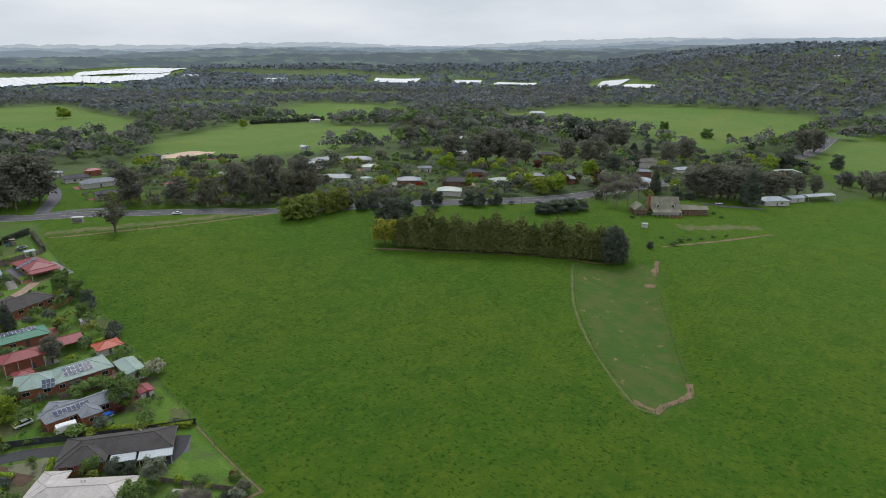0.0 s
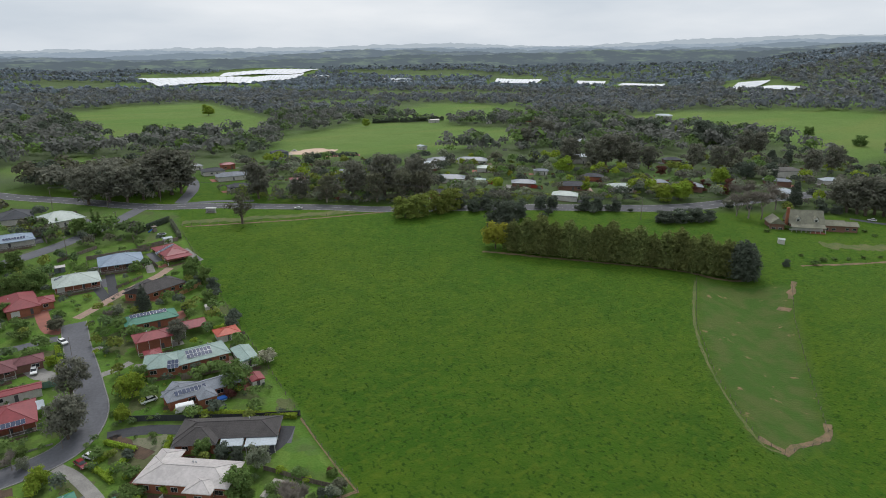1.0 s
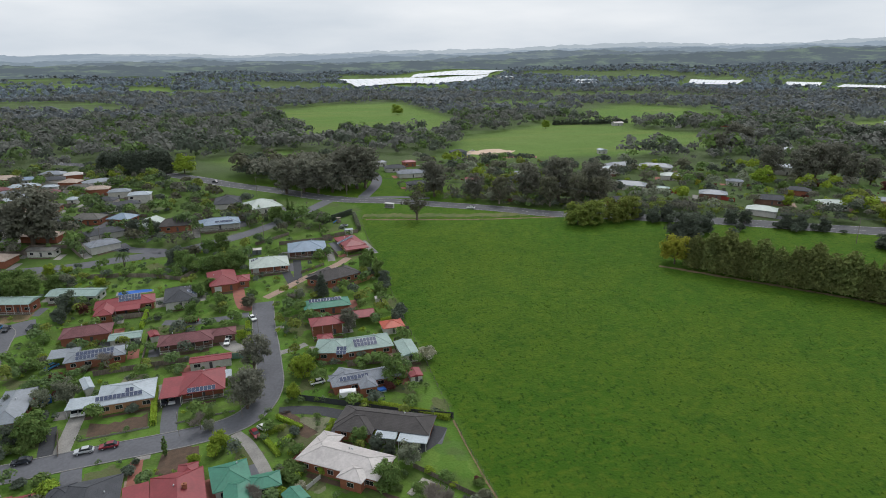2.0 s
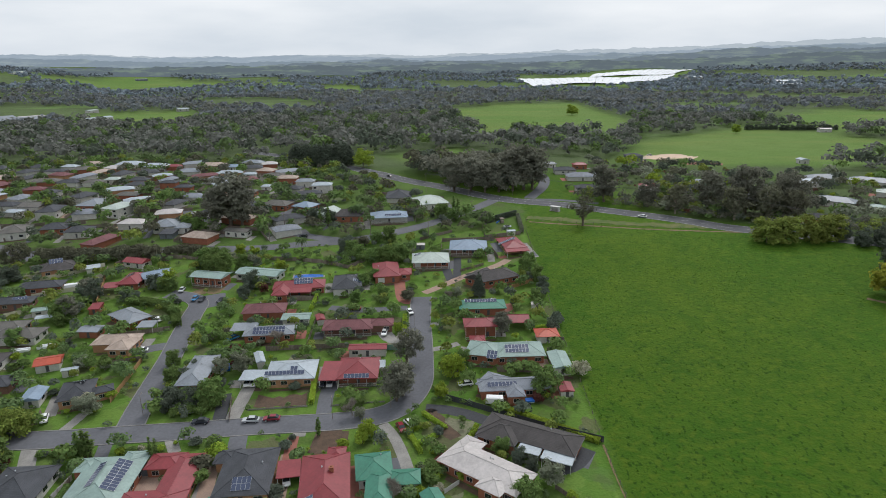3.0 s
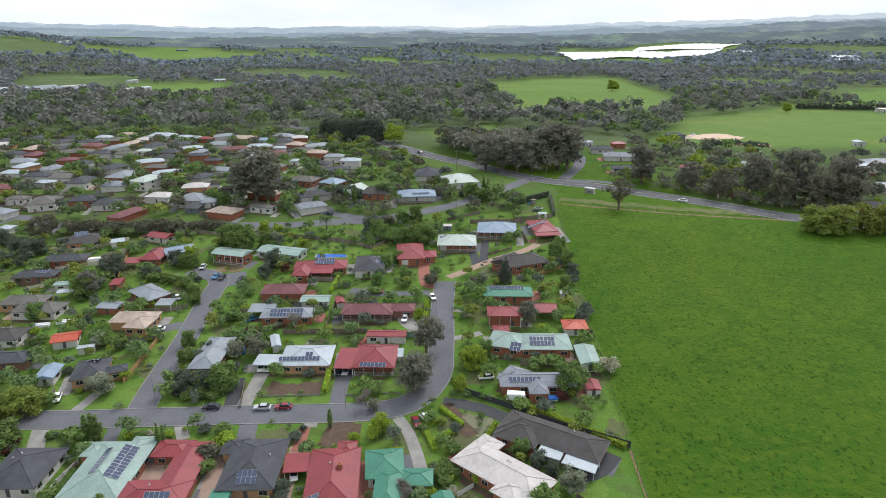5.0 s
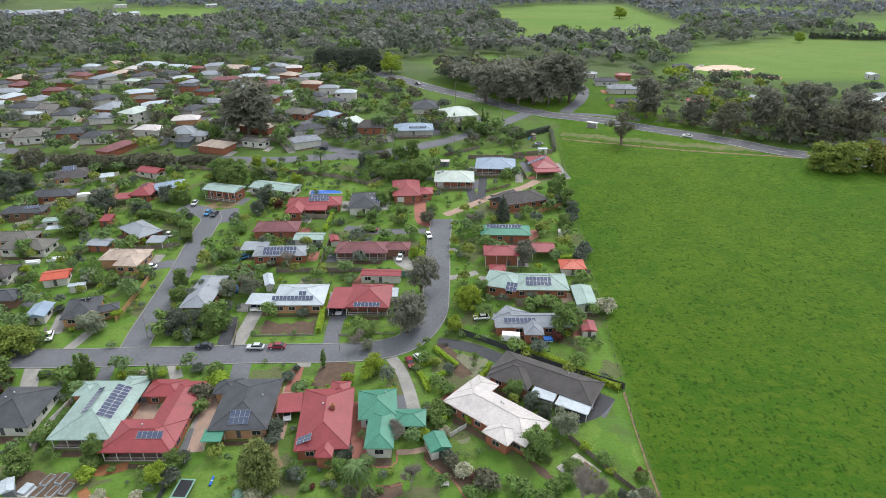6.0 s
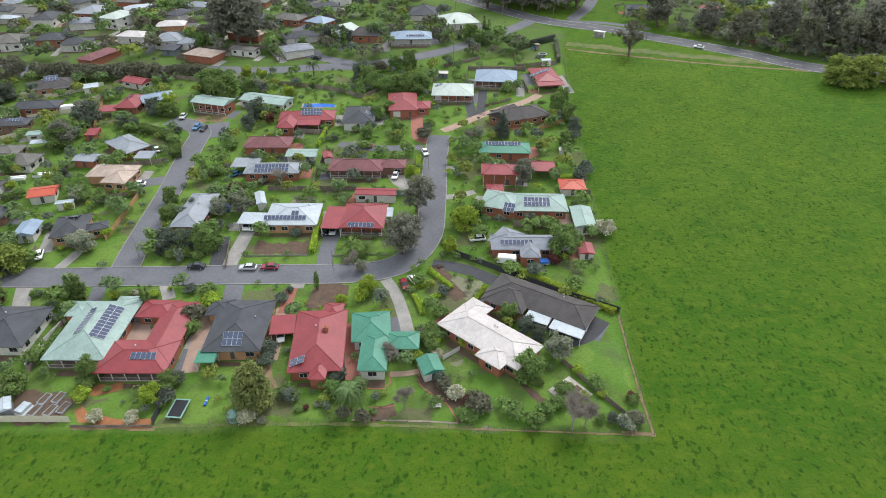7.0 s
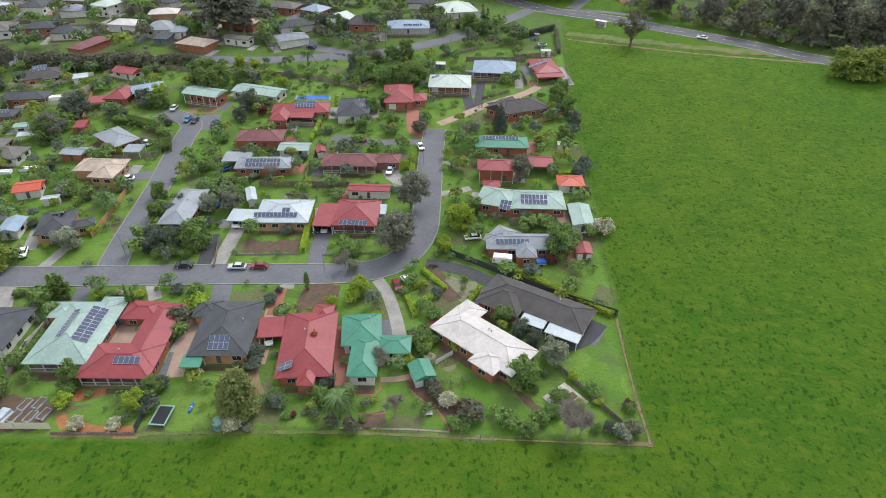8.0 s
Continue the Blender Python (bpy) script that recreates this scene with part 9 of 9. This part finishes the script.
house("pale cottage in the far woods", "silver", "white", [(-425.9, 1230.9, 35.9, 21.9, 14, 5, "gable", 0.22)], category="shed", name="shed", garage=False, detail=1)
house("pale-roofed house in the far woods", "silver", "white", [(-93.8, 1046.6, 35.4, 22.1, 12, 5, "gable", 0.22)], category="shed", name="shed", garage=False, detail=1)
house("red-roofed house in the far woods", "red", "white", [(-233.7, 1118.3, 47.6, 18.5, 11, 5, "gable", 0.22)], category="shed", name="shed", garage=False, detail=1)
house("white house in the far woods", "white", "white", [(-41.2, 1506.1, 6.8, 33.9, 14, 5, "gable", 0.22)], category="shed", name="shed", garage=False, detail=1)
house("pale shed in the paddock", "silver", "white", [(304.8, 436.5, -3.6, 7.5, 8, 3.5, "gable", 0.22)], category="shed", name="shed", garage=False, detail=1)
house("white sheds on the far paddock", "white", "white", [(493.7, 684.4, -6.4, 14.1, 9, 4, "gable", 0.22)], category="shed", name="shed", garage=False, detail=1)
house("small white barn on the paddock", "white", "white", [(540.5, 620.1, -52.5, 7.8, 7, 4, "gable", 0.22)], category="shed", name="shed", garage=False, detail=1)
house("pale sheds on the valley floor", "silver", "white", [(1302.2, 2076.9, -23.9, 113.5, 40, 9, "gable", 0.22)], category="shed", name="shed", garage=False, detail=1)
house("pale packing shed in the valley", "silver", "white", [(1127.5, 2374.7, -38.7, 62.5, 40, 9, "gable", 0.22)], category="shed", name="shed", garage=False, detail=1)
house("pale farm building on the wooded hill", "silver", "white", [(1318.5, 268.1, -50.4, 25.0, 14, 7, "gable", 0.22)], category="shed", name="shed", garage=False, detail=1)
house("white house on the wooded hill", "white", "white", [(1867.2, 356.7, -84.7, 20.9, 14, 8, "gable", 0.22)], category="shed", name="shed", garage=False, detail=1)
shelter = thing("bus_shelter", pose(75.6, 302.3, float(height(75.6, 302.3)), 0, 0, -35), "white roadside bus shelter with a flat roof", "bus shelter")
for name, b, mat in (("back_wall", (-2.4, 2.4, 0.9, 1.0, 0, 2.4), "trim_white"), ("side_wall", (-2.4, -2.3, -0.9, 0.9, 0, 2.4), "trim_white"), ("side_wall", (2.3, 2.4, -0.9, 0.9, 0, 2.4), "trim_white"),
                     ("roof", (-2.8, 2.8, -1.3, 1.2, 2.4, 2.58), "trim_white"), ("seat", (-2.0, 2.0, 0.4, 0.88, 0.4, 0.48), "fence_timber"), ("slab", (-2.9, 2.9, -1.5, 1.3, -0.3, 0.06), "concrete")):
    bm = bmesh.new()
    block(bm, *b)
    part(name, bm, mat, shelter)


def simple_thing(name, label, category, x, y, turn, pieces):
    """A small garden thing of a few shaped pieces."""
    root = thing(name, pose(x, y, float(height(x, y)), 0, 0, turn), label, category)
    for piece, kind, dims, mat in pieces:
        bm = bmesh.new()
        if kind == "box":
            block(bm, *dims)
            bmesh.ops.bevel(bm, geom=list(bm.edges), offset=min(0.03, 0.2 * min(dims[1] - dims[0], dims[3] - dims[2], dims[5] - dims[4])), segments=1, affect="EDGES")
        elif kind == "ring":
            ring(bm, *dims)
        else:
            tube(bm, *dims)
        part(piece, bm, mat, root)
    return root


simple_thing("trampoline", "rectangular trampoline with black mat and blue rim", "trampoline", -52.9, 78.3, -4, [("mat", "box", (-1.3, 1.3, -2.1, 2.1, 0.78, 0.82), "pool_mesh"), ("rim", "ring", (2.6, 4.2, 3.2, 4.8, 0.76, 0.9), "tank_green")] + [("leg", "tube", ((sx * 1.2, sy * 2.0, -0.2), (sx * 1.2, sy * 2.0, 0.8), 0.04, 0.04), "solar_frame") for sx in (-1, 1) for sy in (-1, 1)])
simple_thing("raised_bed", "grey metal raised vegetable bed with soil", "raised bed", -80.8, 81.3, -15, [("wall", "ring", (1.3, 2.6, 1.42, 2.72, -0.1, 0.5), "steel_silver"), ("soil", "box", (-0.64, 0.64, -1.29, 1.29, -0.1, 0.38), "mulch")])
simple_thing("raised_bed", "grey metal raised vegetable bed with soil", "raised bed", -78.1, 81.6, -15, [("wall", "ring", (1.3, 2.6, 1.42, 2.72, -0.1, 0.5), "steel_silver"), ("soil", "box", (-0.64, 0.64, -1.29, 1.29, -0.1, 0.38), "mulch")])
simple_thing("raised_bed", "grey metal raised vegetable bed with soil", "raised bed", -81.3, 78.4, -15, [("wall", "ring", (1.3, 2.6, 1.42, 2.72, -0.1, 0.5), "steel_silver"), ("soil", "box", (-0.64, 0.64, -1.29, 1.29, -0.1, 0.38), "mulch")])
simple_thing("raised_bed", "grey metal raised vegetable bed with soil", "raised bed", -78.2, 78.4, -15, [("wall", "ring", (1.3, 2.6, 1.42, 2.72, -0.1, 0.5), "steel_silver"), ("soil", "box", (-0.64, 0.64, -1.29, 1.29, -0.1, 0.38), "mulch")])
simple_thing("raised_bed", "grey metal raised vegetable bed with soil", "raised bed", -75.9, 79, -15, [("wall", "ring", (1.3, 2.6, 1.42, 2.72, -0.1, 0.5), "steel_silver"), ("soil", "box", (-0.64, 0.64, -1.29, 1.29, -0.1, 0.38), "mulch")])
simple_thing("cold_frame", "small white-framed garden greenhouse", "greenhouse", -83.3, 78.4, -15, [("base", "box", (-1, 1, -1.4, 1.4, -0.1, 0.6), "cover_white"), ("roof", "box", (-0.9, 0.9, -1.3, 1.3, 0.6, 1.3), "steel_silver")])
simple_thing("water_tank", "pale green round rainwater tank", "water tank", -41.5, 76.3, 0, [("body", "tube", ((0, 0, -0.2), (0, 0, 1.7), 1.2, 1.2, 20), "tank_green"), ("lid", "tube", ((0, 0, 1.7), (0, 0, 1.95), 1.2, 0.3, 20), "tank_green")])
simple_thing("pool_slide", "long blue plastic play tube on grass", "play toy", -48.2, 80.6, 0, [("tube", "tube", ((0, -1.1, 0.25), (0, 1.1, 0.25), 0.25, 0.25, 12), "plastic_blue"), ("band", "tube", ((0, -0.1, 0.25), (0, 0.1, 0.25), 0.27, 0.27, 12), "trim_white")])
simple_thing("garden_bench", "small white garden bench on the lawn", "bench", -2.1, 79, 5, [("seat", "box", (-0.8, 0.8, -0.25, 0.25, 0.42, 0.48), "trim_white"), ("backrest", "box", (-0.8, 0.8, 0.22, 0.28, 0.5, 0.95), "trim_white"), ("leg", "box", (-0.75, -0.65, -0.2, 0.2, 0, 0.42), "trim_white"), ("leg", "box", (0.65, 0.75, -0.2, 0.2, 0, 0.42), "trim_white")])
simple_thing("wheeled_pool", "round blue splash pool on a green lawn", "pool", -114.8, 164.8, 0, [("wall", "tube", ((0, 0, -0.1), (0, 0, 0.6), 1.9, 1.9, 20), "plastic_blue"), ("water", "tube", ((0, 0, 0.6), (0, 0, 0.62), 1.75, 1.75, 20), "pool_mesh")])
simple_thing("tarpaulin", "bright blue tarpaulin over a stack", "tarpaulin", -64.8, 152.4, 10, [("cover", "box", (-1.4, 1.4, -1.1, 1.1, 0, 1.6), "plastic_blue"), ("fold", "box", (-1.5, 1.5, -1.2, -1.05, 0, 0.8), "plastic_blue")])
simple_thing("pool", "blue pool cover behind the red house", "pool", -48.7, 226.1, 3, [("cover", "box", (-6, 6, -1.8, 1.8, 0, 0.12), "plastic_blue"), ("edge", "ring", (12.1, 3.7, 13.4, 5.0, -0.1, 0.1), "concrete")])
simple_thing("trailer", "blue-covered trailer beside the brick wall", "trailer", 25.3, 125.2, 5, [("tray", "box", (-1.2, 1.2, -0.8, 0.8, 0.4, 0.8), "steel_silver"), ("cover", "box", (-1.25, 1.25, -0.85, 0.85, 0.8, 1.3), "plastic_blue"), ("wheel", "tube", ((0, -0.95, 0.3), (0, -0.8, 0.3), 0.3, 0.3, 12), "rubber"), ("wheel", "tube", ((0, 0.8, 0.3), (0, 0.95, 0.3), 0.3, 0.3, 12), "rubber")])
simple_thing("play_frame", "timber play frame with a slide", "play frame", 42.7, 281.8, 10, [("tower", "box", (-0.9, 0.9, -0.9, 0.9, 0, 1.5), "fence_timber"), ("roof", "box", (-1.1, 1.1, -1.1, 1.1, 2.4, 2.6), "fence_timber"), ("post", "box", (-0.9, -0.8, -0.9, -0.8, 1.5, 2.4), "fence_timber"), ("post", "box", (0.8, 0.9, 0.8, 0.9, 1.5, 2.4), "fence_timber"), ("slide", "tube", ((-1, 0, 1.4), (-3, 0, 0.1), 0.3, 0.3, 8), "plastic_blue")])
simple_thing("trampoline", "round trampoline on the back lawn", "trampoline", 44.3, 274.2, 0, [("mat", "tube", ((0, 0, 0.7), (0, 0, 0.74), 1.6, 1.6, 20), "pool_mesh"), ("rim", "tube", ((0, 0, 0.6), (0, 0, 0.69), 2.0, 2.0, 20), "steel_silver"), ("leg", "tube", ((-1.2, -1.2, 0), (-1.2, -1.2, 0.6), 0.05, 0.05), "solar_frame"), ("leg", "tube", ((1.2, -1.2, 0), (1.2, -1.2, 0.6), 0.05, 0.05), "solar_frame"), ("leg", "tube", ((0, 1.6, 0), (0, 1.6, 0.6), 0.05, 0.05), "solar_frame")])
simple_thing("slab", "broken pale concrete slab in the corner garden", "slab", 24.8, 82.6, 38, [("slab", "box", (-3.2, 3.2, -3.2, 3.2, -0.2, 0.18), "old_concrete"), ("rubble", "box", (1.0, 2.4, -1.0, 0.4, 0.18, 0.5), "mulch")])
simple_thing("poly_tunnel", "clear poly tunnel over vegetables", "poly tunnel", -136.2, 170.9, 12, [("cover", "box", (-2.6, 2.6, -1.0, 1.0, 0, 0.9), "cover_white"), ("ridge", "tube", ((-2.6, 0, 0.9), (2.6, 0, 0.9), 0.35, 0.35, 10), "cover_white")])
simple_thing("poly_tunnel", "clear poly tunnel beside the fence", "poly tunnel", -129.1, 173, 12, [("cover", "box", (-2.6, 2.6, -1.0, 1.0, 0, 0.9), "cover_white"), ("ridge", "tube", ((-2.6, 0, 0.9), (2.6, 0, 0.9), 0.35, 0.35, 10), "cover_white")])
